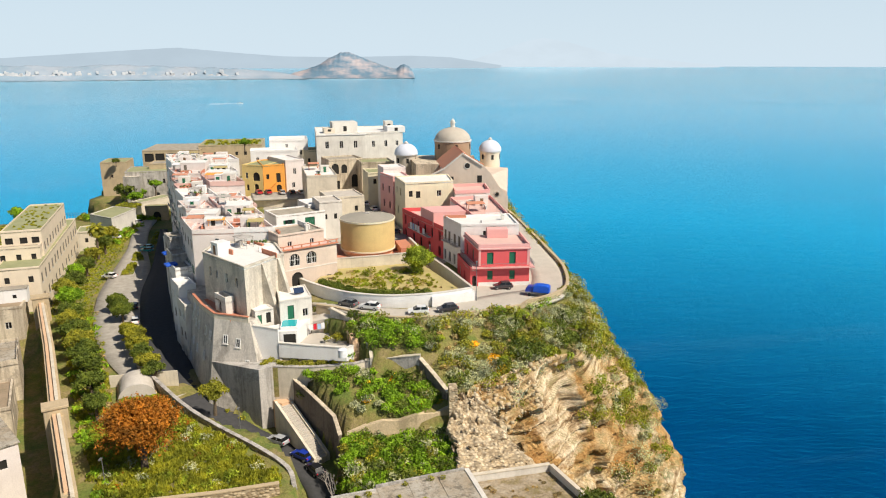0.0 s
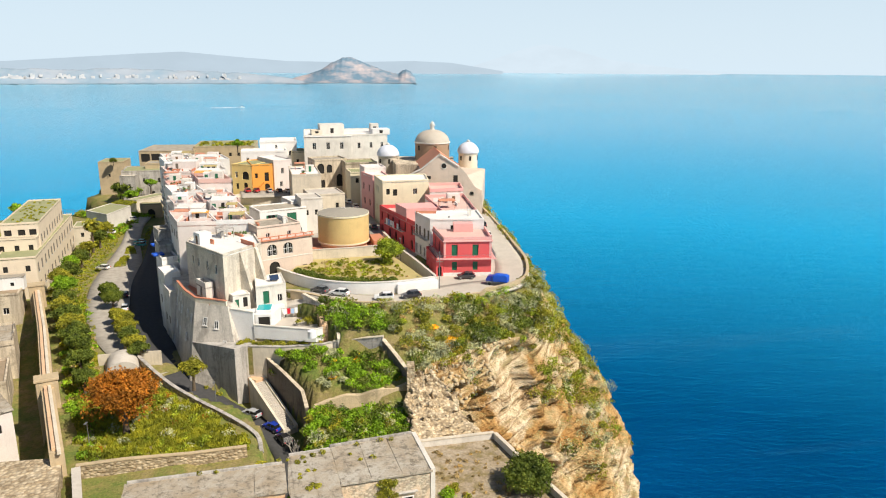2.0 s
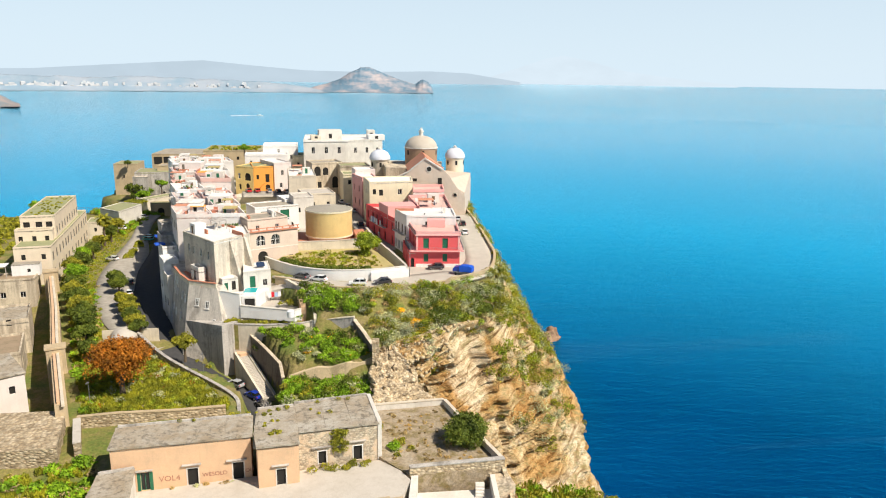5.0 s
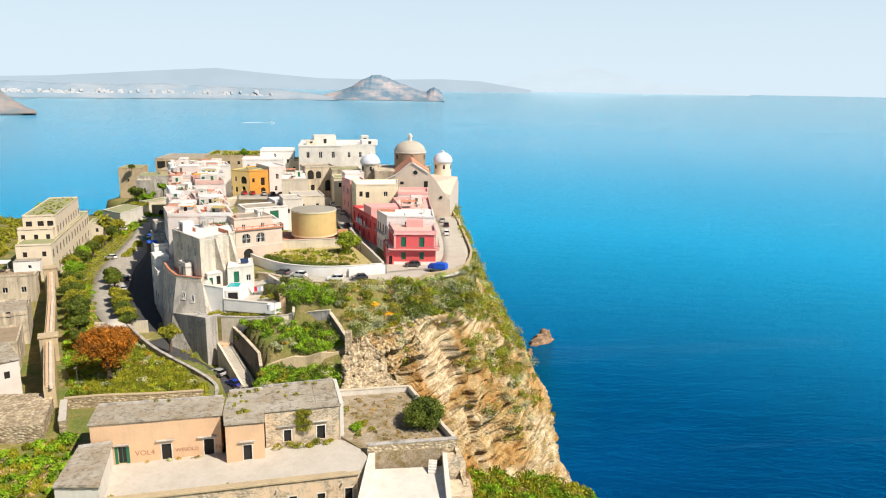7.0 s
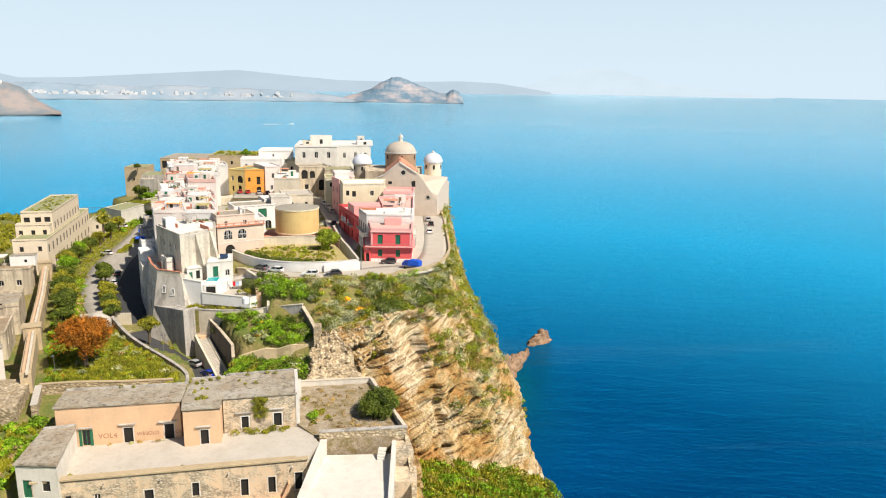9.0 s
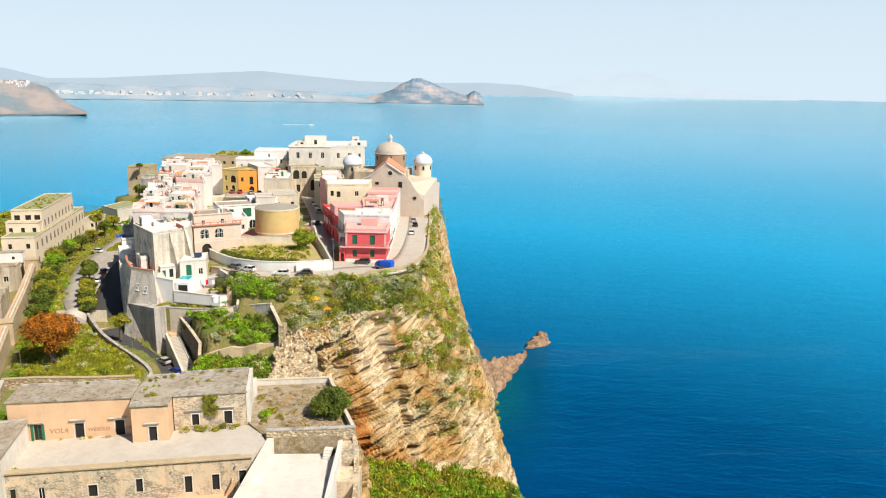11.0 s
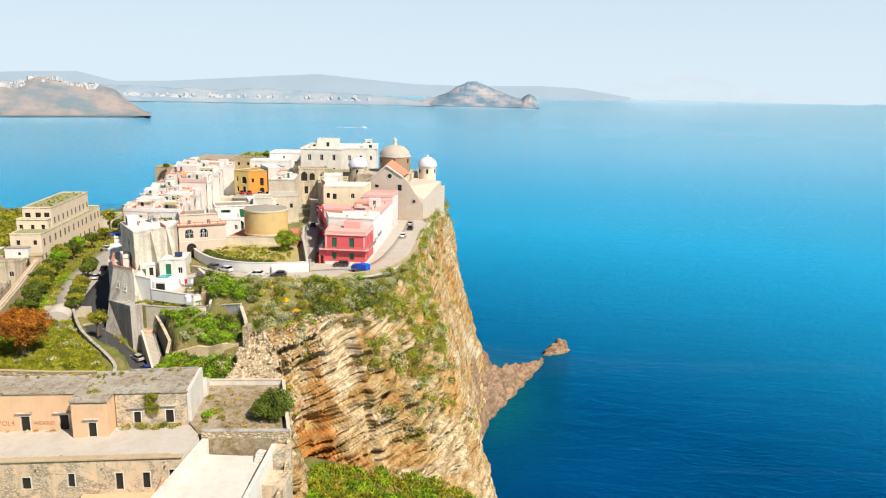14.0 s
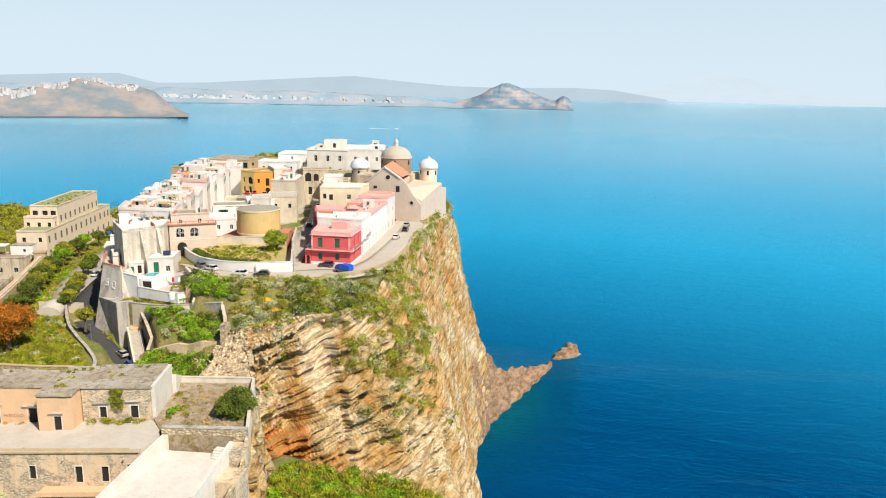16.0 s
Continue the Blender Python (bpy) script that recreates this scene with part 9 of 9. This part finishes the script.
patch_plants("prison_ivy", "green ivy on the ruined prison wing", [(-123, 284.6), (-119, 285.8), (-119.4, 287.4), (-123.4, 286.2)], 80.5, "leafgreen", 1.2, 0.9, 2.0, 160, 0.3, 1083)
patch_plants("block_roof_grass", "grass over the long prison roof", [(-107, 322), (-84, 326.6), (-86, 340), (-110, 336)], 95.6, "grass", 0.14, 0.4, 1.1, 60, 0.35, 1085, 0.3)
patch_plants("roof_moss", "grass growing over the monastery roof", [(-106.2, 168.4), (-99, 171), (-110, 203), (-117.4, 200.6)], 92.0, "grass", 0.22, 0.15, 0.4, 40, 0.2, 1019, 0.3)
patch_plants("barracks_roof_weeds", "weeds rooted along the cracked roof", [(-10.5, 66), (-7.5, 66.6), (-10.5, 76.4), (-12.6, 75)], 81.3, "leafolive", 0.5, 0.2, 0.5, 70, 0.12, 1021)
patch_plants("roof_edge_weeds", "weeds along the far edge of the roof", [(-30.4, 67.6), (-12.8, 73.4), (2.6, 80.6), (2.4, 81.6), (-13.4, 74.6), (-30.6, 68.6)], 81.3, "leafolive", 0.6, 0.2, 0.55, 70, 0.12, 1023)
patch_plants("lower_weeds", "grey weeds at the foot of the lower ruins", [(-27, 49), (-5, 55.6), (-5, 53), (-27, 46)], 68.4, "leafgrey", 0.25, 0.6, 1.2, 120, 0.16, 1025)
patch_plants("terrace_house_plant", "potted shrubs on the house terrace", [(-21, 117.5), (-17.5, 117), (-17.5, 119.5), (-21, 120)], 84.2, "leafolive", 0.6, 0.6, 1.1, 130, 0.18, 1027)
patch_plants("prow_bush", "green bush at the terrace corner", [(-16.8, 114.6), (-14.6, 114.8), (-14.8, 116.8), (-16.8, 116.6)], 82.6, "leafgreen", 1.2, 0.7, 1.1, 150, 0.18, 1029)
patch_plants("landing_bushes", "dark bushes beside the landing", [(-24.4, 110.6), (-19.4, 111.2), (-19.6, 112.3), (-24.2, 112)], 76.8, "leafdark", 1.0, 0.8, 1.4, 160, 0.2, 1031)


# grass islands on the old road
for _q, _sd in (([(-87.5, 186), (-84.6, 187.4), (-87.6, 197.6), (-89.6, 196.4)], 1041), ([(-90.4, 200.4), (-87.2, 201.4), (-91.6, 209.6), (-93.2, 208.8)], 1043)):
    slab("road_island", "low kerbed grass island in the old road", _q, 75, 75.95, "earth", category="island")
    patch_plants("island_grass", "bright grass on the road island", _q, 75.96, "grass", 2.2, 0.2, 0.5, 60, 0.2, _sd, 0.6)


def loose_stones():
    """Broken stones along the rubble face under the slope, too many to count."""
    rs = np.random.RandomState(91)
    T = np.repeat(CLIFF_T[:, None], CLIFF.shape[1], 1)
    Wv = np.repeat(np.linspace(0, 1, CLIFF.shape[1])[None, :], len(CLIFF_T), 0)
    chance = np.exp(-((T - 3.7) / 0.7) ** 2 - ((Wv - 0.08) / 0.09) ** 2) + 0.25 * np.exp(-((T - 5.0) / 0.6) ** 2 - (Wv / 0.05) ** 2)
    p = CLIFF[rs.rand(*chance.shape) < chance * 0.05]
    cube = np.array([(x, y, z) for x in (-1, 1) for y in (-1, 1) for z in (-1, 1)], float)
    quad = np.array([(0, 1, 3, 2), (4, 6, 7, 5), (0, 4, 5, 1), (2, 3, 7, 6), (0, 2, 6, 4), (1, 5, 7, 3)])
    v, f = [], []
    for i, c in enumerate(p):
        s = rs.uniform(0.12, 0.42) * rs.uniform(0.7, 1.2, 3)
        a = rs.uniform(0, 6.28)
        q = (cube * rs.uniform(0.6, 1.05, cube.shape)) * s
        q = np.column_stack([q[:, 0] * math.cos(a) - q[:, 1] * math.sin(a), q[:, 0] * math.sin(a) + q[:, 1] * math.cos(a), q[:, 2]])
        v.append(q + c)
        f.append(quad + 8 * i)
    ob = new("broken_stones", mesh_np("broken_stones", np.concatenate(v), np.concatenate(f), M["tuff"]))
    tagged(ob, "broken tan stones along the rubble face of the cliff", "stones", kind="stuff")


loose_stones()

# ---- cars and boats ----
def paint(name, col):
    m, n, b = material(name)
    b.inputs["Base Color"].default_value = (*col, 1)
    b.inputs["Roughness"].default_value = 0.3
    b.inputs["Coat Weight"].default_value = 0.6
    return m


PAINT = {"white": paint("white_car_paint", (0.75, 0.75, 0.74)), "silver": paint("silver_car_paint", (0.40, 0.41, 0.42)), "grey": paint("grey_car_paint", (0.12, 0.125, 0.13)), "black": paint("black_car_paint", (0.015, 0.015, 0.018)),
         "blue": paint("blue_car_paint", (0.01, 0.04, 0.35)), "teal": paint("teal_car_paint", (0.02, 0.28, 0.33)), "red": paint("red_car_paint", (0.45, 0.01, 0.015)), "maroon": paint("dark_car_paint", (0.05, 0.045, 0.05))}


def section(bm, rows, width):
    """A body lofted across the width: rows of (x, z, half-width share) outline points."""
    left = [bm.verts.new((x, width * s, z)) for x, z, s in rows]
    right = [bm.verts.new((x, -width * s, z)) for x, z, s in rows]
    k = len(rows)
    bm.faces.new(left[::-1])
    bm.faces.new(right)
    for i in range(k):
        bm.faces.new((left[i], left[(i + 1) % k], right[(i + 1) % k], right[i]))
    bmesh.ops.recalc_face_normals(bm, faces=bm.faces)


def car(x, y, z, heading, colour, words=""):
    c = empty("car", (words or colour) + " small hatchback parked by the roadside", "car", "parked cars", at=(x, y, z))
    c.rotation_euler = (0, 0, radians(heading))
    bm = bmesh.new()
    section(bm, [(-1.95, 0.35, 0.94), (1.85, 0.32, 0.94), (1.98, 0.55, 0.88), (1.9, 0.74, 0.88), (0.95, 0.93, 0.96), (-1.75, 0.98, 0.96), (-1.98, 0.8, 0.9)], 0.84)
    bmesh.ops.bevel(bm, geom=list(bm.edges), offset=0.06, segments=2, affect="EDGES")
    body = part("body", bm, PAINT[colour], c)
    bm = bmesh.new()
    section(bm, [(-1.72, 0.95, 0.92), (0.98, 0.92, 0.92), (0.30, 1.36, 0.78), (-1.30, 1.40, 0.78)], 0.82)
    part("glass", bm, M["dark"], body, "dark tinted windows")
    bm = bmesh.new()
    add_box(bm, -1.32, -0.62, 1.385, 0.26, 0.62, 1.46, None, 0.03)
    for s in (-1, 1):
        add_box(bm, -0.42, s * 0.735 - 0.02, 0.95, -0.32, s * 0.735 + 0.02, 1.4)
    part("roof", bm, PAINT[colour], body)
    for wx in (-1.22, 1.22):
        for s in (-1, 1):
            bm = bmesh.new()
            bmesh.ops.create_cone(bm, cap_ends=True, segments=16, radius1=0.31, radius2=0.31, depth=0.2, matrix=pose(wx, s * 0.76, 0.31, 90, 0, 0))
            w = part("wheel", bm, M["tyre"], c)
            bm = bmesh.new()
            bmesh.ops.create_cone(bm, cap_ends=True, segments=12, radius1=0.19, radius2=0.19, depth=0.05, matrix=pose(wx, s * 0.85, 0.31, 90, 0, 0))
            part("rim", bm, M["rim"], w)
    for s in (-1, 1):
        bm = bmesh.new()
        add_box(bm, 1.80, s * 0.58 - 0.16, 0.6, 1.97, s * 0.58 + 0.16, 0.74, None, 0.02)
        part("headlight", bm, M["lamp"], body)
        bm = bmesh.new()
        add_box(bm, -1.99, s * 0.66 - 0.1, 0.66, -1.86, s * 0.66 + 0.1, 0.9, None, 0.02)
        part("tail_light", bm, M["redcloth"], body)
    return c


for _x, _y, _z, _a, _c in ((-17.6, 126.0, 88.02, 148, "grey"), (-13.4, 123.9, 88.12, 162, "white"), (-4.4, 121.6, 88.12, 186, "white"), (0.8, 122.8, 88.12, 198, "maroon"), (11.9, 136.0, 88.2, 185, "maroon"),
                           (-89.5, 184, 75.75, 165, "white"), (-91.6, 214.5, 75.8, 170, "teal"), (-90.2, 211.0, 75.8, 172, "teal"), (-72.6, 159.6, 75.7, 110, "black"), (-68.4, 150, 75.7, 110, "white"), (-109.2, 249.6, 75.9, 165, "white"), (-107.6, 228, 75.8, 172, "white"),
                           (-27.6, 107.6, 70.2, 150, "silver"), (-23.0, 104.2, 69.4, 145, "blue"), (-20.2, 100.6, 69.1, 128, "black"), (18.6, 174, 88.5, 97, "white"), (18.0, 186, 88.6, 97, "black"), (16.4, 193, 88.7, 97, "silver"),
                           (-17.4, 199.5, 89.35, 112, "silver"), (-20.4, 206.5, 89.5, 112, "white"), (-12.2, 180, 89, 108, "maroon"), (-23.4, 213.5, 89.7, 112, "white"), (8.8, 199.6, 88.75, 10, "red"), (-58.9, 226, 90.95, 120, "red"), (-56, 226.4, 90.95, 120, "red"), (-51.6, 226.4, 90.8, 115, "silver"), (-48.5, 227, 90.75, 115, "black"), (-45.6, 227.4, 90.7, 115, "white"), (-29.0, 155.5, 87.2, 30, "white")):
    car(_x, _y, _z, _a, _c)


def truck(x, y, z, heading):
    c = empty("small_truck", "small truck with a bright blue tarpaulin cover", "truck", at=(x, y, z))
    c.rotation_euler = (0, 0, radians(heading))
    bm = bmesh.new()
    section(bm, [(-2.2, 0.9, 1), (0.9, 0.9, 1), (0.9, 2.1, 0.96), (0.2, 2.3, 0.9), (-1.6, 2.3, 0.9), (-2.2, 2.05, 0.96)], 1.0)
    bmesh.ops.bevel(bm, geom=list(bm.edges), offset=0.08, segments=2, affect="EDGES")
    part("cover", bm, M["blue"], c, "bright blue tarpaulin cover")
    bm = bmesh.new()
    add_box(bm, -2.2, -0.9, 0.5, 2.3, 0.9, 0.88, None, 0.05)
    part("chassis", bm, M["metal"], c)
    bm = bmesh.new()
    section(bm, [(0.98, 0.7, 1), (2.35, 0.7, 1), (2.4, 1.2, 0.96), (2.0, 1.9, 0.86), (1.0, 1.95, 0.86)], 0.85)
    cab = part("cab", bm, PAINT["blue"], c)
    bm = bmesh.new()
    section(bm, [(2.30, 1.25, 0.82), (2.42, 1.25, 0.82), (2.1, 1.82, 0.74), (1.98, 1.82, 0.74)], 0.85)
    part("windscreen", bm, M["dark"], cab)
    for wx in (-1.4, 1.6):
        for s in (-1, 1):
            bm = bmesh.new()
            bmesh.ops.create_cone(bm, cap_ends=True, segments=16, radius1=0.34, radius2=0.34, depth=0.24, matrix=pose(wx, s * 0.8, 0.34, 90, 0, 0))
            part("wheel", bm, M["tyre"], c)


truck(18.4, 131.6, 88.16, 162)


def boat(x, y, heading, size):
    b = empty("boat", "small white motor boat out on the bay", "boat", "boats on the bay", at=(x, y, 0.0))
    b.rotation_euler = (0, 0, radians(heading))
    bm = bmesh.new()
    rows = [(-1.0, 0.36), (-0.3, 0.42), (0.4, 0.32), (0.8, 0.16), (1.0, 0.01)]
    lo = [bm.verts.new((u * size, w * size * 0.7 * s, -0.1)) for s in (1, -1) for u, w in rows]
    hi = [bm.verts.new((u * size, w * size * s, 0.22 * size)) for s in (1, -1) for u, w in rows]
    k = len(rows)
    order = list(range(k)) + list(range(2 * k - 1, k - 1, -1))
    bm.faces.new([hi[i] for i in order])
    for a, c in zip(order, order[1:] + order[:1]):
        bm.faces.new((lo[a], lo[c], hi[c], hi[a]))
    bmesh.ops.recalc_face_normals(bm, faces=bm.faces)
    part("hull", bm, M["frame"], b)
    bm = bmesh.new()
    add_box(bm, -0.4 * size, -0.2 * size, 0.22 * size, 0.2 * size, 0.2 * size, 0.45 * size, None, 0.02 * size)
    part("cabin", bm, M["frame"], b)


boat(-652, 2345, 20, 9.0)
bm = bmesh.new()
_wv = [bm.verts.new(v) for v in ((-656, 2344, 0.2), (-690, 2322, 0.2), (-742, 2306, 0.2), (-738, 2328, 0.2), (-690, 2340, 0.2))]
bm.faces.new(_wv)
bmesh.ops.recalc_face_normals(bm, faces=bm.faces)
tagged(part("wake", bm, M["cloth"]), "white foam wake behind the boat", "wake", kind="structure")
